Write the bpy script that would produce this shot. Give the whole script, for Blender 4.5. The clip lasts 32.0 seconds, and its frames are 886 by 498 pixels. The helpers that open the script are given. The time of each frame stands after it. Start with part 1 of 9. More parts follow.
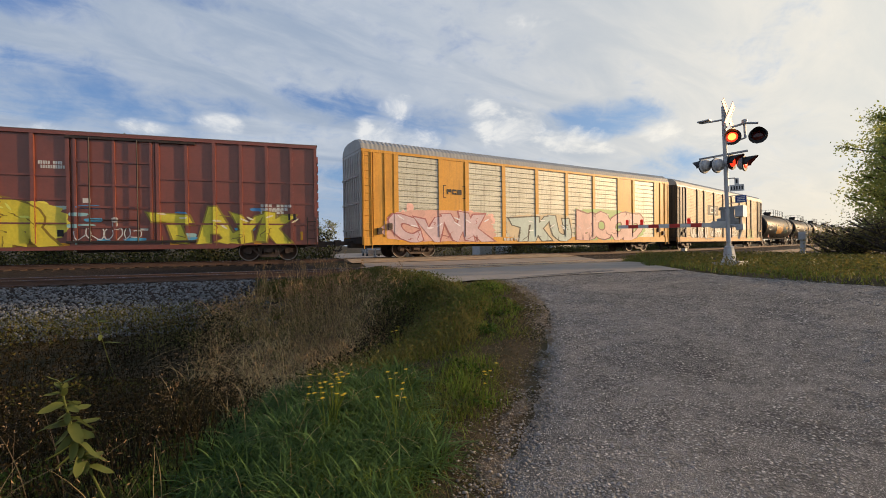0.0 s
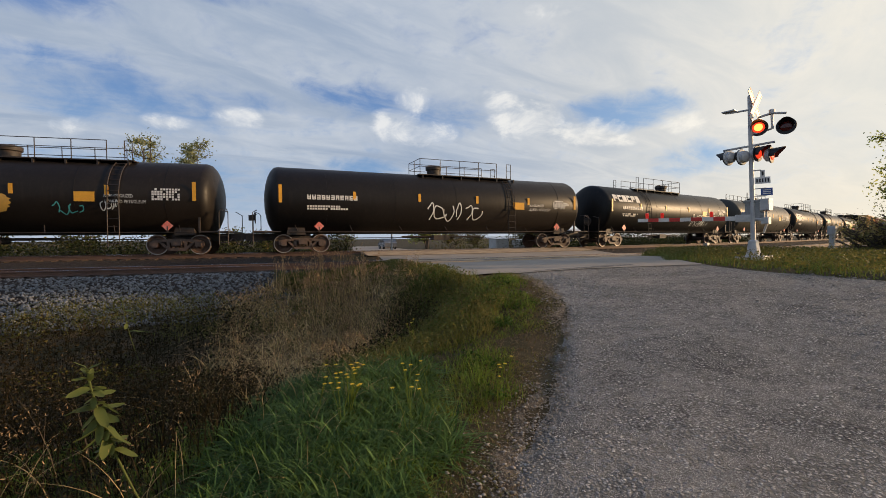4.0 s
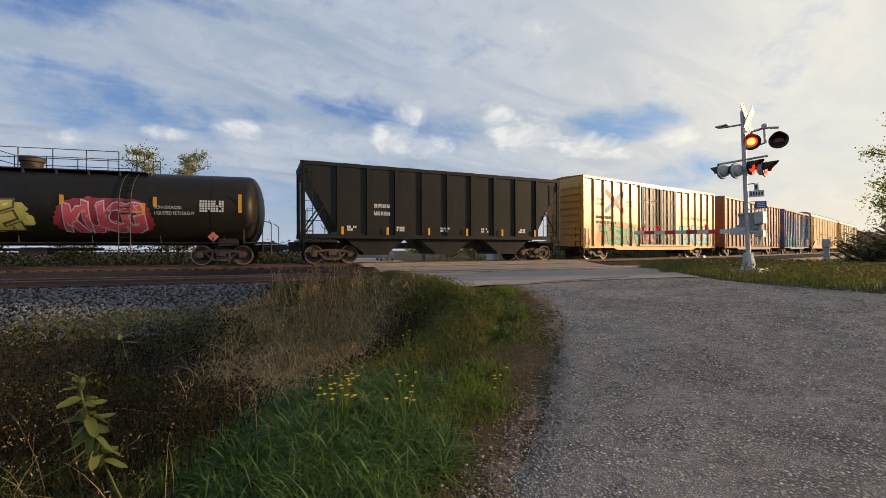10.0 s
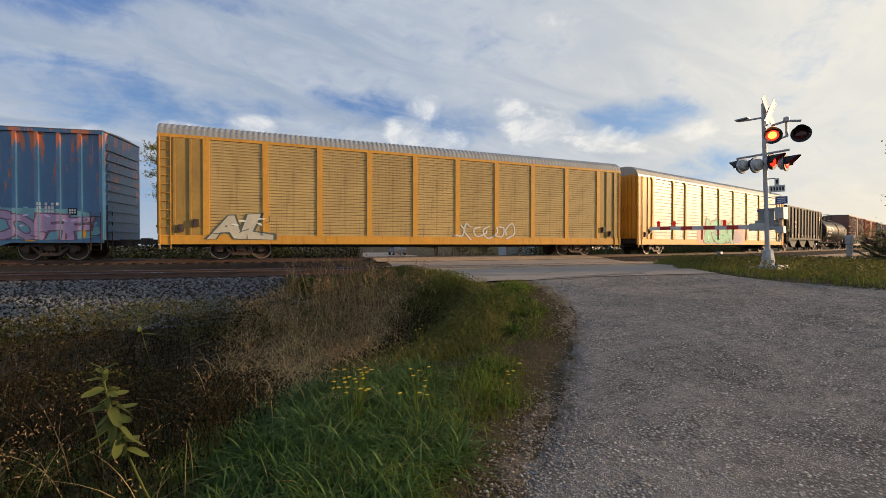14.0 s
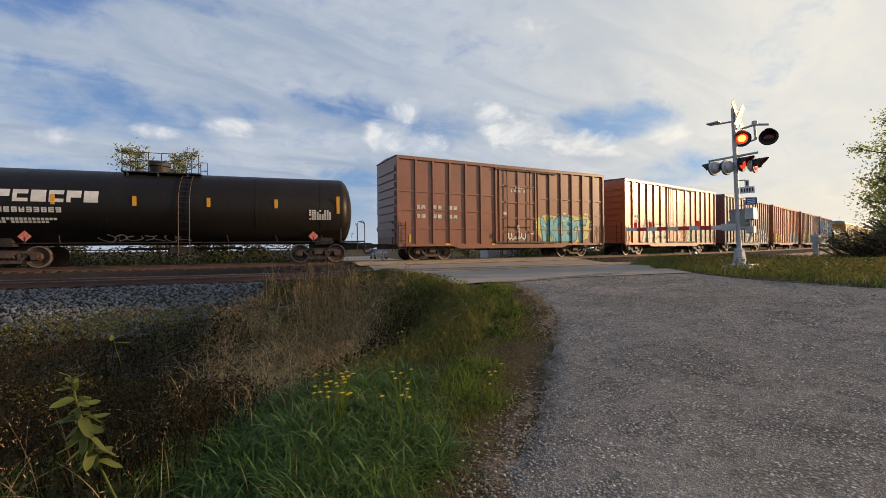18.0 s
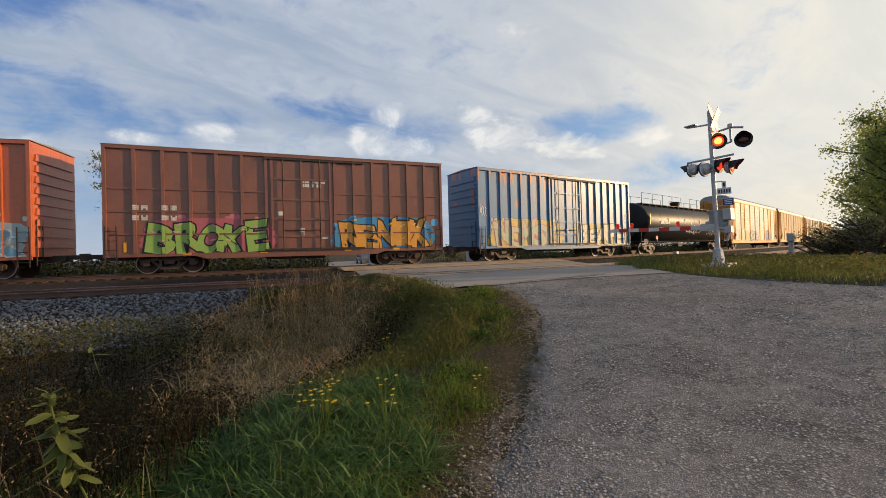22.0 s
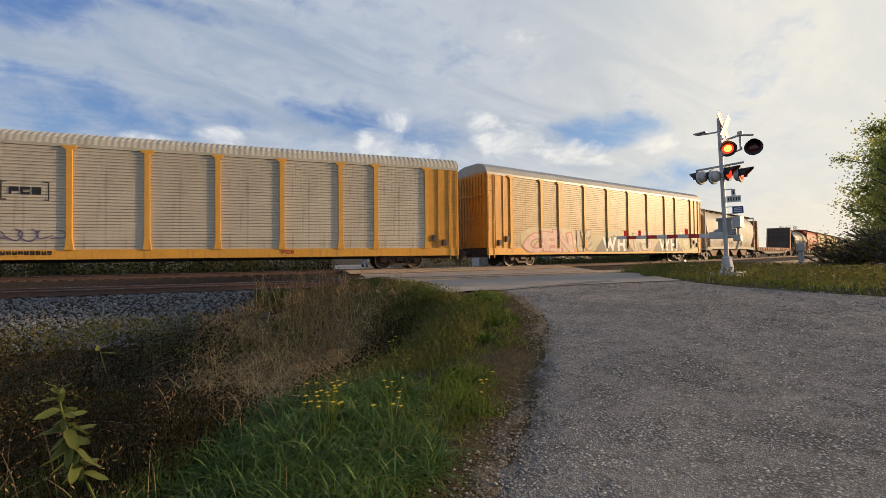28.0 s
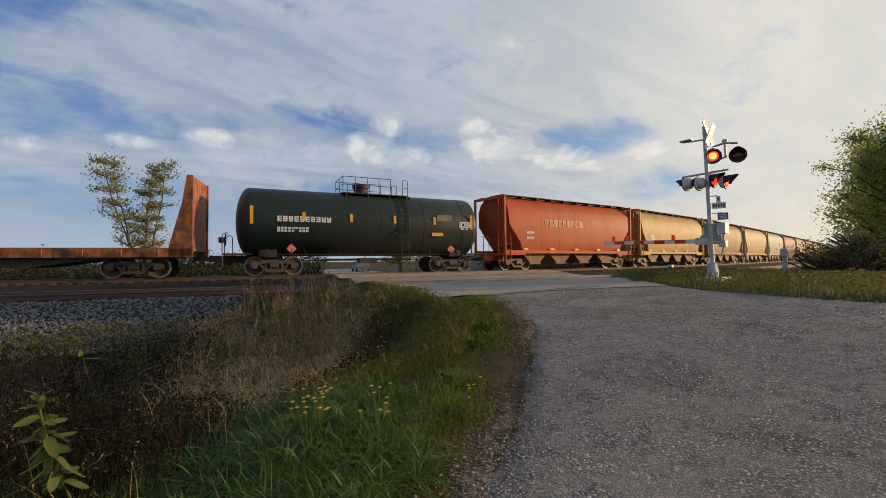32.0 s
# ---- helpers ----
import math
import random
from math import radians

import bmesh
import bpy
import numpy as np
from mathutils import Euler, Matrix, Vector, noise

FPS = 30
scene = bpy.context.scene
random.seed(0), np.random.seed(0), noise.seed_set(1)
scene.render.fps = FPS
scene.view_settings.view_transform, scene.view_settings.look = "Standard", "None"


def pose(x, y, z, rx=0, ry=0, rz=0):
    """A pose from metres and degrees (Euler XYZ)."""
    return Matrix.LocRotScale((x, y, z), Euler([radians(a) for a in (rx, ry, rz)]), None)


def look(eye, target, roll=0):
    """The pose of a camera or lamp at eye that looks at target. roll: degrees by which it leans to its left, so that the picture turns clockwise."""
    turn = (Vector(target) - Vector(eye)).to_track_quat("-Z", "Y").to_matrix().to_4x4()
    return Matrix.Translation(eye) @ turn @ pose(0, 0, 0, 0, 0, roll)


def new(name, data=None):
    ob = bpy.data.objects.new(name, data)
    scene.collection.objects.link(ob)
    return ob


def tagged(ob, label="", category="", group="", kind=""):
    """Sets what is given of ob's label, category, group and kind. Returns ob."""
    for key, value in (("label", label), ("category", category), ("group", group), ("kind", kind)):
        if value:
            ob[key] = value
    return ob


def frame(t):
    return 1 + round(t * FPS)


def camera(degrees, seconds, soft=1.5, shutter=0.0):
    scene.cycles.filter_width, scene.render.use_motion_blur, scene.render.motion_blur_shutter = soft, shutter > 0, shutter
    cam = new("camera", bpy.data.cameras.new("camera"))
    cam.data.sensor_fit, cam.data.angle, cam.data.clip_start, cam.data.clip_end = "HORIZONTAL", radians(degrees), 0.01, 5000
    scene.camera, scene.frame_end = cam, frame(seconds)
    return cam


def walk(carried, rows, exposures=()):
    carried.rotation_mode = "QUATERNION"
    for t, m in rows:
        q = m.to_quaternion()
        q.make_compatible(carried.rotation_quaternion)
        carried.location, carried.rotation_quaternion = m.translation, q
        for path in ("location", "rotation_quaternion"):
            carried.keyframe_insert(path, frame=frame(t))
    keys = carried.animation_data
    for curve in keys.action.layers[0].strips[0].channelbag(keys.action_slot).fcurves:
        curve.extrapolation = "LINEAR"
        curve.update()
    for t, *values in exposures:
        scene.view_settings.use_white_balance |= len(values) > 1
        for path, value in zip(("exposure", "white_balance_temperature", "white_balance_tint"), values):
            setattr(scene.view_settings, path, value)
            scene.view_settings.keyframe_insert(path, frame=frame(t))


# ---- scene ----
cam = camera(92.54, 32.0, 0.65)
PATH = [
    (0, -0.013, 0.046, 0.680, 89.41, 0.65, -37.14),
    (0.5, -0.025, 0.087, 0.670, 89.23, 1.05, -36.96),
    (1, -0.018, 0.085, 0.667, 88.99, 1.28, -36.80),
    (1.5, -0.017, 0.073, 0.669, 88.76, 1.27, -36.82),
    (2, -0.007, 0.053, 0.681, 88.50, 1.01, -36.92),
    (2.5, 0.012, 0.014, 0.687, 88.37, 0.53, -36.81),
    (3, 0.019, -0.000, 0.693, 88.40, 0.17, -36.36),
    (3.5, 0.004, 0.033, 0.673, 88.55, 0.16, -35.23),
    (5.5, -0.004, 0.060, 0.670, 88.57, 0.64, -34.70),
    (6, 0.000, 0.031, 0.667, 89.95, 0.44, -35.26),
    (6.5, -0.004, 0.019, 0.652, 91.23, 0.27, -35.27),
    (7, -0.005, 0.020, 0.655, 91.14, 1.32, -34.75),
    (7.5, -0.011, 0.016, 0.651, 91.28, 1.80, -34.08),
    (8, -0.016, 0.014, 0.652, 91.17, 1.73, -33.46),
    (8.5, -0.010, 0.017, 0.656, 91.07, 1.91, -33.57),
    (9, -0.006, 0.020, 0.655, 91.10, 1.47, -33.98),
    (9.5, -0.002, 0.022, 0.655, 91.14, 1.14, -34.66),
    (10, 0.003, 0.027, 0.662, 90.15, 0.22, -35.28),
    (10.5, 0.000, 0.025, 0.666, 90.18, 0.01, -35.48),
    (11, -0.001, 0.023, 0.664, 90.25, 0.23, -35.55),
    (11.5, -0.004, 0.021, 0.658, 90.61, 0.19, -34.77),
    (12, -0.002, 0.022, 0.659, 90.56, 0.42, -34.74),
    (12.5, -0.002, 0.026, 0.664, 89.85, 0.24, -35.37),
    (13, -0.006, 0.045, 0.666, 89.38, -0.80, -36.15),
    (13.5, 0.000, 0.026, 0.671, 89.40, -0.56, -34.99),
    (15.5, -0.030, 0.082, 0.642, 89.47, 1.15, -31.85),
    (16, -0.003, 0.026, 0.662, 89.42, 1.21, -33.56),
    (16.5, 0.002, 0.032, 0.663, 89.70, 0.78, -34.67),
    (17, 0.002, 0.028, 0.658, 89.71, 0.49, -35.27),
    (17.5, 0.001, 0.028, 0.656, 89.88, 0.51, -35.79),
    (18, -0.005, 0.023, 0.657, 89.87, 0.60, -36.09),
    (18.5, -0.006, 0.009, 0.658, 90.19, 0.83, -36.52),
    (19, 0.000, -0.000, 0.660, 90.35, 0.96, -36.89),
    (19.5, -0.005, -0.002, 0.663, 90.79, 0.60, -36.95),
    (20, -0.006, 0.012, 0.662, 90.22, 0.89, -36.99),
    (20.5, -0.002, 0.011, 0.668, 89.76, 0.84, -37.35),
    (21, 0.001, -0.001, 0.673, 89.85, 0.99, -37.70),
    (21.5, 0.001, -0.009, 0.670, 90.16, 1.27, -37.72),
    (22, -0.001, -0.020, 0.676, 90.29, 1.50, -37.91),
    (22.5, -0.001, -0.020, 0.673, 90.48, 1.39, -37.86),
    (23, -0.002, -0.021, 0.680, 89.72, 1.46, -38.16),
    (23.5, 0.001, -0.020, 0.676, 89.68, 1.35, -38.00),
    (24, 0.003, -0.007, 0.675, 89.68, 1.24, -37.76),
    (24.5, 0.005, -0.019, 0.675, 89.89, 1.29, -37.73),
    (25, 0.011, -0.012, 0.674, 90.32, 1.81, -37.42),
    (25.5, 0.010, 0.015, 0.664, 90.02, 1.99, -36.94),
    (27.5, -0.011, 0.014, 0.661, 90.58, 0.87, -37.36),
    (28, -0.013, 0.007, 0.657, 90.97, 0.66, -37.19),
    (28.5, -0.024, 0.027, 0.655, 90.91, 0.56, -37.52),
    (29, -0.030, 0.034, 0.651, 91.26, 0.53, -38.09),
    (29.5, -0.019, 0.004, 0.665, 91.15, -0.25, -38.66),
    (30, -0.006, -0.029, 0.668, 91.80, 0.60, -38.39),
    (30.5, -0.005, -0.033, 0.663, 91.92, 0.85, -38.22),
    (31, -0.007, -0.035, 0.667, 91.50, 0.87, -38.43),
    (31.5, -0.014, -0.022, 0.660, 91.54, 0.26, -38.29),
    (32, -0.008, -0.023, 0.666, 91.55, 0.49, -38.45),
]
walk(cam, [(t, pose(x, y, z, rx, ry, rz)) for t, x, y, z, rx, ry, rz in PATH],
     [(0, 0.0), (29.5, 0.0), (31, -0.10), (32, -0.16)])

# ---- world, sun ----
SUN_AZ, SUN_EL = 121.0, 11.0     # bearing from +y clockwise, elevation
sun_dir = Vector((math.sin(radians(SUN_AZ)) * math.cos(radians(SUN_EL)), math.cos(radians(SUN_AZ)) * math.cos(radians(SUN_EL)), math.sin(radians(SUN_EL))))
sun_data = bpy.data.lights.new("sun", "SUN")
sun_data.energy, sun_data.angle, sun_data.color = 5.0, radians(0.8), (1.0, 0.68, 0.38)
sun_ob = new("sun", sun_data)
sun_ob.matrix_basis = look(sun_dir * 60, (0, 0, 0))


class Nodes:
    """A small wrapper to wire shader nodes in few words."""

    def __init__(self, tree):
        self.tree = tree

    def add(self, kind, **values):
        n = self.tree.nodes.new(kind)
        for key, value in values.items():
            if key == "op":
                n.operation = value
            elif key == "blend":
                n.blend_type = value
            elif key == "kind":
                n.data_type = value
            else:
                n.inputs[key.replace("_", " ")].default_value = value
        return n

    def link(self, a, b):
        self.tree.links.new(a, b)

    def math(self, op, a, b=0.0, clamp=False):
        n = self.tree.nodes.new("ShaderNodeMath")
        n.operation, n.use_clamp = op, clamp
        for i, v in enumerate((a, b)):
            if isinstance(v, (int, float)):
                n.inputs[i].default_value = v
            else:
                self.link(v, n.inputs[i])
        return n.outputs[0]

    def mix(self, fac, a, b, blend="MIX"):
        n = self.tree.nodes.new("ShaderNodeMix")
        n.data_type, n.blend_type = "RGBA", blend
        for i, v in ((0, fac), (6, a), (7, b)):
            if isinstance(v, (int, float)):
                n.inputs[i].default_value = v
            elif isinstance(v, tuple):
                n.inputs[i].default_value = (*v[:3], 1)
            else:
                self.link(v, n.inputs[i])
        return n.outputs[2]

    def ramp(self, fac, lo, hi, a=0.0, b=1.0):
        n = self.tree.nodes.new("ShaderNodeMapRange")
        n.interpolation_type = "SMOOTHSTEP"
        self.link(fac, n.inputs[0])
        for i, v in enumerate((lo, hi, a, b)):
            n.inputs[i + 1].default_value = v
        return n.outputs[0]

    def noise(self, vec, scale, detail=4.0, rough=0.55, distort=0.0):
        n = self.tree.nodes.new("ShaderNodeTexNoise")
        n.inputs["Scale"].default_value, n.inputs["Detail"].default_value = scale, detail
        n.inputs["Roughness"].default_value, n.inputs["Distortion"].default_value = rough, distort
        if vec is not None:
            self.link(vec, n.inputs["Vector"])
        return n.outputs[0]

    def mapping(self, vec, scale=(1, 1, 1), loc=(0, 0, 0), rot=(0, 0, 0)):
        n = self.tree.nodes.new("ShaderNodeMapping")
        n.inputs["Scale"].default_value, n.inputs["Location"].default_value, n.inputs["Rotation"].default_value = scale, loc, rot
        self.link(vec, n.inputs["Vector"])
        return n.outputs[0]


def build_world():
    world = bpy.data.worlds.new("sky")
    world.use_nodes = True
    scene.world = world
    world.node_tree.nodes.clear()
    n = Nodes(world.node_tree)
    sky = n.tree.nodes.new("ShaderNodeTexSky")
    sky.sky_type, sky.sun_disc = "NISHITA", False
    sky.sun_elevation, sky.sun_rotation = radians(SUN_EL + 14), radians(SUN_AZ)
    sky.air_density, sky.dust_density, sky.ozone_density = 1.0, 0.6, 2.5
    tc = n.tree.nodes.new("ShaderNodeTexCoord").outputs["Generated"]
    sep = n.tree.nodes.new("ShaderNodeSeparateXYZ")
    n.link(tc, sep.inputs[0])
    up = n.math("MAXIMUM", sep.outputs[2], 0.0)
    lift = n.math("ADD", up, 0.10)
    comb = n.tree.nodes.new("ShaderNodeCombineXYZ")
    n.link(n.math("DIVIDE", sep.outputs[0], lift), comb.inputs[0])
    n.link(n.math("DIVIDE", sep.outputs[1], lift), comb.inputs[1])
    flat = comb.outputs[0]
    # bearing and elevation in degrees
    az = n.math("MULTIPLY", n.math("ARCTAN2", sep.outputs[0], sep.outputs[1]), 57.2958)
    el = n.math("MULTIPLY", n.math("ARCSINE", sep.outputs[2]), 57.2958)

    def spots(rows, wobble):
        """Soft ellipses (bearing, elevation, half width, half height, weight) with torn edges."""
        total = None
        for a, e, w, h, k in rows:
            da = n.math("DIVIDE", n.math("SUBTRACT", az, a), w)
            de = n.math("DIVIDE", n.math("SUBTRACT", el, e), h)
            d = n.math("ADD", n.math("MULTIPLY", da, da), n.math("MULTIPLY", de, de))
            m = n.math("MULTIPLY", n.math("SUBTRACT", 1.0, d), k)
            total = m if total is None else n.math("MAXIMUM", total, m)
        return n.math("ADD", n.math("MAXIMUM", total, -0.9), wobble)
    turb = n.noise(n.mapping(tc, (5.0, 5.0, 9.0), (0.35, 0.2, 0.1)), 2.6, 10.0, 0.62, 0.35)
    turb = n.math("MULTIPLY", n.math("SUBTRACT", turb, 0.5), 4.2)
    drawn = n.noise(n.mapping(flat, (0.5, 1.3, 1), (1.1, 7.7, 0), (0, 0, radians(35))), 1.7, 9.0, 0.6, 0.8)
    drawn_c = n.math("MULTIPLY", n.math("SUBTRACT", drawn, 0.5), 4.6)
    # blue gaps in the veil
    gaps = n.ramp(spots(((-10.0, 25.0, 9.0, 4.0, 0.90), (4.4, 26.8, 10.6, 0.9, 0.60), (-2.8, 15.5, 10.1, 2.9, 0.55), (23.0, 17.3, 7.5, 1.6, 0.45), (11.2, 16.5, 4.8, 0.9, 0.40), (24.5, 9.3, 4.0, 1.8, 0.70), (34.9, 15.7, 5.0, 2.0, 0.50),
                         (56.5, 15.1, 7.6, 2.2, 1.15), (2.8, 5.3, 18.0, 3.7, 0.70), (18.9, 4.0, 8.1, 2.9, 0.60), (65.5, 8.8, 3.6, 1.3, 0.30), (-60, 20, 40, 12, 0.8), (150, 40, 50, 15, 0.8), (240, 30, 50, 15, 0.8)), n.math("ADD", n.math("MULTIPLY", drawn_c, 0.95), n.math("MULTIPLY", turb, 0.75))), -0.95, 1.35)
    tone = n.ramp(drawn, 0.28, 0.76)
    # heaped clouds low down
    heap = n.ramp(spots(((9.7, 14.5, 2.9, 1.4, 1.10), (2.3, 13.1, 2.8, 0.8, 0.80), (28.9, 14.7, 3.7, 2.1, 1.10), (31.2, 18.0, 2.6, 1.9, 1.00), (33.4, 13.9, 4.5, 1.8, 0.80), (42.6, 17.4, 2.7, 1.7, 0.90), (46.3, 14.7, 5.2, 2.8, 1.10),
                         (52.9, 13.1, 5.0, 1.8, 0.90), (57.1, 11.8, 2.7, 0.8, 0.70), (64.3, 13.0, 3.1, 1.2, 0.80), (70.2, 11.9, 3.3, 1.2, 0.60), (47.5, 26.9, 3.7, 1.0, 0.35), (-4.1, 10.9, 3.8, 1.1, 0.50)), n.math("MULTIPLY", turb, 0.9)), -0.15, 1.25)
    low = n.ramp(up, 0.17, 0.01)
    toward = n.tree.nodes.new("ShaderNodeVectorMath")
    toward.operation = "DOT_PRODUCT"
    n.link(tc, toward.inputs[0])
    toward.inputs[1].default_value = sun_dir
    near_sun = n.ramp(toward.outputs["Value"], 0.02, 0.95)
    white = n.mix(near_sun, (5.9, 6.35, 7.0), (9.8, 9.1, 7.8))
    shade = n.mix(near_sun, (3.4, 4.2, 5.5), (8.0, 7.9, 7.3))
    blue = n.mix(near_sun, n.mix(n.ramp(up, 0.45, 0.1), (0.9, 2.1, 5.2), (1.9, 3.5, 6.2)), (3.9, 5.7, 8.0))
    sky_col = n.mix(0.75, sky.outputs[0], blue)
    col = n.mix(n.math("MULTIPLY", gaps, 0.95), n.mix(tone, shade, white), sky_col)
    # the veil thins out overhead
    col = n.mix(n.ramp(up, 0.55, 0.85, 0.0, 0.75), col, sky_col)
    col = n.mix(n.math("MULTIPLY", low, 0.7), col, n.mix(near_sun, (4.6, 5.3, 6.4), (10.4, 9.1, 6.8)))
    col = n.mix(n.math("MULTIPLY", heap, 0.85), col, n.mix(near_sun, n.mix(n.ramp(turb, -0.4, 0.8), (6.4, 6.8, 7.4), (8.8, 8.8, 8.7)), (10.5, 9.8, 8.4)))
    bg = n.add("ShaderNodeBackground", Strength=0.10)
    n.link(col, bg.inputs["Color"])
    out = n.tree.nodes.new("ShaderNodeOutputWorld")
    n.link(bg.outputs[0], out.inputs[0])


build_world()

# ---- materials ----
MATS = {}


def material(name, base, rough=0.6, metal=0.0, second=None, scale=1.2, amount=0.6, bump=0.15, fine=14.0, dirt=None, streak=0.0,
             emit=0.0, piece=0.0, spec=0.5, bands=None):
    """A painted, stony or leafy surface: base colour, a second tone in patches, fine grain, dirt streaks, relief."""
    if name in MATS:
        return MATS[name]
    m = bpy.data.materials.new(name)
    m.use_nodes = True
    n = Nodes(m.node_tree)
    b = m.node_tree.nodes["Principled BSDF"]
    tc = n.tree.nodes.new("ShaderNodeTexCoord").outputs["Object"]
    second = second or tuple(c * 0.62 for c in base)
    big = n.noise(tc, scale, 5.0, 0.6, 0.3)
    small = n.noise(tc, fine, 4.0, 0.65)
    col = n.mix(n.math("MULTIPLY", n.ramp(big, 0.38, 0.66), amount), base, second)
    col = n.mix(n.math("MULTIPLY", n.ramp(small, 0.35, 0.7), 0.28), col, tuple(c * 0.6 for c in base))
    if dirt:
        runs = n.noise(n.mapping(tc, (2.2, 2.2, 0.14)), 3.0, 5.0, 0.6)
        spots = n.noise(tc, 5.0, 6.0, 0.65, 0.4)
        mask = n.math("MULTIPLY", n.ramp(runs, 0.50, 0.72), streak)
        mask = n.math("MAXIMUM", mask, n.math("MULTIPLY", n.ramp(spots, 0.60, 0.70), streak * 0.8))
        col = n.mix(mask, col, dirt)
    if bands:
        # flaking upper half: rust runs down from the top chord
        z0, z1, tone = bands
        sep = n.tree.nodes.new("ShaderNodeSeparateXYZ")
        n.link(tc, sep.inputs[0])
        runs = n.noise(n.mapping(tc, (1.2, 1.2, 0.20)), 2.2, 6.0, 0.62, 0.3)
        high = n.ramp(sep.outputs[2], z0, z1)
        mask = n.ramp(n.math("ADD", runs, n.math("MULTIPLY", high, 0.07)), 0.575, 0.65)
        col = n.mix(n.math("MULTIPLY", mask, n.ramp(sep.outputs[2], z0 - 0.5, z0)), col, tone)
    if piece:
        info = n.tree.nodes.new("ShaderNodeObjectInfo").outputs["Random"]
        geo = n.tree.nodes.new("ShaderNodeNewGeometry").outputs["Random Per Island"]
        r = n.math("FRACT", n.math("ADD", info, geo))
        col = n.mix(n.math("MULTIPLY", r, piece), col, tuple(c * 0.35 for c in base))
        col = n.mix(n.math("MULTIPLY", n.math("FRACT", n.math("MULTIPLY", r, 7.3)), piece * 0.5), col, second)
    n.link(col, b.inputs["Base Color"])
    rr = n.math("ADD", n.math("MULTIPLY", small, 0.22), rough - 0.11, True)
    n.link(rr, b.inputs["Roughness"])
    b.inputs["Metallic"].default_value = metal
    b.inputs["Specular IOR Level"].default_value = spec
    if bump:
        bp = n.tree.nodes.new("ShaderNodeBump")
        bp.inputs["Strength"].default_value, bp.inputs["Distance"].default_value = bump, 0.02
        n.link(n.math("ADD", small, n.math("MULTIPLY", big, 0.6)), bp.inputs["Height"])
        n.link(bp.outputs[0], b.inputs["Normal"])
    if emit:
        b.inputs["Emission Color"].default_value = (*base, 1)
        b.inputs["Emission Strength"].default_value = emit
    MATS[name] = m
    return m


def leafy(name, base, second, glow=0.35, spec=0.12):
    """Leaves and blades: two greens by island, some light passing through."""
    if name in MATS:
        return MATS[name]
    m = bpy.data.materials.new(name)
    m.use_nodes = True
    n = Nodes(m.node_tree)
    b = m.node_tree.nodes["Principled BSDF"]
    r = n.tree.nodes.new("ShaderNodeNewGeometry").outputs["Random Per Island"]
    tc = n.tree.nodes.new("ShaderNodeTexCoord").outputs["Object"]
    patch = n.noise(tc, 0.9, 3.0)
    mixf = n.math("ADD", n.math("MULTIPLY", n.math("POWER", r, 1.5), 0.72), n.math("MULTIPLY", n.ramp(patch, 0.35, 0.65), 0.28))
    col = n.mix(mixf, base, second)
    n.link(col, b.inputs["Base Color"])
    b.inputs["Roughness"].default_value = 0.55
    b.inputs["Specular IOR Level"].default_value = spec
    tr = n.tree.nodes.new("ShaderNodeBsdfTranslucent")
    n.link(col, tr.inputs["Color"])
    ms = n.tree.nodes.new("ShaderNodeMixShader")
    ms.inputs[0].default_value = glow
    n.link(b.outputs[0], ms.inputs[1])
    n.link(tr.outputs[0], ms.inputs[2])
    n.link(ms.outputs[0], m.node_tree.nodes["Material Output"].inputs["Surface"])
    MATS[name] = m
    return m


RUST = (0.13, 0.055, 0.03)
M_STEEL = material("dark_steel", (0.022, 0.018, 0.016), 0.65, 0.0, (0.065, 0.04, 0.028), 3.0, 0.7)
M_CAST = material("cast_iron", (0.060, 0.042, 0.033), 0.6, 0.0, (0.12, 0.068, 0.045), 4.0, 0.8, 0.25)
M_TREAD = material("polished_tread", (0.30, 0.27, 0.24), 0.45, 0.5, (0.25, 0.2, 0.16), 6.0, 0.5, 0.05)
M_RAIL = material("rail_steel", (0.105, 0.058, 0.040), 0.75, 0.0, (0.07, 0.04, 0.028), 3.0, 0.7)
M_RAILTOP = material("rail_head", (0.45, 0.42, 0.40), 0.25, 0.95, (0.3, 0.25, 0.22), 3.0, 0.4, 0.03)
M_YELLOW = material("reflector_yellow", (0.75, 0.36, 0.02), 0.45, 0, (0.6, 0.28, 0.02), 3, 0.4, 0.02)
M_WHITE = material("stencil_white", (0.72, 0.70, 0.66), 0.6, 0, (0.5, 0.48, 0.44), 3, 0.5, 0.02)
M_BLACKP = material("stencil_black", (0.015, 0.015, 0.017), 0.6)
M_REDP = material("sign_red", (0.55, 0.03, 0.02), 0.45)
M_GALV = material("galvanised", (0.50, 0.49, 0.47), 0.5, 0.2, (0.36, 0.35, 0.34), 3.0, 0.6, 0.06)
M_RED_ON = material("lamp_red_lit", (1.0, 0.06, 0.02), 0.3, emit=0.95)
M_HOT = material("lamp_hot_lit", (1.0, 0.40, 0.08), 0.3, emit=2.3)
M_RED_OFF = material("lamp_red_dark", (0.10, 0.012, 0.010), 0.15, bump=0)


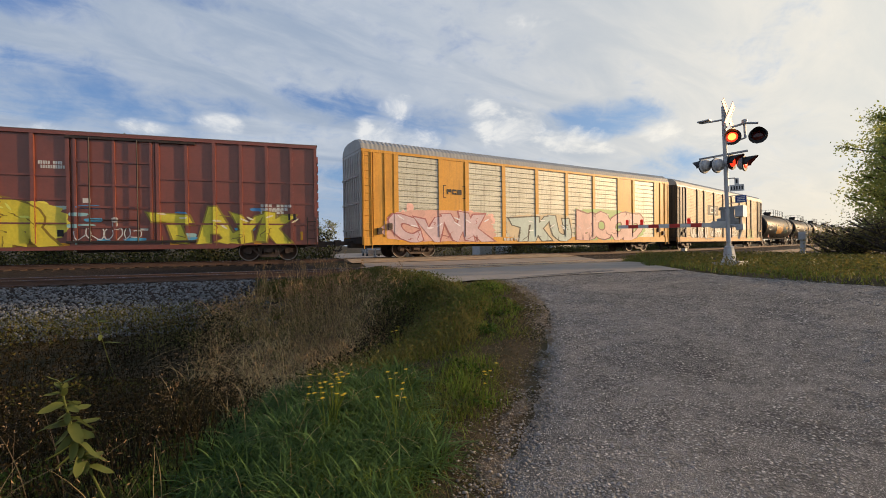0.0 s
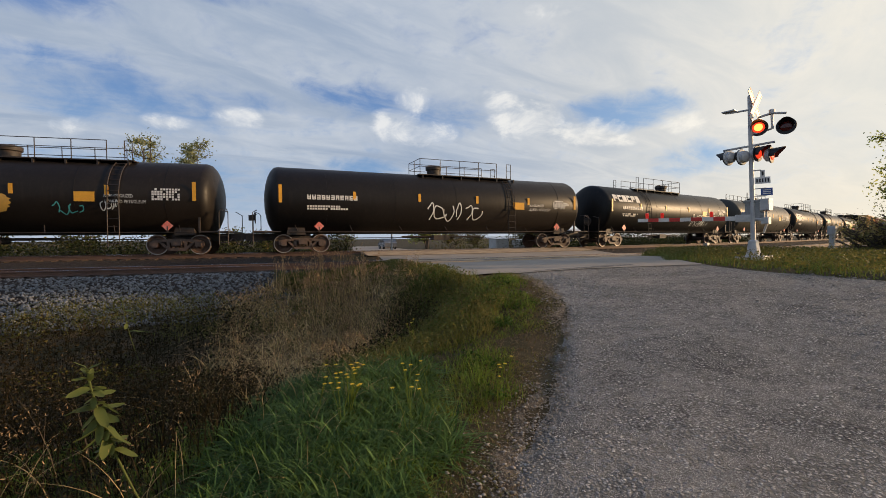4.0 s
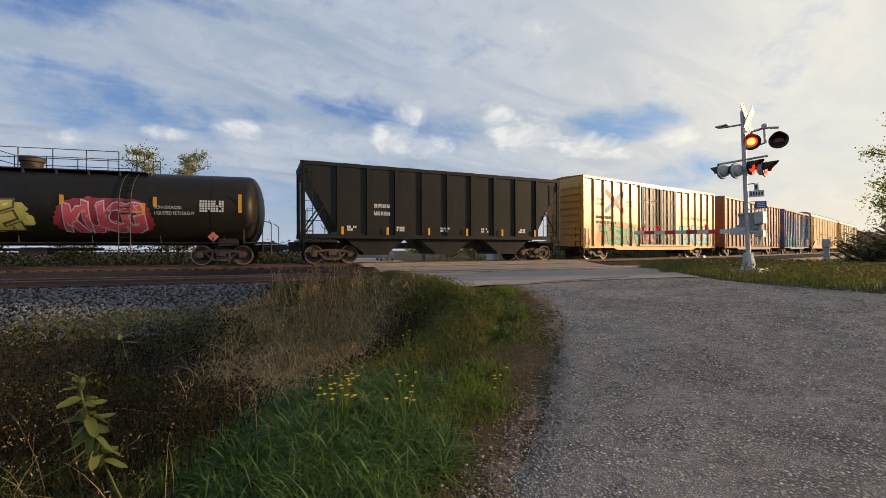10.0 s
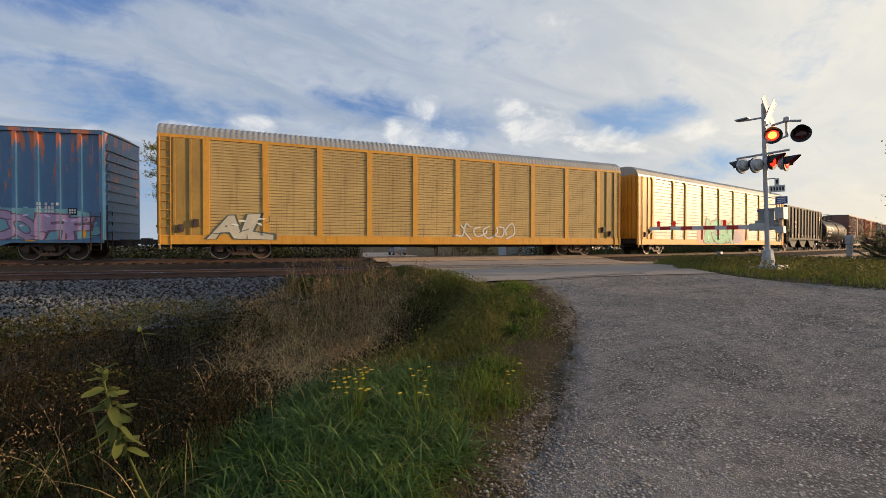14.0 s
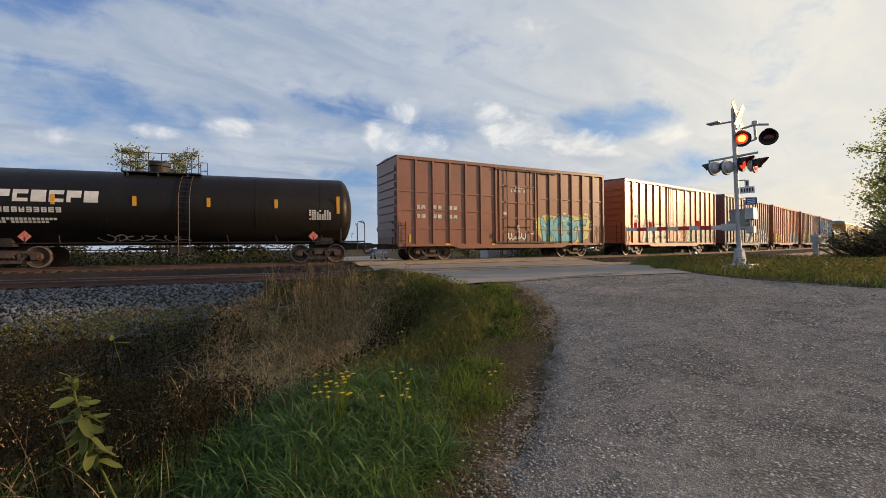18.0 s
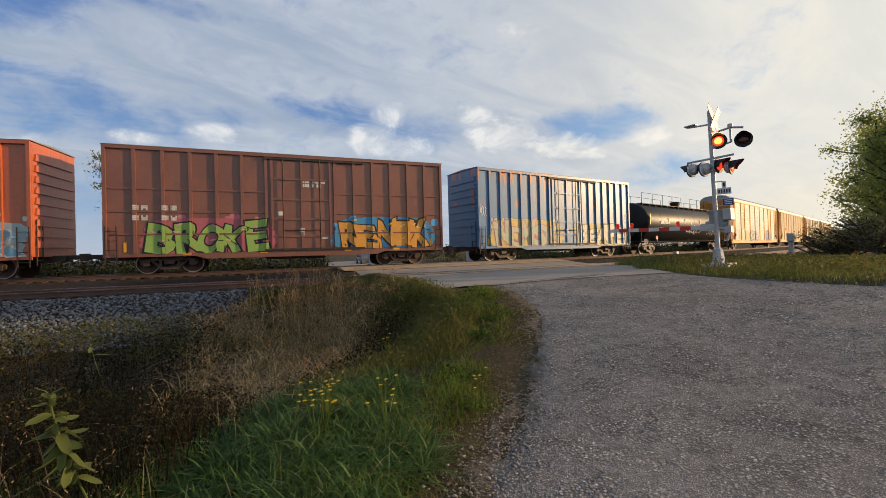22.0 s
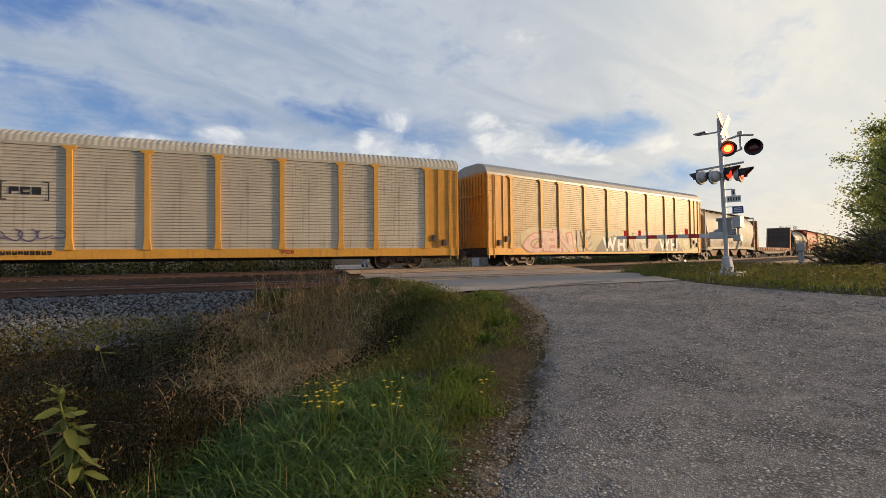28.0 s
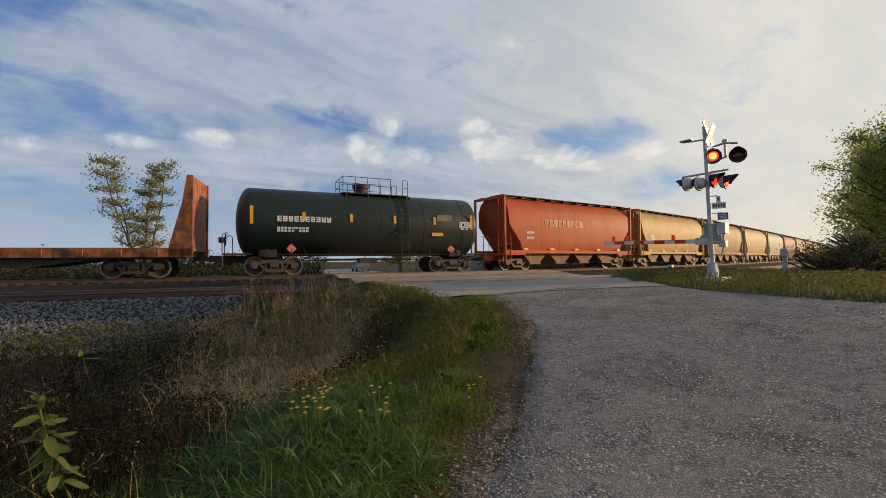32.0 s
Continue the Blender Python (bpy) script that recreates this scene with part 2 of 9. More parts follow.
def pebbled(name, tones, cell, bump=0.9, dust=(0.24, 0.21, 0.18), dust_amount=0.5):
    """Ground of small stones: cells of several tones at two sizes, dusty patches, relief."""
    m = bpy.data.materials.new(name)
    m.use_nodes = True
    n = Nodes(m.node_tree)
    b = m.node_tree.nodes["Principled BSDF"]
    tc = n.tree.nodes.new("ShaderNodeTexCoord").outputs["Object"]
    warp = n.tree.nodes.new("ShaderNodeTexNoise")
    warp.inputs["Scale"].default_value, warp.inputs["Detail"].default_value = cell * 0.8, 3.0
    n.link(tc, warp.inputs["Vector"])
    amount = n.tree.nodes.new("ShaderNodeVectorMath")
    amount.operation = "MULTIPLY"
    n.link(warp.outputs["Color"], amount.inputs[0])
    amount.inputs[1].default_value = (0.9 / cell,) * 3
    moved = n.tree.nodes.new("ShaderNodeVectorMath")
    moved.operation = "ADD"
    n.link(n.mapping(tc, (1, 1, 0.3)), moved.inputs[0])
    n.link(amount.outputs[0], moved.inputs[1])
    bent = moved.outputs[0]
    heights, cols = [], []
    for k, scale in enumerate((cell, cell * 2.3)):
        v = n.tree.nodes.new("ShaderNodeTexVoronoi")
        v.inputs["Scale"].default_value = scale
        n.link(bent, v.inputs["Vector"])
        sep = n.tree.nodes.new("ShaderNodeSeparateColor")
        n.link(v.outputs["Color"], sep.inputs[0])
        c = n.mix(sep.outputs[0], tones[0], tones[1])
        c = n.mix(n.math("GREATER_THAN", sep.outputs[1], 0.82), c, tones[2])
        c = n.mix(n.math("GREATER_THAN", sep.outputs[2], 0.86), c, tones[3])
        c = n.mix(n.ramp(v.outputs["Distance"], 0.28, 0.55), c, tuple(t * 0.35 for t in tones[0]))
        cols.append(c)
        heights.append(n.math("SUBTRACT", 1.0, v.outputs["Distance"]))
    pick = n.ramp(n.noise(tc, 5.0, 4.0, 0.6), 0.45, 0.55)
    col = n.mix(pick, cols[1], cols[0])
    wear = n.noise(n.mapping(tc, (0.8, 0.8, 1)), 0.8, 8.0, 0.78, 0.5)
    col = n.mix(n.math("MULTIPLY", n.ramp(wear, 0.32, 0.72), dust_amount), col, dust)
    # clumps of darker and paler stones a hand's width across
    dark = n.mix(1.0, col, (0.52, 0.52, 0.53), "MULTIPLY")
    col = n.mix(n.math("MULTIPLY", n.ramp(n.noise(tc, 9.0, 7.0, 0.8), 0.47, 0.60), 0.60), col, dark)
    n.link(col, b.inputs["Base Color"])
    b.inputs["Roughness"].default_value = 0.92
    b.inputs["Specular IOR Level"].default_value = 0.25
    bp = n.tree.nodes.new("ShaderNodeBump")
    bp.inputs["Strength"].default_value, bp.inputs["Distance"].default_value = bump, 0.02
    hh = n.math("ADD", n.math("MULTIPLY", heights[0], pick), n.math("MULTIPLY", heights[1], 0.5))
    n.link(n.math("ADD", hh, n.math("MULTIPLY", n.noise(tc, 60.0, 3.0), 0.4)), bp.inputs["Height"])
    n.link(bp.outputs[0], b.inputs["Normal"])
    MATS[name] = m
    return m

# ---- shapes ----


class Shape:
    """Collects faces of one part."""

    def __init__(self):
        self.v, self.f = [], []

    def add(self, verts, faces):
        k = len(self.v)
        self.v.extend(tuple(p) for p in verts)
        self.f.extend([i + k for i in q] for q in faces)
        return self

    def box(self, x0, x1, y0, y1, z0, z1, bevel=0.0):
        if bevel <= 0:
            vs = [(x, y, z) for x in (x0, x1) for y in (y0, y1) for z in (z0, z1)]
            return self.add(vs, [(0, 1, 3, 2), (4, 6, 7, 5), (0, 4, 5, 1), (2, 3, 7, 6), (0, 2, 6, 4), (1, 5, 7, 3)])
        b = bevel
        prof = [(x0 + b, z0), (x1 - b, z0), (x1, z0 + b), (x1, z1 - b), (x1 - b, z1), (x0 + b, z1), (x0, z1 - b), (x0, z0 + b)]
        return self.prism(prof, y0, y1)

    def prism(self, prof, y0, y1):
        """An outline in x, z drawn out along y."""
        n = len(prof)
        vs = [(x, y0, z) for x, z in prof] + [(x, y1, z) for x, z in prof]
        return self.add(vs, [tuple(range(n)), tuple(range(2 * n - 1, n - 1, -1))] + [(i, i + n, (i + 1) % n + n, (i + 1) % n) for i in range(n)])

    def along(self, prof, x0, x1):
        """An outline in y, z drawn out along x."""
        n = len(prof)
        vs = [(x0, y, z) for y, z in prof] + [(x1, y, z) for y, z in prof]
        return self.add(vs, [tuple(range(n)), tuple(range(2 * n - 1, n - 1, -1))] + [(i, i + n, (i + 1) % n + n, (i + 1) % n) for i in range(n)])

    def sheet(self, prof, x0, x1, steps=1):
        """An open outline in y, z drawn out along x, with no ends."""
        n = len(prof)
        vs, fs = [], []
        for k in range(steps + 1):
            x = x0 + (x1 - x0) * k / steps
            vs += [(x, y, z) for y, z in prof]
        for k in range(steps):
            fs += [(k * n + i, k * n + i + 1, (k + 1) * n + i + 1, (k + 1) * n + i) for i in range(n - 1)]
        return self.add(vs, fs)

    def lathe(self, prof, axis="y", seg=20, at=(0, 0, 0)):
        """Rings of (along the axis, radius)."""
        vs, fs = [], []
        for a, r in prof:
            for k in range(seg):
                c, s = r * math.cos(2 * math.pi * k / seg), r * math.sin(2 * math.pi * k / seg)
                p = {"y": (c, a, s), "x": (a, c, s), "z": (c, s, a)}[axis]
                vs.append((p[0] + at[0], p[1] + at[1], p[2] + at[2]))
        for j in range(len(prof) - 1):
            fs += [(j * seg + k, j * seg + (k + 1) % seg, (j + 1) * seg + (k + 1) % seg, (j + 1) * seg + k) for k in range(seg)]
        m = len(prof) - 1
        fs += [tuple(range(seg - 1, -1, -1)), tuple(m * seg + k for k in range(seg))]
        return self.add(vs, fs)

    def tube(self, pts, r=0.02, seg=6):
        """A bent rod through the points."""
        pts = [Vector(p) for p in pts]
        vs, fs = [], []
        for i, p in enumerate(pts):
            d = (pts[min(i + 1, len(pts) - 1)] - pts[max(i - 1, 0)]).normalized()
            a = d.orthogonal().normalized() if i == 0 else (a - d * a.dot(d)).normalized()
            b = d.cross(a)
            vs += [p + (a * math.cos(2 * math.pi * k / seg) + b * math.sin(2 * math.pi * k / seg)) * r for k in range(seg)]
        for i in range(len(pts) - 1):
            fs += [(i * seg + k, i * seg + (k + 1) % seg, (i + 1) * seg + (k + 1) % seg, (i + 1) * seg + k) for k in range(seg)]
        m = len(pts) - 1
        fs += [tuple(range(seg - 1, -1, -1)), tuple(m * seg + k for k in range(seg))]
        return self.add(vs, fs)

    def turned(self, m):
        self.v = [tuple(m @ Vector(p)) for p in self.v]
        return self

    def mesh(self, name, mat, smooth=False):
        me = bpy.data.meshes.new(name)
        me.from_pydata(self.v, [], self.f)
        bm = bmesh.new()
        bm.from_mesh(me)
        bmesh.ops.recalc_face_normals(bm, faces=bm.faces)
        bm.to_mesh(me)
        bm.free()
        me.materials.append(mat)
        if smooth:
            me.polygons.foreach_set("use_smooth", [True] * len(me.polygons))
            me.set_sharp_from_angle(angle=radians(38))
        return me


def part(name, me, parent, at=(0, 0, 0), label="", rz=0.0):
    """Links a mesh as one object under a thing or a part."""
    ob = new(name, me)
    ob.parent = parent
    ob.location = at
    if rz:
        ob.rotation_euler[2] = rz
    if label:
        ob["label"] = label
    return ob


def thing(name, label, category, group="", kind="", me=None, at=(0, 0, 0)):
    ob = new(name, me)
    ob.location = at
    return tagged(ob, label, category, group, kind)


# ---- the railway's line ----
CURVE_H0, CURVE_A, CURVE_S0, CURVE_W = -0.1801, 0.2756, 15.05, 27.47
LINE_S = np.arange(-760.0, 1160.0, 0.5)
LINE_H = CURVE_H0 + CURVE_A * np.tanh((LINE_S - CURVE_S0) / CURVE_W)
LINE_X = np.concatenate([[0], np.cumsum(np.cos(LINE_H[:-1] * 0.5 + LINE_H[1:] * 0.5) * 0.5)])
LINE_Y = np.concatenate([[0], np.cumsum(np.sin(LINE_H[:-1] * 0.5 + LINE_H[1:] * 0.5) * 0.5)])
LINE_X += 1.13 - LINE_X[1520]
LINE_Y += 22.61 - LINE_Y[1520]
TRAIN_OFF, NEAR_OFF = 1.53, -4.6     # track centres beside the line


def on_line(s, off=0.0, z=0.0):
    h = np.interp(s, LINE_S, LINE_H)
    return Vector((np.interp(s, LINE_S, LINE_X) - math.sin(h) * off, np.interp(s, LINE_S, LINE_Y) + math.cos(h) * off, z)), float(h)


def line_coords(x, y):
    """Stretch along the line and distance beside it, for arrays of points."""
    x, y = np.asarray(x, float), np.asarray(y, float)
    best, bs, bo = np.full(x.shape, 1e18), np.zeros(x.shape), np.zeros(x.shape)
    idx = np.concatenate([np.arange(0, 1360, 40), np.arange(1360, 1800, 4), np.arange(1800, len(LINE_S), 40)])
    for i in idx:
        dx, dy = x - LINE_X[i], y - LINE_Y[i]
        c, s = math.cos(LINE_H[i]), math.sin(LINE_H[i])
        al = dx * c + dy * s
        d = np.abs(al) + 1e-3 * (dx * dx + dy * dy)
        m = d < best
        best = np.where(m, d, best)
        bs = np.where(m, LINE_S[i] + al, bs)
        bo = np.where(m, -dx * s + dy * c, bo)
    return bs, bo


# ---- ground ----
LANE = [(-0.31, -14.01), (0.18, -4.0), (0.89, 0.62), (1.66, 1.76), (2.16, 2.17), (3.04, 2.68), (4.08, 3.34), (5.21, 4.33), (6.14, 5.53), (6.7, 7.04),
        (10.05, 7.21), (13.26, 6.68), (11.5, 4.84), (10.33, 3.52), (9.85, 2.41), (9.68, 1.2), (10.56, -2.78), (13.29, -13.72)]
ROAD_A, ROAD_DIR = Vector((6.2, 9.32)), Vector((0.304, 0.9527))


def road_w(along):
    """The road is flared towards the crossing."""
    return np.interp(along, [-3, -1, 3, 8, 16, 40], [6.0, 7.2, 10.8, 14.0, 14.0, 9.0])


def in_poly(x, y, poly):
    inside = np.zeros(np.shape(x), bool)
    n = len(poly)
    for i in range(n):
        (x0, y0), (x1, y1) = poly[i], poly[(i + 1) % n]
        hit = ((y0 > y) != (y1 > y)) & (x < (x1 - x0) * (y - y0) / (y1 - y0 + 1e-12) + x0)
        inside ^= hit
    return inside


def poly_dist(x, y, poly, closed=True):
    d = np.full(np.shape(x), 1e9)
    n = len(poly)
    for i in range(n if closed else n - 1):
        (x0, y0), (x1, y1) = poly[i], poly[(i + 1) % n]
        t = np.clip(((x - x0) * (x1 - x0) + (y - y0) * (y1 - y0)) / ((x1 - x0) ** 2 + (y1 - y0) ** 2), 0, 1)
        d = np.minimum(d, np.hypot(x - x0 - t * (x1 - x0), y - y0 - t * (y1 - y0)))
    return d


def lane_left(x, y):
    """Distance to the left of the lane's edge; negative on the lane."""
    d = poly_dist(x, y, LANE)
    return np.where(in_poly(x, y, LANE), -d, d)


def smooth(a, lo, hi):
    t = np.clip((a - lo) / (hi - lo), 0, 1)
    return t * t * (3 - 2 * t)


def road_coords(x, y):
    """Across (0 at the left edge) and along the road that crosses the tracks."""
    dx, dy = x - ROAD_A.x, y - ROAD_A.y
    return dx * ROAD_DIR.y - dy * ROAD_DIR.x, dx * ROAD_DIR.x + dy * ROAD_DIR.y


def waves(x, y, scale, seed):
    r = np.random.RandomState(seed)
    out = np.zeros(np.shape(x))
    for k in range(7):
        a, ph = r.rand() * 6.28, r.rand() * 6.28
        f = scale * (0.6 + 1.5 * r.rand())
        out = out + np.sin((x * math.cos(a) + y * math.sin(a)) * f + ph)
    return out / 7




def height(x, y):
    """The lie of the land; rail heads of the train's track are at 0."""
    x, y = np.asarray(x, float), np.asarray(y, float)
    s, off = line_coords(x, y)
    prof = np.interp(off, [-60, -22, -18, -15.5, -13, -10, -8.4, -6.1, -2.6, -0.6, 3.8, 6.5, 9, 20, 200],
                     [-0.9, -0.9, -1.0, -1.45, -1.7, -1.35, -1.05, -0.52, -0.50, -0.24, -0.24, -0.9, -1.0, -0.85, -0.85])
    r = np.hypot(x, y)
    lane = -0.82 + 0.76 * smooth(r, 2.0, 10.5)
    d = poly_dist(x, y, LANE)
    ins = in_poly(x, y, LANE)
    left = np.where(ins, 0, d)
    across, al = road_coords(x, y)
    # bank beside the lane, sinking to the ditch
    right_side = (x * 0.8 - y * 0.6 > 3.5)
    fall = np.where(right_side, smooth(left, 3.0, 14.0), smooth(left, 0.9, 3.6))
    level = np.where(ins, lane, lane + 0.05 * smooth(left, 0, 0.6))
    side = np.where(right_side & (off < -5), np.maximum(prof, -0.30), prof)
    z = level * (1 - fall) + side * fall
    z = np.where(off > -5.0, prof, z)
    z = np.where((off > -8.3) & (off <= -5.0), np.maximum(prof, np.where(fall < 1, z, prof)), z)
    # the road's bed over the tracks and beyond
    on_road = smooth(across, -3.0, 0.1) * smooth(road_w(al) + 0.9 - across, 0, 1.0) * smooth(y, 6.2, 7.4)
    road = np.interp(off, [-14, -8, -6.1, -3.1, -1.9, 0.1, 3.6, 12, 30], [-0.10, -0.19, -0.315, -0.315, -0.21, -0.06, -0.06, -0.3, -0.75])
    z = z * (1 - on_road) + (road - 0.03) * on_road
    rough = 0.05 * waves(x, y, 1.1, 3) + 0.02 * waves(x, y, 3.7, 5)
    return z + np.where(ins | (off > -8) & (off < 6) | (on_road > 0.3), rough * 0.12, rough)


def grid_mesh(name, xs, ys, mat, keep=None, lift=0.0, zf=None):
    gx, gy = np.meshgrid(xs, ys, indexing="ij")
    gz = (zf or height)(gx, gy) + lift
    nx, ny = len(xs), len(ys)
    use = np.ones((nx - 1, ny - 1), bool)
    if keep is not None:
        k = keep(gx, gy)
        use = k[:-1, :-1] & k[1:, :-1] & k[:-1, 1:] & k[1:, 1:]
    i, j = np.nonzero(use)
    a = i * ny + j
    faces = np.stack([a, a + ny, a + ny + 1, a + 1], 1)
    ids, inv = np.unique(faces, return_inverse=True)
    v = np.stack([gx.ravel(), gy.ravel(), gz.ravel()], 1)[ids]
    me = bpy.data.meshes.new(name)
    me.from_pydata(v.tolist(), [], inv.reshape(faces.shape).tolist())
    me.polygons.foreach_set("use_smooth", [True] * len(me.polygons))
    me.materials.append(mat)
    return me


M_SOIL = material("soil_and_thatch", (0.085, 0.063, 0.036), 0.95, 0, (0.028, 0.030, 0.013), 0.9, 0.8, 0.8, 9.0, spec=0.1)
M_GRAVEL = pebbled("crushed_gravel", ((0.20, 0.195, 0.185), (0.46, 0.435, 0.40), (0.66, 0.62, 0.56), (0.09, 0.085, 0.08)), 42.0, 1.0, (0.44, 0.395, 0.34), 0.5)
M_DIRT = pebbled("bare_dirt", ((0.17, 0.135, 0.10), (0.27, 0.22, 0.165), (0.40, 0.36, 0.30), (0.08, 0.065, 0.05)), 60.0, 0.9, (0.32, 0.25, 0.175), 0.6)
M_ASPHALT = material("worn_asphalt", (0.37, 0.315, 0.255), 0.85, 0, (0.29, 0.25, 0.205), 0.8, 0.6, 0.3, 40.0, spec=0.08)
M_PANEL = material("crossing_concrete", (0.48, 0.36, 0.235), 0.85, 0, (0.26, 0.19, 0.13), 1.5, 0.7, 0.3, 20.0, spec=0.08)
M_BALLAST = material("ballast_stone", (0.285, 0.29, 0.30), 0.85, 0, (0.12, 0.12, 0.122), 6.0, 0.6, 0.4, 20.0, piece=0.95, spec=0.3)
M_BED = pebbled("ballast_bed", ((0.035, 0.026, 0.021), (0.075, 0.055, 0.042), (0.11, 0.09, 0.075), (0.025, 0.02, 0.017)), 16.0, 1.0, (0.05, 0.034, 0.025), 0.6)


def build_ground():
    def axis(parts):
        return np.concatenate([np.arange(a, b, st) for a, b, st in parts] + [[parts[-1][1]]])
    xs = axis([(-1500, -300, 100), (-300, -60, 20), (-60, -16, 3), (-16, 26, 0.3), (26, 80, 2), (80, 300, 20), (300, 1500, 100)])
    ys = axis([(-1500, -200, 100), (-200, -20, 10), (-20, -3, 1.0), (-3, 24, 0.3), (24, 60, 2), (60, 300, 20), (300, 1500, 100)])
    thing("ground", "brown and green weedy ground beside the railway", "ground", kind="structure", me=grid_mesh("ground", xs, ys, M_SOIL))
    xs, ys = np.arange(-1.2, 14, 0.14), np.arange(-14, 7.6, 0.14)

    def lane_height(x, y):
        d = poly_dist(x, y, LANE)
        w = 0.16 * waves(x, y, 2.6, 11) + 0.08 * waves(x, y, 9.0, 12)
        sd = np.where(in_poly(x, y, LANE), d, -d) + w
        return height(x, y) + np.clip(sd * 0.12, -0.08, 0.02)
    lane = grid_mesh("gravel_lane", xs, ys, M_GRAVEL, lambda x, y: (poly_dist(x, y, LANE) < 0.7) | in_poly(x, y, LANE), 0.0, lane_height)
    thing("gravel_lane", "grey crushed-gravel lane with worn wheel tracks", "lane", kind="structure", me=lane)
    def dirt_height(x, y):
        d = lane_left(x, y) + 0.14 * waves(x, y, 2.6, 11) + 0.20 * waves(x, y, 6.0, 17) - 0.2 * waves(x, y, 1.3, 18) + 0.12 * waves(x, y, 19.0, 19)
        return height(x, y) + 0.012 - 0.07 * smooth(np.abs(d - 0.03), 0.0, 0.30)
    xs, ys = np.arange(0.2, 8, 0.07), np.arange(0.2, 8, 0.07)
    dirt = grid_mesh("dirt_edge", xs, ys, M_DIRT, lambda x, y: (np.abs(lane_left(x, y)) < 0.6) & (x * 0.8 - y * 0.6 < 2.6), 0.0, dirt_height)
    thing("dirt_edge", "bare trodden brown dirt along the lane's grassy edge", "dirt", kind="structure", me=dirt)
    # the asphalt road over the tracks
    st = Shape()
    steps = [(-2.6, 0), (-1.2, 0)] + [(a, 0) for a in np.arange(0.0, 70, 1.4)]
    rows = []
    for al, _ in steps:
        row = []
        for ac in np.linspace(0, float(road_w(al)), 17):
            p = ROAD_A + ROAD_DIR * al + Vector((ROAD_DIR.y, -ROAD_DIR.x)) * ac
            row.append((p.x, p.y))
        rows.append(row)
    pts = np.array(rows)
    zz = height(pts[..., 0], pts[..., 1]) + 0.035
    n = pts.shape[1]
    vs = [(pts[i, j, 0], pts[i, j, 1], zz[i, j]) for i in range(len(rows)) for j in range(n)]
    st.add(vs, [(i * n + j, (i + 1) * n + j, (i + 1) * n + j + 1, i * n + j + 1) for i in range(len(rows) - 1) for j in range(n - 1)])
    road = thing("road", "worn grey asphalt road crossing the tracks", "road", kind="structure", me=st.mesh("road", M_ASPHALT, True))
    return road


build_ground()


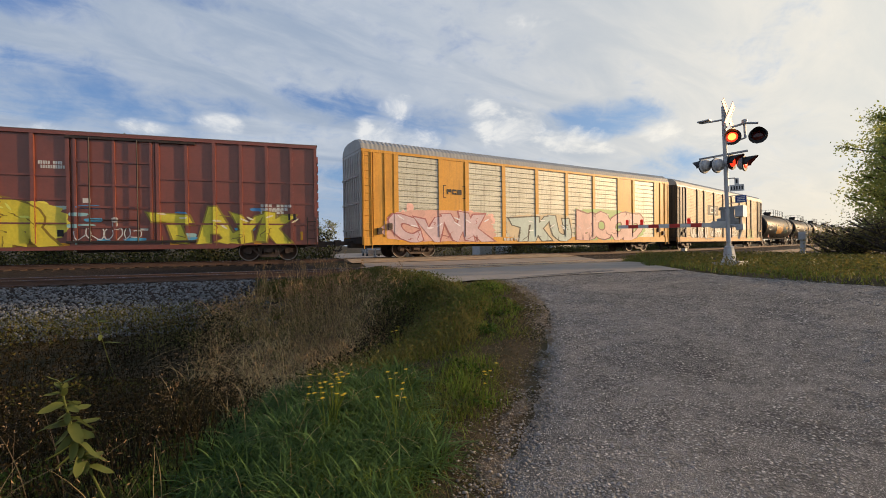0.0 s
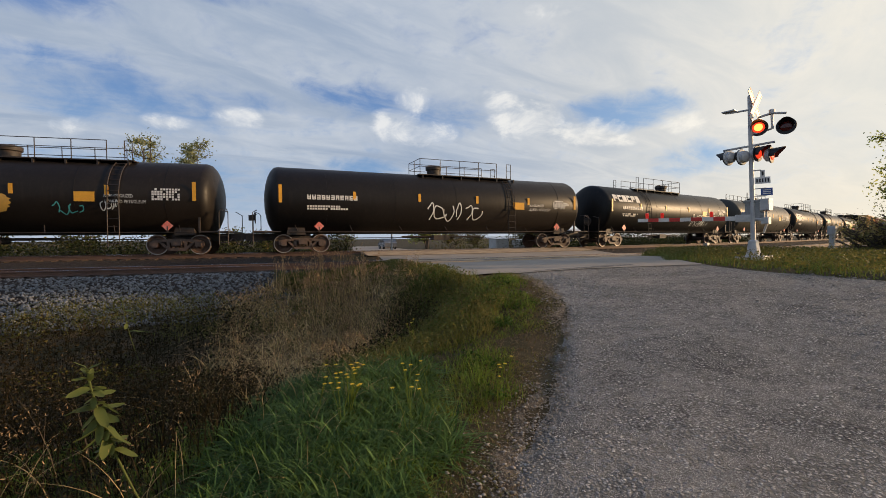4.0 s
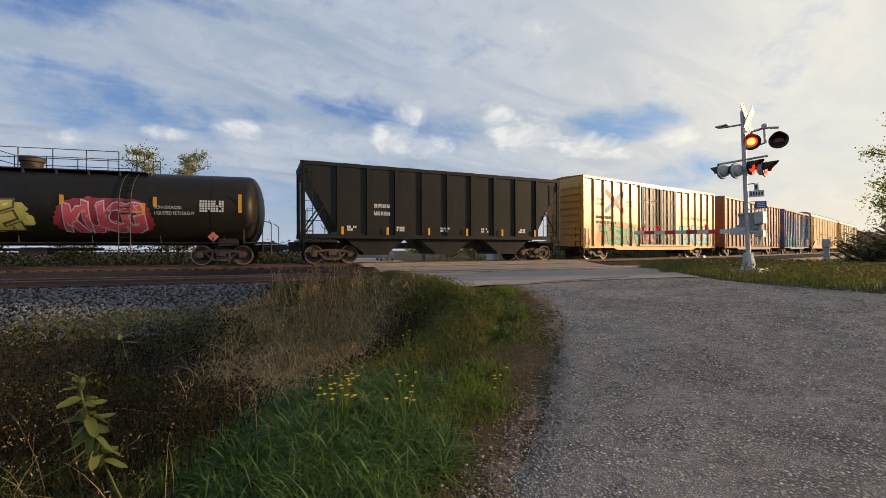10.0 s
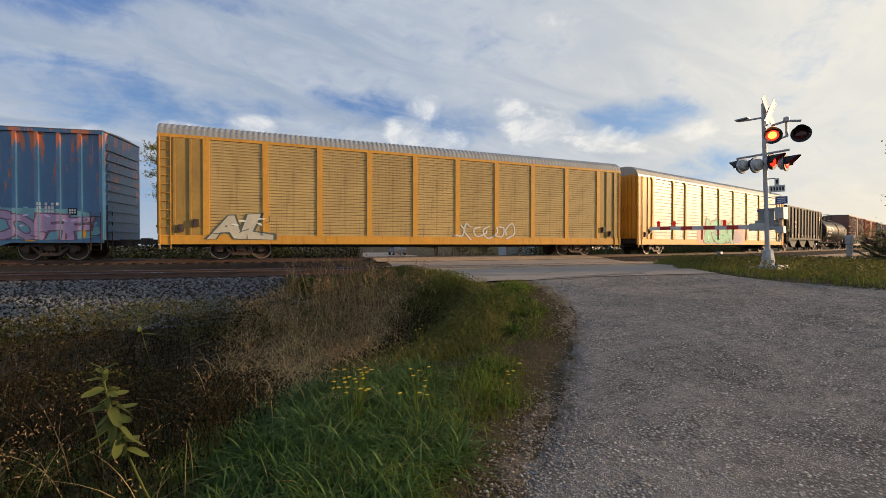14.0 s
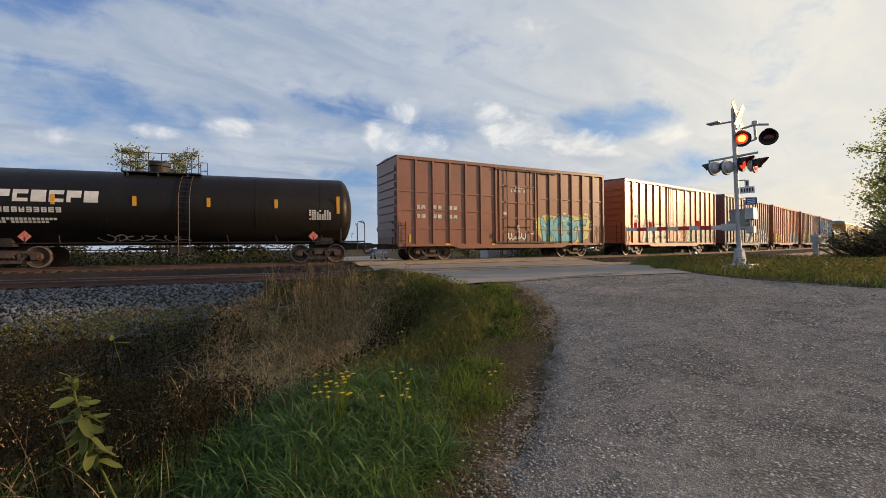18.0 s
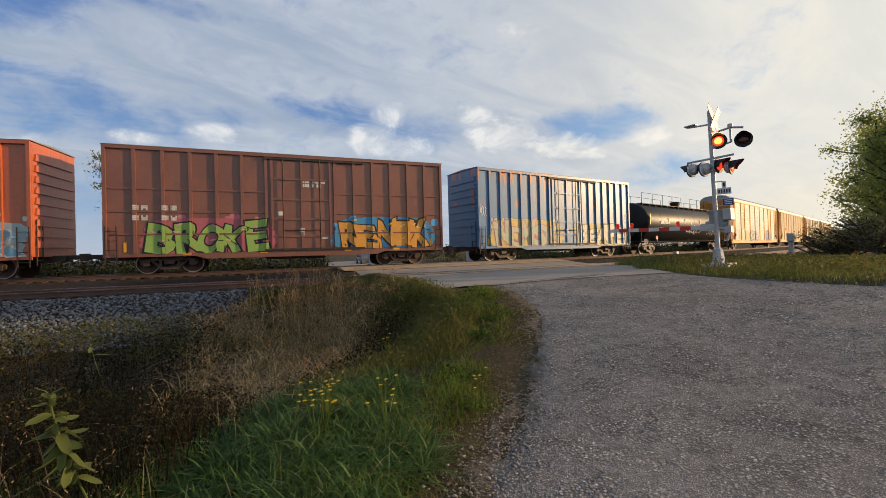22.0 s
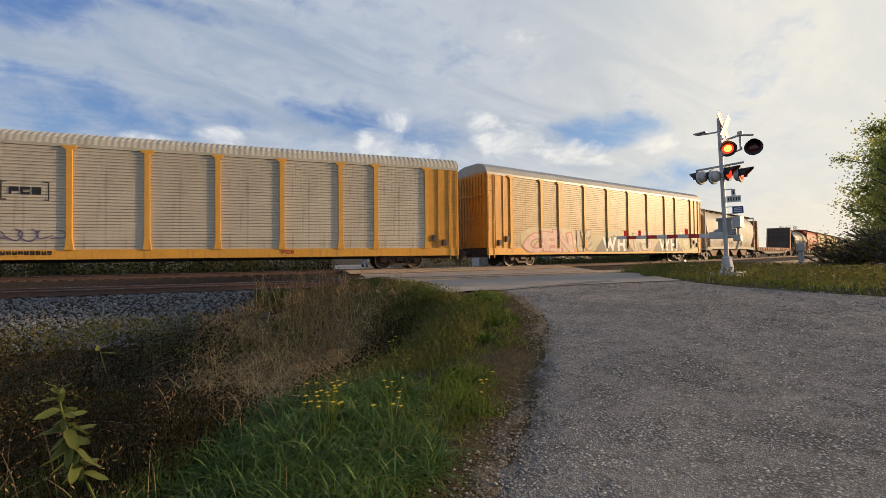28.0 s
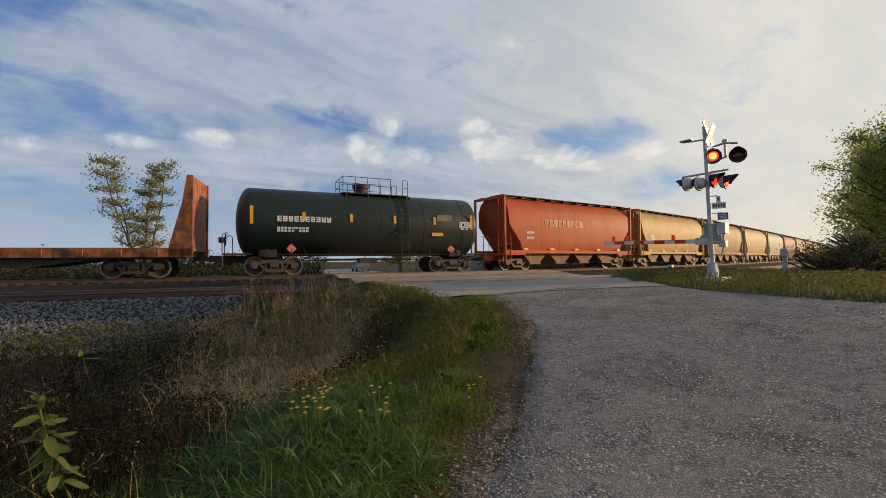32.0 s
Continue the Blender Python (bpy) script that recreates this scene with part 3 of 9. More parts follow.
def build_tracks():
    """Two tracks on ballast: rails, sleepers, crossing panels."""
    prof = [(-0.075, -0.17), (0.075, -0.17), (0.075, -0.155), (0.012, -0.135), (0.012, -0.045), (0.037, -0.035), (0.037, -0.004), (-0.037, -0.004),
            (-0.037, -0.035), (-0.012, -0.045), (-0.012, -0.135), (-0.075, -0.155)]
    top = [(-0.034, -0.004), (0.034, -0.004), (0.030, 0.0), (-0.030, 0.0)]
    stations = np.concatenate([np.arange(-300, -60, 15), np.arange(-60, 120, 2.0), np.arange(120, 900, 15)])

    def sweep(profile, off, dz, mat, name):
        vs, n = [], len(profile)
        for s in stations:
            for a, b in profile:
                p, _ = on_line(s, off + a, b + dz)
                vs.append(p)
        fs = [(i * n + k, i * n + (k + 1) % n, (i + 1) * n + (k + 1) % n, (i + 1) * n + k) for i in range(len(stations) - 1) for k in range(n)]
        return Shape().add(vs, fs).mesh(name, mat, True)
    for name, off, dz in (("main_track", TRAIN_OFF, 0.0), ("siding_track", NEAR_OFF, -0.27)):
        tr = thing(name, "rusty steel rails on dark timber sleepers", "railway track", "railway tracks", kind="structure")
        for side in (-0.755, 0.755):
            rail = part("rail", sweep(prof, off + side, dz, M_RAIL, "rail"), tr)
            part("rail_head", sweep(top, off + side, dz + 0.001, M_RAILTOP, "rail_head"), rail, label="polished running surface")
        tie = Shape().box(-0.11, 0.11, -1.3, 1.3, -0.34, -0.172, 0.012).mesh("sleeper", material("sleeper_timber", (0.045, 0.031, 0.024), 0.9, 0, (0.08, 0.055, 0.04), 3, 0.7, 0.5, 18, piece=0.5))
        plate = Shape().box(-0.09, 0.09, -0.17, 0.17, -0.172, -0.15).mesh("tie_plate", M_RAIL)
        k = 0
        for s in np.arange(-22, 70, 0.55):
            if 8.2 < s < 23.6:
                continue
            p, h = on_line(s, off, dz)
            sl = part("sleeper", tie, tr, p, rz=h)
            if s < 6 and s > -14:
                for side in (-0.755, 0.755):
                    part("tie_plate", plate, sl, (0, side, 0))
        far = Shape()
        for s in np.concatenate([np.arange(-60, -22, 0.55), np.arange(70, 220, 0.6)]):
            p, h = on_line(s, off, dz)
            far.add([tuple(p + Matrix.Rotation(h, 3, "Z") @ Vector(q)) for q in [(x, y, z) for x in (-.11, .11) for y in (-1.3, 1.3) for z in (-.34, -.172)]],
                    [(0, 1, 3, 2), (4, 6, 7, 5), (0, 4, 5, 1), (2, 3, 7, 6), (1, 5, 7, 3)])
        part("sleepers", far.mesh("sleepers", tie.materials[0]), tr)["kind"] = "stuff"
        # crossing panels between and beside the rails
        for a, b in ((-1.35, -0.82), (-0.66, 0.66), (0.82, 1.35)) + (((-3.0, -1.38),) if dz == 0 else ()):
            for s in np.arange(8.3, 22.0, 2.4):
                pan = Shape()
                vs = []
                for ds in np.linspace(0.01, 2.38, 5):
                    for o, z in ((a, -0.14), (b, -0.14), (b, -0.012), (a, -0.012 if a > -2.9 else -0.15)):
                        vs.append(on_line(s + ds, off + o, z + dz)[0])
                pan.add(vs, [(i * 4 + k, i * 4 + (k + 1) % 4, i * 4 + 4 + (k + 1) % 4, i * 4 + 4 + k) for i in range(4) for k in range(4)] + [(0, 1, 2, 3), (16, 19, 18, 17)])
                part("crossing_panel", pan.mesh("crossing_panel", M_PANEL), tr)


build_tracks()

# ---- rolling stock ----
HALF = 1.53          # half a car's width
MESH = {}


def shared(key, make):
    if key not in MESH:
        MESH[key] = make()
    return MESH[key]


def wheelset_mesh():
    s = Shape()
    s.lathe([(-0.84, 0.075), (0.84, 0.075)], "y", 10)
    for sd in (-1, 1):
        s.lathe([(sd * a, r) for a, r in ((0.69, 0.485), (0.715, 0.465), (0.80, 0.455), (0.815, 0.435), (0.80, 0.37), (0.765, 0.34), (0.75, 0.20), (0.79, 0.15), (0.85, 0.13))], "y", 28)
    return s


def bolt_mesh():
    s = Shape()
    for sd in (-1, 1):
        s.lathe([(sd * 0.85, 0.10), (sd * 0.99, 0.10), (sd * 1.01, 0.07)], "y", 12)
        for k in range(3):
            a = 2.094 * k
            s.lathe([(sd * 1.0, 0.018), (sd * 1.03, 0.018)], "y", 6, (0.055 * math.cos(a), 0, 0.055 * math.sin(a)))
    return s


def tread_mesh():
    s = Shape()
    for sd in (-1, 1):
        ring = [(sd * 0.8175, 0.425), (sd * 0.819, 0.462), (sd * 0.79, 0.464)]
        seg = 28
        vs = [(r * math.cos(6.28319 * k / seg), a, r * math.sin(6.28319 * k / seg)) for a, r in ring for k in range(seg)]
        s.add(vs, [(j * seg + k, j * seg + (k + 1) % seg, (j + 1) * seg + (k + 1) % seg, (j + 1) * seg + k) for j in range(2) for k in range(seg)])
    return s


def side_frame_mesh():
    s = Shape()
    y0, y1 = -0.075, 0.075
    s.prism([(-1.12, 0.40), (-1.12, 0.58), (-0.95, 0.66), (-0.30, 0.74), (0.30, 0.74), (0.95, 0.66), (1.12, 0.58), (1.12, 0.40), (0.98, 0.40), (0.96, 0.54), (0.30, 0.62),
             (-0.30, 0.62), (-0.96, 0.54), (-0.98, 0.40)], y0, y1)
    s.prism([(-0.74, 0.56), (-0.62, 0.56), (-0.30, 0.30), (0.30, 0.30), (0.62, 0.56), (0.74, 0.56), (0.36, 0.18), (-0.36, 0.18)], y0, y1)
    for a in (-1, 1):
        s.prism([(a * 0.30, 0.28), (a * 0.42, 0.30), (a * 0.42, 0.66), (a * 0.30, 0.66)], y0, y1)
        s.prism([(a * 0.76, 0.40), (a * 0.80, 0.34), (a * 0.98, 0.34), (a * 1.02, 0.40), (a * 1.02, 0.58), (a * 0.76, 0.58)], y0 - 0.05, y1 + 0.05)
    return s


def spring_mesh():
    s = Shape()
    for cx in (-0.17, 0, 0.17):
        pts = [(cx + 0.06 * math.cos(k * 0.9), 0.06 * math.sin(k * 0.9), 0.30 + 0.26 * k / 34) for k in range(35)]
        s.tube(pts, 0.017, 5)
    s.box(-0.28, 0.28, -0.13, 0.13, 0.56, 0.62)
    return s


WHEELS = {-0.89: [], 0.89: []}
M_WHEEL = material("wheel_steel", (0.045, 0.030, 0.023), 0.7, 0.0, (0.10, 0.05, 0.03), 3.0, 0.8, 0.1)


def truck(car, x, mat=None):
    """A two-axle bogie under a car."""
    mat = mat or M_CAST
    tr = part("truck", shared("bolster", lambda: Shape().box(-0.2, 0.2, -1.15, 1.15, 0.42, 0.66, 0.03).mesh("bolster", M_CAST)), car, (x, 0, 0))
    for y in (-0.98, 0.98):
        part("side_frame", shared("side_frame" + mat.name, lambda: side_frame_mesh().mesh("side_frame", mat)), tr, (0, y, 0))
        part("spring_nest", shared("springs", lambda: spring_mesh().mesh("spring_nest", M_CAST)), tr, (0, y, 0))
    for dx in (-0.89, 0.89):
        w = part("wheelset", shared("wheelset", lambda: wheels_joined()), tr, (dx, 0, 0.46))
        WHEELS[dx].append(w)
    brake = shared("brake_beam", lambda: Shape().tube([(-0.36, -0.7, 0.36), (-0.36, 0.7, 0.36)], 0.035).tube([(0.36, -0.7, 0.36), (0.36, 0.7, 0.36)], 0.035).tube([(-0.36, 0, 0.36), (0.36, 0, 0.42)], 0.025).mesh("brake_beam", M_STEEL))
    part("brake_beam", brake, tr)


def wheels_joined():
    me = wheelset_mesh().mesh("wheelset", M_WHEEL, True)
    extra = tread_mesh().mesh("tread", M_TREAD)
    caps = bolt_mesh().mesh("caps", M_CAST, True)
    me.materials.append(M_TREAD)
    me.materials.append(M_CAST)
    bm = bmesh.new()
    bm.from_mesh(me)
    for k, m in ((1, extra), (2, caps)):
        n = len(bm.faces)
        bm.from_mesh(m)
        bm.faces.ensure_lookup_table()
        for f in bm.faces[n:]:
            f.material_index = k
    bm.to_mesh(me)
    bm.free()
    return me


def coupler(car, x, way):
    me = shared("coupler", lambda: Shape().box(-0.35, 0.42, -0.09, 0.09, 0.72, 0.92, 0.02).prism([(0.36, 0.66), (0.62, 0.66), (0.66, 0.72), (0.66, 0.94), (0.62, 0.98), (0.36, 0.98)], -0.17, 0.14)
                .tube([(0.1, -0.35, 0.75), (0.3, -0.36, 0.45), (0.55, -0.32, 0.38), (0.7, -0.28, 0.5)], 0.03).tube([(0.1, -0.2, 0.7), (0.12, -0.9, 0.72), (0.12, -1.3, 0.62)], 0.02).mesh("coupler", M_STEEL))
    part("coupler", me, car, (x, 0, 0), rz=0 if way > 0 else math.pi)


def ladder(car, x, y, z0, z1, w=0.42, rungs=0, out=-1, mat=None, name="ladder"):
    mat = mat or M_STEEL
    n = rungs or max(2, int((z1 - z0) / 0.42))
    def make():
        s = Shape()
        for a in (-w / 2, w / 2):
            s.box(a - 0.018, a + 0.018, -0.05, -0.015, z0, z1)
        for k in range(n):
            z = z0 + (z1 - z0) * (k + 0.5) / n
            s.tube([(-w / 2, -0.032, z), (w / 2, -0.032, z)], 0.014, 5)
        return s.mesh("ladder", mat)
    return part(name, shared(("ladder", w, z0, z1, n, mat.name), make), car, (x, y, 0), rz=0 if out < 0 else math.pi)


def end_ladder(car, x, y, z0, z1, way, mat=None):
    ob = ladder(car, x, y, z0, z1, 0.4, 0, -1, mat)
    ob.rotation_euler[2] = math.pi / 2 if way > 0 else -math.pi / 2
    return ob


# paint follows the wall it lies on
SURF = {}


def surf_y(car, x, z):
    zones, base = SURF[car.name]
    for x0, x1, z0, z1, depth in zones:
        if x0 <= x <= x1 and z0 <= z <= z1:
            return base(z) - depth
    return base(z)


def paint_on(name, s, mat, car, y0, curved=0.0):
    """A painted mark laid on the car's side: cut at ribs and posts, pressed on each."""
    if car.name not in SURF:
        return part(name, s.mesh(name, mat), car)
    zones, base = SURF[car.name]
    me = bpy.data.meshes.new(name)
    me.from_pydata(s.v, [], s.f)
    bm = bmesh.new()
    bm.from_mesh(me)
    bpy.data.meshes.remove(me)
    xa, xb = min(v[0] for v in s.v), max(v[0] for v in s.v)
    za, zb = min(v[2] for v in s.v), max(v[2] for v in s.v)
    xs, zs = set(), set()
    for x0, x1, z0, z1, _ in zones:
        if x1 > xa and x0 < xb and z1 > za and z0 < zb:
            xs |= {q for q in (x0, x1) if xa < q < xb}
            zs |= {q for q in (z0, z1) if za < q < zb}
    if base(za) != base(zb) or base(za) != base((za + zb) / 2):
        zs |= {q for q in [0.9 + 0.16 * k for k in range(26)] if za < q < zb}
    for q in sorted(xs):
        bmesh.ops.bisect_plane(bm, geom=bm.verts[:] + bm.edges[:] + bm.faces[:], plane_co=(q, 0, 0), plane_no=(1, 0, 0))
    for q in sorted(zs):
        bmesh.ops.bisect_plane(bm, geom=bm.verts[:] + bm.edges[:] + bm.faces[:], plane_co=(0, 0, q), plane_no=(0, 0, 1))
    bm.verts.index_update()
    out, ids, faces = Shape(), {}, []
    for f in bm.faces:
        c = f.calc_center_median()
        depth = base(c.z) - surf_y(car, c.x, c.z)
        row = []
        for v in f.verts:
            key = (v.index, depth)
            if key not in ids:
                ids[key] = len(out.v)
                out.v.append((v.co.x, base(v.co.z) - depth - 0.020 + (v.co.y - y0), v.co.z))
            row.append(ids[key])
        faces.append(row)
    out.f = faces
    bm.free()
    ob = part(name, out.mesh(name, mat), car)
    ob["kind"] = "stuff"
    return ob


# stencils, logos, painted pieces
def stencil(car, x, z, w, h, count=6, lines=1, y=-HALF - 0.014, mat=None, seed=1, name="stencil"):
    """Rows of character-sized marks, as painted data stencils read from afar."""
    r = random.Random(seed * 97 + int(abs(x) * 31) + count)
    s = Shape()
    lh = h / lines
    for k in range(lines):
        n = count if lines == 1 else max(3, count + r.randint(-3, 0))
        cw = w / count
        for i in range(n):
            if lines > 1 and r.random() < 0.14:
                continue
            x0, x1 = x + i * cw + cw * 0.10, x + i * cw + cw * 0.86
            z0, z1 = z + h - (k + 1) * lh + lh * 0.22, z + h - k * lh
            if lines == 1 and h > 0.12:
                t, cut = min(cw, lh) * 0.24, r.randint(0, 5)
                strokes = [(x0, x0 + t, z0, z1), (x1 - t, x1, z0, z1), (x0, x1, z0, z0 + t), (x0, x1, z1 - t, z1), (x0, x1, (z0 + z1 - t) / 2, (z0 + z1 + t) / 2)]
                if cut < 4:
                    strokes.pop(cut)
                for a, b, c, d in strokes:
                    s.add([(a, y, c), (b, y, c), (b, y, d), (a, y, d)], [(0, 1, 2, 3)])
            else:
                s.add([(x0, y, z0), (x1, y, z0), (x1, y, z1), (x0, y, z1)], [(0, 1, 2, 3)])
    ob = paint_on(name, s, mat or M_WHITE, car, y)
    ob["kind"] = "stuff"
    return ob


def plate(car, x, z, w, h, mat, y=-HALF - 0.014, name="marking", label=""):
    if car.name in SURF:
        y = surf_y(car, x + w / 2, z + h / 2) - 0.008
    key = (name, round(w, 3), round(h, 3), mat.name)
    me = shared(key, lambda: Shape().box(0, w, -0.006, 0.006, 0, h).mesh(name, mat))
    return part(name, me, car, (x, y, z), label)


def diamond(car, x, z, r, y):
    me = shared(("placard", r), lambda: Shape().prism([(-r, 0), (0, -r), (r, 0), (0, r)], -0.008, 0).mesh("placard", material("placard_red", (0.62, 0.10, 0.06), 0.4, 0, (0.7, 0.5, 0.45), 8, 0.5, 0.02)))
    part("placard", me, car, (x, y, z), "red and white diamond placard")


GLYPH = {}


def glyph(ch, grow):
    """Outline of one letter of the built-in font, as triangles in a unit cell."""
    key = (ch, grow)
    if key not in GLYPH:
        cu = bpy.data.curves.new("letter", "FONT")
        cu.body, cu.offset, cu.resolution_u = ch, grow, 3
        ob = new("letter", cu)
        dg = bpy.context.evaluated_depsgraph_get()
        me = ob.evaluated_get(dg).to_mesh()
        v = [(p.co.x, p.co.y) for p in me.vertices]
        f = [tuple(p.vertices) for p in me.polygons]
        ob.evaluated_get(dg).to_mesh_clear()
        bpy.data.objects.remove(ob)
        bpy.data.curves.remove(cu)
        GLYPH[key] = (v, f)
    return GLYPH[key]


def words(car, text, x, z, w, h, mat, y=-HALF - 0.014, grow=0.0, name="lettering"):
    """A line of plain lettering fitted to a width and height."""
    s, pen, cells = Shape(), 0.0, []
    for ch in text:
        if ch == " ":
            pen += 0.35
            continue
        v, f = glyph(ch, grow)
        lo, hi = min(p[0] for p in v), max(p[0] for p in v)
        cells.append((v, f, pen - lo))
        pen += hi - lo + 0.1
    for v, f, dx in cells:
        s.add([(x + (a + dx) / pen * w, y, z + b / 0.73 * h) for a, b in v], f)
    return paint_on(name, s, mat, car, y)


PAINT = {}


def paint(rgb):
    key = tuple(rgb)
    if key not in PAINT:
        PAINT[key] = material("spray_paint_%d" % len(PAINT), rgb, 0.5, 0, tuple(min(1, c * 0.75 + 0.02) for c in rgb), 1.6, 0.6, 0.04, 10.0)
    return PAINT[key]


def blob(s, x0, x1, z0, z1, y, r, lobes=9, n=56):
    """A cloud-edged patch."""
    cx, cz, a, b = (x0 + x1) / 2, (z0 + z1) / 2, (x1 - x0) / 2, (z1 - z0) / 2
    ph = r.random() * 6
    pts = []
    for k in range(n):
        t = 2 * math.pi * k / n
        c, sn = math.cos(t), math.sin(t)
        q = (abs(c) ** 4 + abs(sn) ** 4) ** -0.25
        m = q * (0.93 + 0.07 * abs(math.sin(lobes * t + ph)) + 0.05 * math.sin(3 * t + ph))
        pts.append((cx + a * c * m, y, cz + max(-b, min(b, b * sn * m))))
    s.add(pts + [(cx, y, cz)], [(i, (i + 1) % n, n) for i in range(n)])


def stroke(s, pts, r0, y):
    """A painted line through points, wider in the middle."""
    n = len(pts)
    for i, ((ax, az), (bx, bz)) in enumerate(zip(pts[:-1], pts[1:])):
        d = math.hypot(bx - ax, bz - az) or 1
        ra, rb = r0 * (0.5 + math.sin(math.pi * i / (n - 1))), r0 * (0.5 + math.sin(math.pi * (i + 1) / (n - 1)))
        nx, nz = -(bz - az) / d, (bx - ax) / d
        s.add([(ax + nx * ra, y, az + nz * ra), (bx + nx * rb, y, bz + nz * rb), (bx - nx * rb, y, bz - nz * rb), (ax - nx * ra, y, az - nz * ra)], [(0, 1, 2, 3)])


def graffiti(car, text, x0, x1, z0, z1, fill, line, back=None, glow=None, y=-HALF - 0.05, seed=1, lean=0.16, fat=0.05):
    """A sprayed piece: torn cloud behind, outlined bulging letters, inner strokes, highlights, drips."""
    r = random.Random(seed)
    H = z1 - z0
    if back:
        s = Shape()
        blob(s, x0 - 0.45, x1 + 0.45, z0 - 0.04, z1 + 0.28, y + 0.009, r, 11)
        paint_on("graffiti_cloud", s, paint(back), car, y)
        s = Shape()
        for k in range(int((x1 - x0) * 1.6)):
            cx, cz, q = r.uniform(x0 - 0.5, x1 + 0.5), r.uniform(z0 + 0.3 * H, z1 + 0.4), r.uniform(0.08, 0.24)
            blob(s, cx - q, cx + q, cz - q, cz + q, y + 0.012 + 0.0003 * k, r, 4, 14)
        paint_on("graffiti_cloud", s, paint(tuple(min(1, c * 1.25 + 0.03) for c in back)), car, y)["kind"] = "stuff"
    w = (x1 - x0) / len(text)
    order = [("graffiti_outline", line, fat + 0.038, 0.0), ("graffiti_fill", fill, fat, -0.006)]
    jig = [(r.uniform(-0.10, 0.10), r.uniform(-0.10, 0.16), r.uniform(1.05, 1.32), r.uniform(-lean, lean), r.uniform(0, 6), r.uniform(0.04, 0.11)) for _ in text]

    def place(i, u, q):
        jx, jz, sc, sh, ph, am = jig[i]
        u2 = u + am * math.sin(4.2 * q + ph)
        q2 = q + am * 0.9 * math.sin(4.6 * u + ph * 1.7)
        return x0 + (i + 0.5) * w + ((u2 - 0.5) * w + sh * (q - 0.5) * w * 2) * sc + jx * w, max(z0 - 0.03, z0 + q2 * (1 + jz) * H)
    for name, col, grow, dy in order:
        s = Shape()
        for i, ch in enumerate(text):
            v, f = glyph(ch, grow)
            g0 = glyph(ch, fat)[0]
            lo, hi = min(p[0] for p in g0), max(p[0] for p in g0)
            bo, to = min(p[1] for p in g0), max(p[1] for p in g0)
            pts = []
            for a, b in v:
                px, pz = place(i, (a - lo) / (hi - lo), (b - bo) / (to - bo))
                pts.append((px, y + dy - 0.0005 * i, pz))
            s.add(pts, f)
        paint_on(name, s, paint(col), car, y)
    s, g = Shape(), Shape()
    for i in range(len(text)):
        for k in range(2):
            u0, q0, a, ln = r.uniform(0.1, 0.9), r.uniform(0.1, 0.9), r.uniform(0, 6.28), r.uniform(0.18, 0.42)
            pts = [place(i, u0 + ln * (t / 6 - 0.5) * math.cos(a) + 0.06 * math.sin(t), q0 + ln * (t / 6 - 0.5) * math.sin(a)) for t in range(7)]
            stroke(s, pts, 0.015, y - 0.012 - 0.0003 * k)
        for k in range(2):
            u0, q0, a = r.uniform(0.1, 0.9), r.uniform(0.45, 1.0), r.uniform(-0.6, 0.6)
            pts = [place(i, u0 + 0.22 * (t / 5 - 0.5) * math.cos(a), q0 + 0.22 * (t / 5 - 0.5) * math.sin(a)) for t in range(6)]
            stroke(g, pts, 0.030, y - 0.014 - 0.0003 * k)
    for k in range(len(text)):
        cx = r.uniform(x0, x1)
        stroke(s, [(cx, z0 + H * 0.25), (cx + 0.01, z0 + 0.05), (cx, z0 - r.uniform(0.0, 0.10))], 0.014, y - 0.013)
    paint_on("graffiti_line", s, paint(line), car, y)["kind"] = "stuff"
    paint_on("graffiti_highlight", g, paint(glow or tuple(min(0.9, c * 1.5 + 0.10) for c in fill)), car, y)["kind"] = "stuff"


def tag(car, x0, x1, z0, z1, col, y=-HALF - 0.05, seed=1, strokes=7, r0=0.022):
    """A thin scrawled tag of looping strokes."""
    r = random.Random(seed)
    s = Shape()
    w = (x1 - x0) / strokes
    for k in range(strokes):
        cx, cz, rx, rz = x0 + (k + 0.5) * w, (z0 + z1) / 2, w * r.uniform(0.35, 0.6), (z1 - z0) * r.uniform(0.32, 0.5)
        a0, turn = r.uniform(0, 6.28), r.uniform(3.2, 6.0)
        pts = [(cx + rx * math.cos(a0 + turn * t / 14) + (t / 14 - 0.5) * w * 0.4, cz + rz * math.sin(a0 + turn * t / 14) * (1 - 0.3 * math.sin(t * 0.7))) for t in range(15)]
        for (ax, az), (bx, bz) in zip(pts[:-1], pts[1:]):
            d = math.hypot(bx - ax, bz - az) or 1
            nx, nz = -(bz - az) / d * r0, (bx - ax) / d * r0
            s.add([(ax + nx, y, az + nz), (bx + nx, y, bz + nz), (bx - nx, y, bz - nz), (ax - nx, y, az - nz)], [(0, 1, 2, 3)])
    paint_on("graffiti_tag", s, paint(col), car, y)["kind"] = "stuff"


def car_base(name, label, category, length, trucks, pitch, truck_mat=None):
    car = thing(name, label, category, "cars of the freight train")
    for x in (-trucks, trucks):
        truck(car, x, truck_mat)
    for way in (-1, 1):
        coupler(car, way * (pitch / 2 - 0.62), way)
    return car


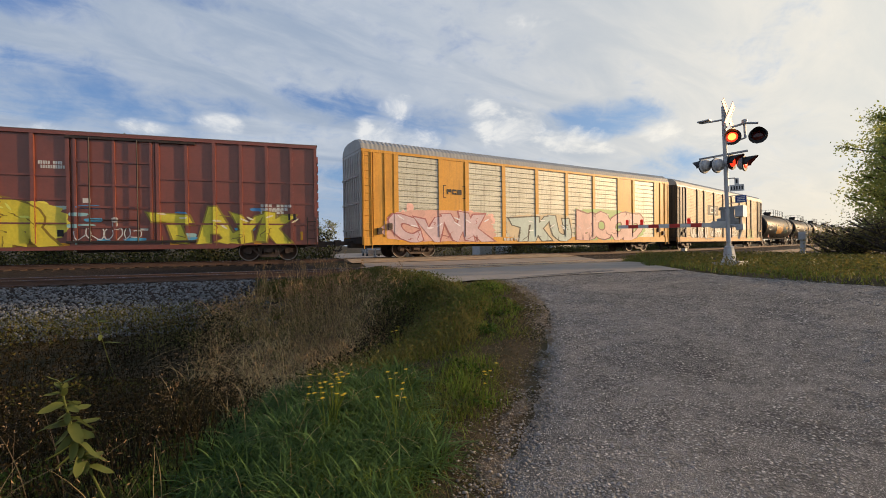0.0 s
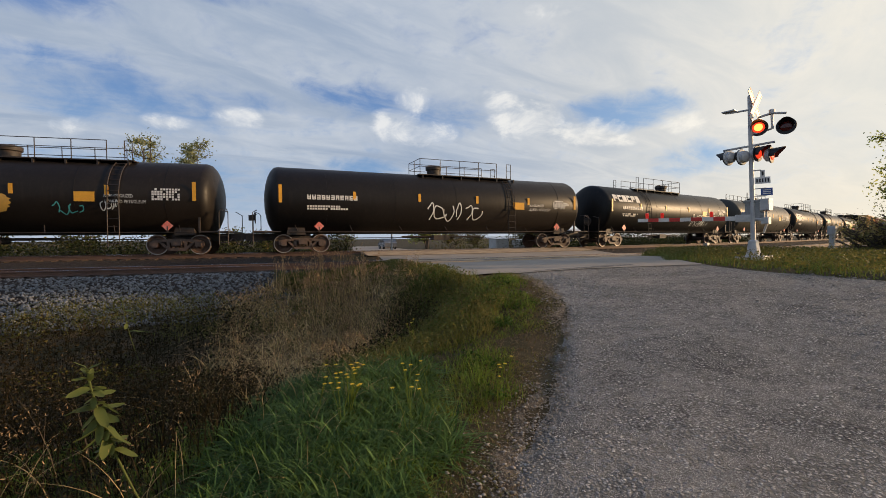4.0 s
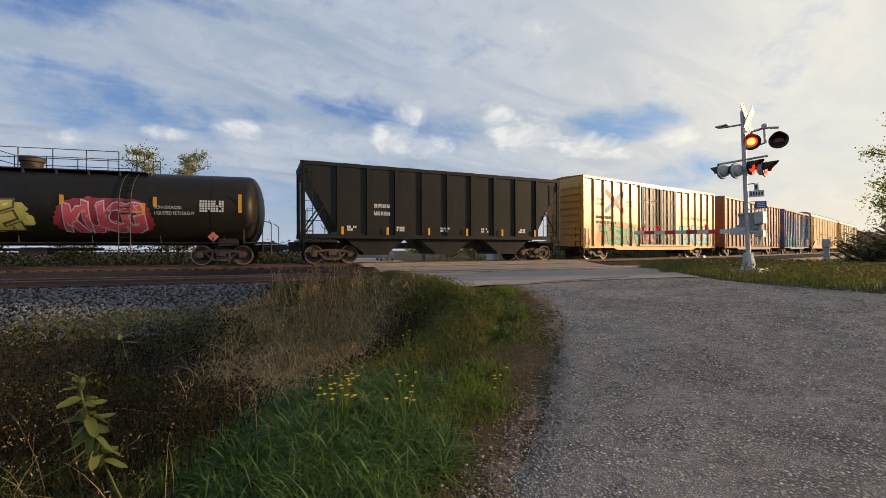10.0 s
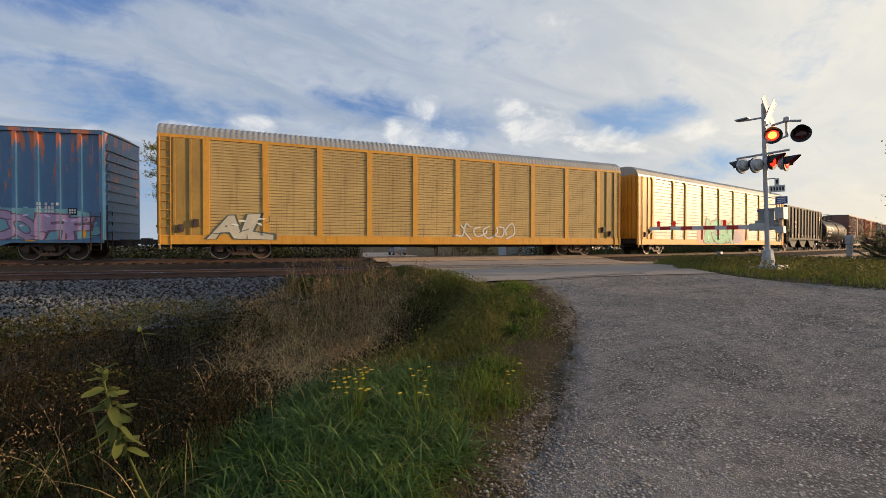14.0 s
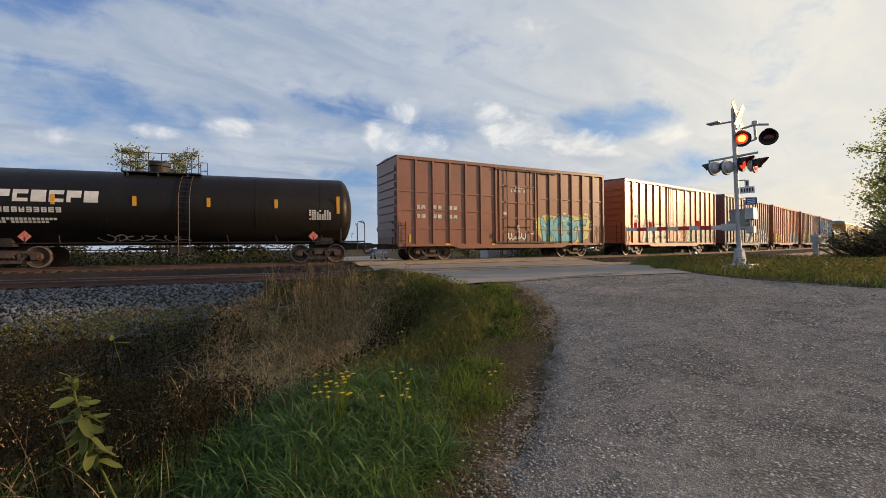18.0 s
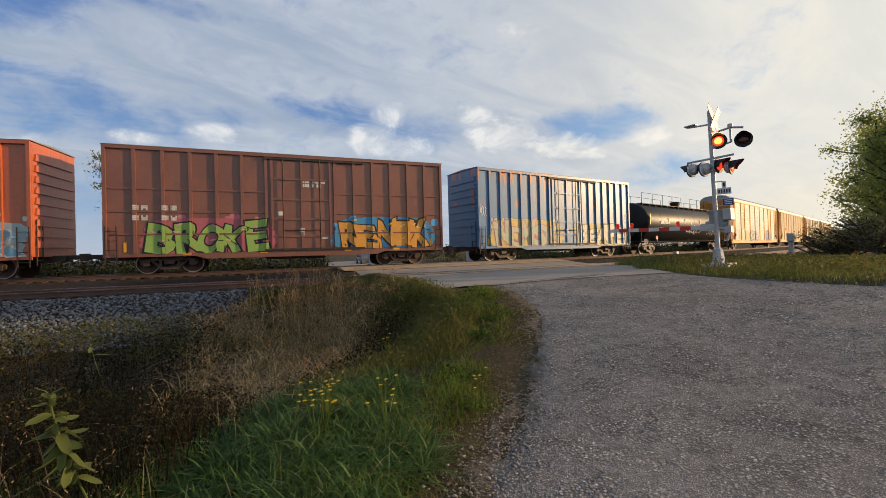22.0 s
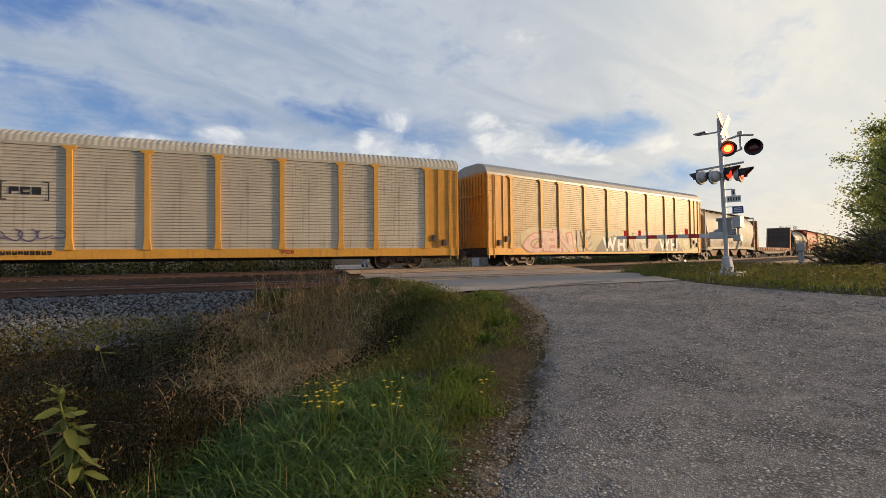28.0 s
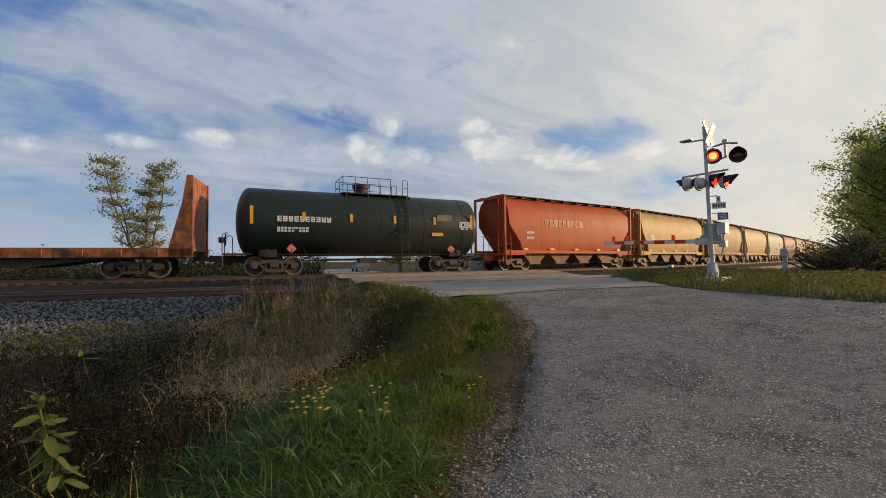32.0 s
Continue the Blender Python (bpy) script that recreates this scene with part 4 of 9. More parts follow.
def boxcar(label, pitch, color, second=None, dirt=RUST, streak=0.35, ribs=6, door="plug", top=5.68, cross=False, door_mat=None, bands=None, seed=1):
    """A ribbed steel boxcar with sliding doors; returns the car and its body length."""
    L = pitch - 2.4
    h, z0, z1 = L / 2, 0.76, top
    paintm = material("boxcar_paint_" + str(seed), color, 0.38, 0.0, second, 0.55, 0.65, 0.06, 9.0, dirt, streak, bands=bands, spec=0.85)
    car = car_base("boxcar", label, "boxcar", L, h - 2.3, pitch)
    part("body", Shape().box(-h, h, -HALF, HALF, z0 + 0.12, z1 - 0.1).mesh("body", paintm), car)
    for y in (-HALF - 0.05, HALF + 0.01):
        part("side_sill", Shape().prism([(-h, z0 + 0.16), (-h, z0), (-h + 3.4, z0), (-h + 3.8, z0 - 0.14), (h - 3.8, z0 - 0.14), (h - 3.4, z0), (h, z0), (h, z0 + 0.16)], y, y + 0.04).mesh("side_sill", paintm), car)
    part("center_sill", Shape().box(-h - 0.5, h + 0.5, -0.28, 0.28, 0.62, 0.92).box(-1.4, 1.4, -0.9, 0.9, 0.5, 0.8).mesh("center_sill", M_STEEL), car)
    roofm = material("roof_galvanised_" + str(seed), (0.30, 0.29, 0.28) if not door_mat else color, 0.55, 0.3, (0.2, 0.13, 0.09), 1.2, 0.6, 0.08)
    roof = Shape().along([(-HALF - 0.11, z1 - 0.068), (-HALF - 0.11, z1 - 0.045), (0, z1 + 0.03), (HALF + 0.11, z1 - 0.045), (HALF + 0.11, z1 - 0.068)], -h - 0.03, h + 0.03)
    part("roof", roof.mesh("roof", roofm), car)
    seam = shared(("seam", top), lambda: Shape().along([(-HALF, z1 - 0.05), (0, z1 + 0.04), (HALF, z1 - 0.05), (HALF, z1 - 0.08), (0, z1), (-HALF, z1 - 0.08)], -0.03, 0.03).mesh("roof_seam", M_GALV))
    for k in range(int(L / 1.1)):
        part("roof_seam", seam, car, (-h + (k + 0.5) * L / int(L / 1.1), 0, 0))
    # side chords and ribs
    chord = Shape().box(-h, h, -HALF - 0.10, -HALF, z1 - 0.22, z1 - 0.07).box(-h, h, HALF, HALF + 0.10, z1 - 0.22, z1 - 0.07)
    part("side_plate", chord.mesh("side_plate", paintm), car)
    rib = shared(("rib", top, paintm.name), lambda: Shape().prism([(-0.065, z0 + 0.14), (0.065, z0 + 0.14), (0.065, z1 - 0.2), (-0.065, z1 - 0.2)], -0.095, 0).mesh("rib", paintm))
    dw = {"plug": 3.1, "double": 4.9, "slide": 3.1}[door] / 2
    off = 0.25 if door != "double" else 0.0
    cells = []
    for side in (-1, 1):
        for a, b in ((-h, off - dw), (off + dw, h)):
            n = ribs
            for k in range(n + 1):
                x = a + 0.07 + (b - a - 0.14) * k / n
                part("rib", rib, car, (x, -HALF if side < 0 else HALF + 0.095, 0))
                if side < 0 and k < n:
                    cells.append((x, (b - a - 0.14) / n))
    if cross:
        for zc in (1.75, 2.75, 3.75):
            for x, w in cells:
                bar = shared(("panel_seam", round(w, 3), paintm.name), lambda: Shape().box(0.065, w - 0.065, -0.045, 0, -0.035, 0.035).mesh("panel_seam", paintm))
                part("panel_seam", bar, car, (x, -HALF, zc))
    # doors
    dm = door_mat or paintm
    leaves = [(off - dw, off + dw)] if door != "double" else [(-dw, -0.03), (0.03, dw)]
    for side in (-1, 1):
        for a, b in leaves:
            w = b - a
            key = ("door", round(w, 2), top, dm.name)
            dmesh = shared(key, lambda: Shape().box(0.06, w - 0.06, -0.05, 0, z0 + 0.25, z1 - 0.32, 0.05).mesh("door", dm))
            d = part("door", dmesh, car, (a if side < 0 else b, -HALF if side < 0 else HALF, 0), rz=0 if side < 0 else math.pi)
            if side < 0:
                up = shared(("door_post", top, dm.name), lambda: Shape().box(-0.045, 0.045, -0.12, -0.05, z0 + 0.3, z1 - 0.36).mesh("door_stile", dm))
                for x in (0.18, w / 2, w - 0.18):
                    part("door_stile", up, d, (x, 0, 0))
                bar = shared(("door_bar", round(w, 2), dm.name), lambda: Shape().box(0.23, w - 0.23, -0.10, -0.05, -0.045, 0.045).mesh("door_rail", dm))
                for z in (1.6, 2.45, 3.4, 4.4):
                    part("door_rail", bar, d, (0, 0, z))
                rod = shared(("rod", round(w, 2), top), lambda: Shape().tube([(w * 0.22, -0.15, z0 + 0.2), (w * 0.22, -0.15, z1 - 0.3)], 0.028).tube([(w * 0.78, -0.15, z0 + 0.2), (w * 0.78, -0.15, z1 - 0.3)], 0.028)
                             .tube([(w * 0.22, -0.15, 1.9), (w * 0.78, -0.15, 1.9)], 0.024).mesh("lock_rod", M_STEEL))
                part("lock_rod", rod, d)
                wheel = shared("lock_gear", lambda: Shape().lathe([(-0.13, 0.11), (-0.10, 0.13), (-0.08, 0.05)], "y", 12).box(-0.09, 0.09, -0.1, -0.06, -0.28, 0.05).mesh("lock_gear", M_GALV))
                part("lock_gear", wheel, d, (w * 0.5, 0, 1.9))
    for z in (z0 + 0.20, z1 - 0.30):
        track = shared(("track", round(dw, 2), z, paintm.name), lambda: Shape().box(-dw * 2, dw * 1.1, -0.15, 0, z - 0.05, z + 0.05).mesh("door_track", M_STEEL if not door_mat else paintm))
        part("door_track", track, car, (off + dw * 0.9, -HALF, 0))
    # ends with pressed corrugations
    endm = Shape()
    nz = 9
    for k in range(nz):
        za = z0 + 0.5 + k * (z1 - z0 - 0.9) / nz
        zb = za + (z1 - z0 - 0.9) / nz * 0.62
        endm.along([(-HALF + 0.12, za), (HALF - 0.12, za), (HALF - 0.2, zb), (-HALF + 0.2, zb)], 0, 0.07)
    me = shared(("end", paintm.name), lambda: endm.mesh("end_corrugations", paintm))
    part("end_corrugations", me, car, (h, 0, 0))
    part("end_corrugations", me, car, (-h, 0, 0), rz=math.pi)
    for way in (-1, 1):
        ladder(car, way * (h - 0.27), -HALF - 0.06, 0.45, 2.1, 0.40, 4)
        end_ladder(car, way * (h + 0.02), -HALF + 0.35, 0.5, 2.4, way)
        plate(car, way * (h - 0.75) - 0.05, 0.98, 0.11, 0.42, M_YELLOW, -HALF - 0.016, "reflector")
    for x in (-h + 2.9, off - dw - 0.4, off + dw + 0.5, h - 2.9):
        plate(car, x, 0.82, 0.34, 0.11, M_YELLOW, -HALF - 0.056, "reflector")
    zones = []
    for a, b in ((-h, off - dw), (off + dw, h)):
        for k in range(ribs + 1):
            x = a + 0.07 + (b - a - 0.14) * k / ribs
            zones.append((x - 0.065, x + 0.065, z0 + 0.14, z1, 0.095))
    for a, b in leaves:
        for x in (0.18, (b - a) / 2, b - a - 0.18):
            zones.append((a + x - 0.045, a + x + 0.045, z0, z1, 0.12))
        zones.append((a + 0.06, b - 0.06, z0 + 0.25, z1, 0.05))
    zones.append((-h, h, 0.0, z0 + 0.16, 0.05))
    SURF[car.name] = (zones, lambda z: -HALF)
    # data stencils, placard boards
    stencil(car, h - 2.45, 1.85, 0.95, 0.62, 8, 4, seed=seed + 7)
    plate(car, h - 1.35, 1.95, 0.34, 0.30, M_BLACKP, name="notice_board")
    stencil(car, h - 1.32, 2.0, 0.28, 0.2, 3, 2, y=-HALF - 0.03, seed=seed + 8)
    plate(car, off - dw + 0.42, 2.62, 0.26, 0.20, M_WHITE, name="door_placard")
    plate(car, off + dw - 0.62, 1.45, 0.30, 0.16, M_WHITE, name="door_placard")
    plate(car, off - dw - 0.5, 1.2, 0.22, 0.28, M_BLACKP, name="notice_board")
    return car, L


def panel_mesh(w, z0, z1, mat, pitch=0.135):
    """A pressed panel: flat courses with recessed grooves between."""
    prof = []
    n = int((z1 - z0) / pitch)
    deep = 0.055 if pitch > 0.2 else 0.032
    for k in range(n):
        z = z0 + (z1 - z0) * k / n
        dz = (z1 - z0) / n
        prof += [(-0.02, z), (-0.02, z + dz * 0.80), (deep - 0.02, z + dz * 0.82), (deep - 0.02, z + dz * 0.97)]
    prof.append((0.0, z1))
    s = Shape().sheet(prof, 0, w, 1)
    me = s.mesh("panel", mat)
    return me


def screen_material(name, base, second, metal):
    """Galvanised screen panels punched with rows of small round holes."""
    if name in MATS:
        return MATS[name]
    m = material(name, base, 0.46, metal, second, 0.5, 0.7, 0.05, 7.0, (0.20, 0.14, 0.085), 0.5, piece=0.22, spec=0.4)
    n = Nodes(m.node_tree)
    b = m.node_tree.nodes["Principled BSDF"]
    old = b.inputs["Base Color"].links[0].from_socket
    tc = n.tree.nodes.new("ShaderNodeTexCoord").outputs["Object"]
    sep = n.tree.nodes.new("ShaderNodeSeparateXYZ")
    n.link(tc, sep.inputs[0])
    fx = n.math("SUBTRACT", n.math("FRACT", n.math("MULTIPLY", sep.outputs[0], 1 / 0.075)), 0.5)
    fz = n.math("SUBTRACT", n.math("FRACT", n.math("MULTIPLY", sep.outputs[2], 1 / 0.135)), 0.28)
    d = n.math("ADD", n.math("MULTIPLY", fx, fx), n.math("MULTIPLY", n.math("MULTIPLY", fz, fz), 3.2))
    hole = n.math("LESS_THAN", d, 0.045)
    n.link(n.mix(n.math("MULTIPLY", hole, 0.72), old, (0.03, 0.028, 0.025)), b.inputs["Base Color"])
    return m


def autorack(label, pitch, post, panelmat, end_color, seed, post_style="wide", yellow_panels=(), top=6.26, pitch_z=0.135, roof_tone=None, sill=None):
    """A covered auto carrier: screened side panels between posts, a ribbed metal roof, end doors."""
    L = pitch - 1.9
    h, z0, z1 = L / 2, 1.12, 5.50
    pm = material("rack_paint_" + str(seed), post, 0.5, 0.0, tuple(c * 0.8 for c in post), 0.6, 0.5, 0.05, 8.0, (0.22, 0.11, 0.04), 0.32)
    em = material("rack_end_" + str(seed), end_color, 0.5, 0.0, None, 0.7, 0.6, 0.05, 8.0, (0.12, 0.08, 0.05), 0.4)
    sm = material("rack_sill_" + str(seed), sill, 0.5, 0.0, tuple(c * 0.6 for c in sill), 0.8, 0.6, 0.05, 8.0, (0.10, 0.06, 0.04), 0.5) if sill else pm
    car = car_base("auto_rack", label, "rail car", L, h - 3.3, pitch)
    part("frame", Shape().box(-h, h, -HALF + 0.05, HALF - 0.05, 0.78, 1.06).box(-h - 0.2, h + 0.2, -0.3, 0.3, 0.55, 0.8).mesh("frame", M_STEEL), car)
    for y in (-HALF - 0.02, HALF - 0.06):
        part("side_sill", Shape().box(-h, h, y, y + 0.08, 0.70, z0).mesh("side_sill", sm), car)
    part("interior", Shape().box(-h + 0.3, h - 0.3, -HALF + 0.25, HALF - 0.25, 1.06, 5.6).mesh("interior", material("rack_interior", (0.03, 0.03, 0.03), 0.9)), car)
    # roof with cross ribs
    tone = roof_tone or (0.37, 0.365, 0.335)
    roofm = material("rack_roof_" + str(tone[2]), tone, 0.45, 0.2, tuple(c * 0.75 for c in tone), 0.8, 0.6, 0.05, 8.0, (0.28, 0.22, 0.16), 0.3)
    def arch(lift):
        return [(-HALF - 0.0 - lift * 0.4, z1 + 0.14), (-HALF + 0.10, z1 + 0.42 + lift), (-HALF + 0.42, top - 0.1 + lift), (-0.6, top + lift), (0.6, top + lift), (HALF - 0.42, top - 0.1 + lift), (HALF - 0.10, z1 + 0.42 + lift), (HALF + lift * 0.4, z1 + 0.14)]
    n = int(L / 0.24)
    vs, fs, m = [], [], 8
    for k in range(n * 4 + 1):
        x = -h + L * k / (n * 4)
        vs += [(x, y, z) for y, z in arch(0.026 if k % 4 in (1, 2) else 0.0)]
    for k in range(n * 4):
        fs += [(k * m + i, k * m + i + 1, k * m + m + i + 1, k * m + m + i) for i in range(m - 1)]
    rs = Shape()
    rs.v, rs.f = vs, fs
    part("roof", rs.mesh("roof", roofm), car)
    for y in (-HALF - 0.02, HALF - 0.06):
        part("top_rail", Shape().box(-h, h, y, y + 0.08, z1, z1 + 0.14).mesh("top_rail", roofm if post_style == "wide" else pm), car)
    for x in (-h, h):
        part("roof_end", Shape().along(arch(0.0), x - 0.02, x + 0.02).mesh("roof_end", roofm), car)
    # panels and posts
    end_w = 1.9
    n = 9
    shares = [0.65 if k in yellow_panels or (post_style == "wide" and k in (1, n - 2)) else 1.0 for k in range(n)]
    edges = [-h + end_w + (L - 2 * end_w) * sum(shares[:k]) / sum(shares) for k in range(n + 1)]
    for side in (-1, 1):
        y = -HALF + 0.03 if side < 0 else HALF - 0.03
        for k in range(n):
            x, step = edges[k], edges[k + 1] - edges[k]
            mat = pm if k in yellow_panels else panelmat
            if k in yellow_panels:
                me = shared(("flatpanel", round(step, 2), seed), lambda: Shape().box(0.02, step - 0.02, -0.02, 0.02, z0, z1).mesh("panel", pm))
            else:
                me = shared(("panel", round(step, 2), mat.name, pitch_z), lambda: panel_mesh(step, z0, z1, mat, pitch_z))
            part("panel", me, car, (x if side < 0 else x + step, y, 0), rz=0 if side < 0 else math.pi)
        for x in edges:
            me = shared(("post", post_style, seed), lambda: (Shape().prism([(-0.16, z0 - 0.02), (0.16, z0 - 0.02), (0.10, z0 + 0.5), (0.10, z1 - 0.12), (0.26, z1 - 0.02), (0.26, z1 + 0.06), (-0.26, z1 + 0.06), (-0.26, z1 - 0.02), (-0.10, z1 - 0.12), (-0.10, z0 + 0.5)], -0.09, 0.0)
                        if post_style == "wide" else Shape().box(-0.13, 0.13, -0.05, 0, z0, z1)).mesh("post", pm))
            part("post", me, car, (x, y + (-0.02 if side < 0 else 0.09), 0))
    for way in (-1, 1):
        for side in (-1, 1):
            me = shared(("endpanel", seed), lambda: Shape().prism([(0.0, z0), (end_w - 0.1, z0), (end_w - 0.1, z1), (0.0, z1)], -0.03, 0.03).mesh("end_panel", em))
            x = -h + 0.02 if way < 0 else h - 0.02
            pan = part("end_panel", me, car, ((x if way < 0 else x - end_w + 0.1), -HALF + 0.03 if side < 0 else HALF - 0.03, 0))
            if side < 0:
                bar = shared(("end_rib", seed), lambda: Shape().box(-0.04, 0.04, -0.085, -0.03, z0, z1).mesh("end_rib", em))
                for q in (0.62, 1.25):
                    part("end_rib", bar, pan, (q, 0, 0))
        dm = material("rack_door_" + str(seed), (0.50, 0.49, 0.46) if seed == 2 else end_color, 0.42, 0.15, None, 0.7, 0.6, 0.05, 8.0, (0.30, 0.17, 0.07), 0.4)
        door = shared(("rack_door", seed), lambda: Shape().along([(-1.45, z0), (1.45, z0), (1.45, 5.58), (0.9, 6.0), (-0.9, 6.0), (-1.45, 5.58)], -0.05, 0.05).mesh("end_door", dm))
        leaf = part("end_door", door, car, (way * (h - 0.05), 0, 0), rz=0 if way > 0 else math.pi)
        fold = shared(("door_fold", seed), lambda: Shape().box(0.052, 0.11, -0.075, 0.075, z0 + 0.05, 5.5, 0.01).mesh("door_fold", dm))
        for q in range(10):
            part("door_fold", fold, leaf, (0, -1.31 + q * 0.29, 0))
        bar = shared(("door_bar_rack", seed), lambda: Shape().box(0.112, 0.15, -1.42, 1.42, -0.045, 0.045).mesh("door_bar", dm))
        for zz in (1.5, 2.9, 4.3):
            part("door_bar", bar, leaf, (0, 0, zz))
        ladder(car, way * (h - 0.3), -HALF - 0.01, 0.5, z1, 0.42, 13, mat=pm)
        for k, x in enumerate((0.9, 1.5)):
            box = shared(("lock_box", k), lambda: Shape().box(-0.12, 0.12, -0.14, 0, 0.0, 0.34, 0.03).lathe([(-0.16, 0.09), (-0.13, 0.11)], "y", 10, (0, 0, 0.2)).mesh("door_lock", M_CAST))
            part("door_lock", box, car, (way * (h - x), -HALF, 1.25 + 0.25 * k))
    for k in range(5):
        plate(car, -h + 2 + k * (L - 4) / 4.3, 0.86, 0.5, 0.10, M_YELLOW, -HALF - 0.026, "reflector")
    deep = 0.09 if post_style == "wide" else 0.05
    zones = [(x - (0.10 if deep > 0.06 else 0.13), x + (0.10 if deep > 0.06 else 0.13), z0, z1, deep) for x in edges]
    zones += [(-h, h, 0.0, z0, 0.03), (-h, -h + end_w, z0, z1, 0.03), (h - end_w, h, z0, z1, 0.03)]
    SURF[car.name] = (zones, lambda z: -HALF + 0.01)
    return car, L


def railing(pts, h=0.95, mids=1):
    s = Shape()
    for p in pts:
        s.tube([p, (p[0], p[1], p[2] + h)], 0.02, 5)
    for m in range(mids + 1):
        z = h * (1 - 0.5 * m)
        s.tube([(p[0], p[1], p[2] + z) for p in pts], 0.018, 5)
    return s


def tank_car(label, pitch, color, seed, radius=1.71, zc=2.64, bands=True, dome=0.0, long_rail=False, ladder_x=-2.2, rough=0.45, second=None, man_x=0.3):
    """A steel tank car with walkway, manway, ladders and stub sills."""
    L = pitch - 2.1
    h = L / 2
    m = material("tank_paint_" + str(seed), color, rough, 0.0, second or tuple(c * 1.5 + 0.003 for c in color), 0.4, 0.5, 0.04, 6.0, (0.03, 0.023, 0.017), 0.35, spec=0.2)
    car = car_base("tank_car", label, "tank car", L, h - 1.75, pitch)
    prof = []
    for k in range(7):
        a = math.pi / 2 * k / 6
        prof.append((-h + 0.62 - 0.62 * math.cos(a) + 0.0, max(0.02, radius * math.sin(a))))
    prof += [(-x, r) for x, r in reversed(prof)]
    part("tank_shell", Shape().lathe(prof, "x", 48, (0, 0, zc)).mesh("tank_shell", m, True), car)
    seam = shared(("weld", radius, zc, m.name), lambda: Shape().lathe([(-0.02, radius - 0.02), (-0.015, radius + 0.007), (0.015, radius + 0.007), (0.02, radius - 0.02)], "x", 48, (0, 0, zc)).mesh("weld_band", m, True))
    for k in range(-2, 3):
        part("weld_band", seam, car, (k * L / 5.4 + 0.4, 0, 0))
    for way in (-1, 1):
        part("stub_sill", shared(("stub", zc), lambda: Shape().box(-1.6, 1.45, -0.28, 0.28, 0.62, 0.98).prism([(-1.3, 0.9), (-0.4, 0.9), (-0.5, 1.5), (-1.2, 1.5)], -1.0, 1.0).mesh("stub_sill", M_STEEL)), car, (way * (h - 0.6), 0, 0), rz=0 if way > 0 else math.pi)
        plat = shared("platform", lambda: Shape().box(-0.75, 0.5, -HALF, HALF, 1.02, 1.08).box(-0.75, -0.68, -HALF - 0.02, -HALF + 0.05, 1.0, 1.7).mesh("end_platform", M_STEEL))
        part("end_platform", plat, car, (way * (h + 0.05), 0, 0), rz=0 if way > 0 else math.pi)
        rails = {"near": ((0.48, -HALF, 0.45), (0.48, -HALF, 1.95), (0.40, -HALF + 0.05, 2.1), (0.3, -HALF + 0.6, 2.1)), "post": ((0.1, -HALF, 0.45), (0.1, -HALF, 1.95), (0.2, -HALF, 2.08), (0.48, -HALF, 1.95)),
                 "low": ((0.1, -HALF, 0.55), (0.48, -HALF, 0.55)), "mid": ((0.1, -HALF, 0.85), (0.48, -HALF, 0.85)), "far": ((0.48, HALF, 0.45), (0.48, HALF, 1.95), (0.3, HALF - 0.6, 2.1))}
        for key, pts in rails.items():
            me = shared(("end_rail", key), lambda: Shape().tube(pts, 0.022).mesh("end_handrail", M_STEEL))
            part("end_handrail", me, car, (way * (h + 0.05), 0, 0), rz=0 if way > 0 else math.pi)
        bw = shared("brake_wheel", lambda: Shape().lathe([(-0.03, 0.27), (-0.02, 0.29), (0.02, 0.29), (0.03, 0.27), (0.02, 0.25), (-0.02, 0.25)], "x", 16).box(-0.02, 0.02, -0.26, 0.26, -0.02, 0.02).box(-0.02, 0.02, -0.02, 0.02, -0.26, 0.26).box(-0.3, 0, -0.05, 0.05, -0.15, 0.12).mesh("brake_wheel", M_STEEL))
        if way < 0:
            part("brake_wheel", bw, car, (-h - 0.42, -0.55, 1.75))
        diamond(car, way * (h - 2.0) + (0.5 if way < 0 else 0), 1.32, 0.24, -HALF + 0.10)
        part("placard_holder", shared("ph", lambda: Shape().box(-0.03, 0.03, -0.01, 0.03, 1.02, 1.3).mesh("placard_holder", M_STEEL)), car, (way * (h - 2.0) + (0.5 if way < 0 else 0), -HALF + 0.10, 0))
    # running rail along the bottom
    pipe = Shape().tube([(-h + 1.0, -1.35, 1.03), (h - 1.0, -1.35, 1.03)], 0.025).tube([(-h + 1.0, 1.35, 1.03), (h - 1.0, 1.35, 1.03)], 0.025)
    for k in range(7):
        x = -h + 1.5 + k * (L - 3) / 6
        pipe.tube([(x, -1.35, 1.03), (x - 0.12, -1.16, 1.36)], 0.02)
    part("side_handrail", pipe.mesh("side_handrail", M_STEEL), car)
    under = Shape().tube([(-2.4, -0.3, 0.78), (2.6, -0.3, 0.78)], 0.04).box(-0.5, 0.5, -0.5, 0.1, 0.55, 0.85, 0.06).tube([(-h + 2, 0.2, 0.72), (h - 2, 0.2, 0.72)], 0.025)
    part("bottom_pipe", under.mesh("bottom_pipe", M_STEEL), car)
    # manway, walkway, railings
    zt = zc + radius
    if dome:
        part("expansion_dome", Shape().lathe([(zt - 0.25, 0.8), (zt + dome, 0.8), (zt + dome + 0.12, 0.55), (zt + dome + 0.14, 0.1)], "z", 24).mesh("expansion_dome", m, True), car)
    man = shared(("manway", radius, zc), lambda: Shape().lathe([(zt - 0.1, 0.36), (zt + 0.30, 0.40), (zt + 0.34, 0.46), (zt + 0.52, 0.47), (zt + 0.56, 0.40), (zt + 0.57, 0.05)], "z", 20).mesh("manway", M_STEEL, True))
    part("manway", man, car, (man_x, 0, 0))
    near_way = 1 if ladder_x < man_x else -1
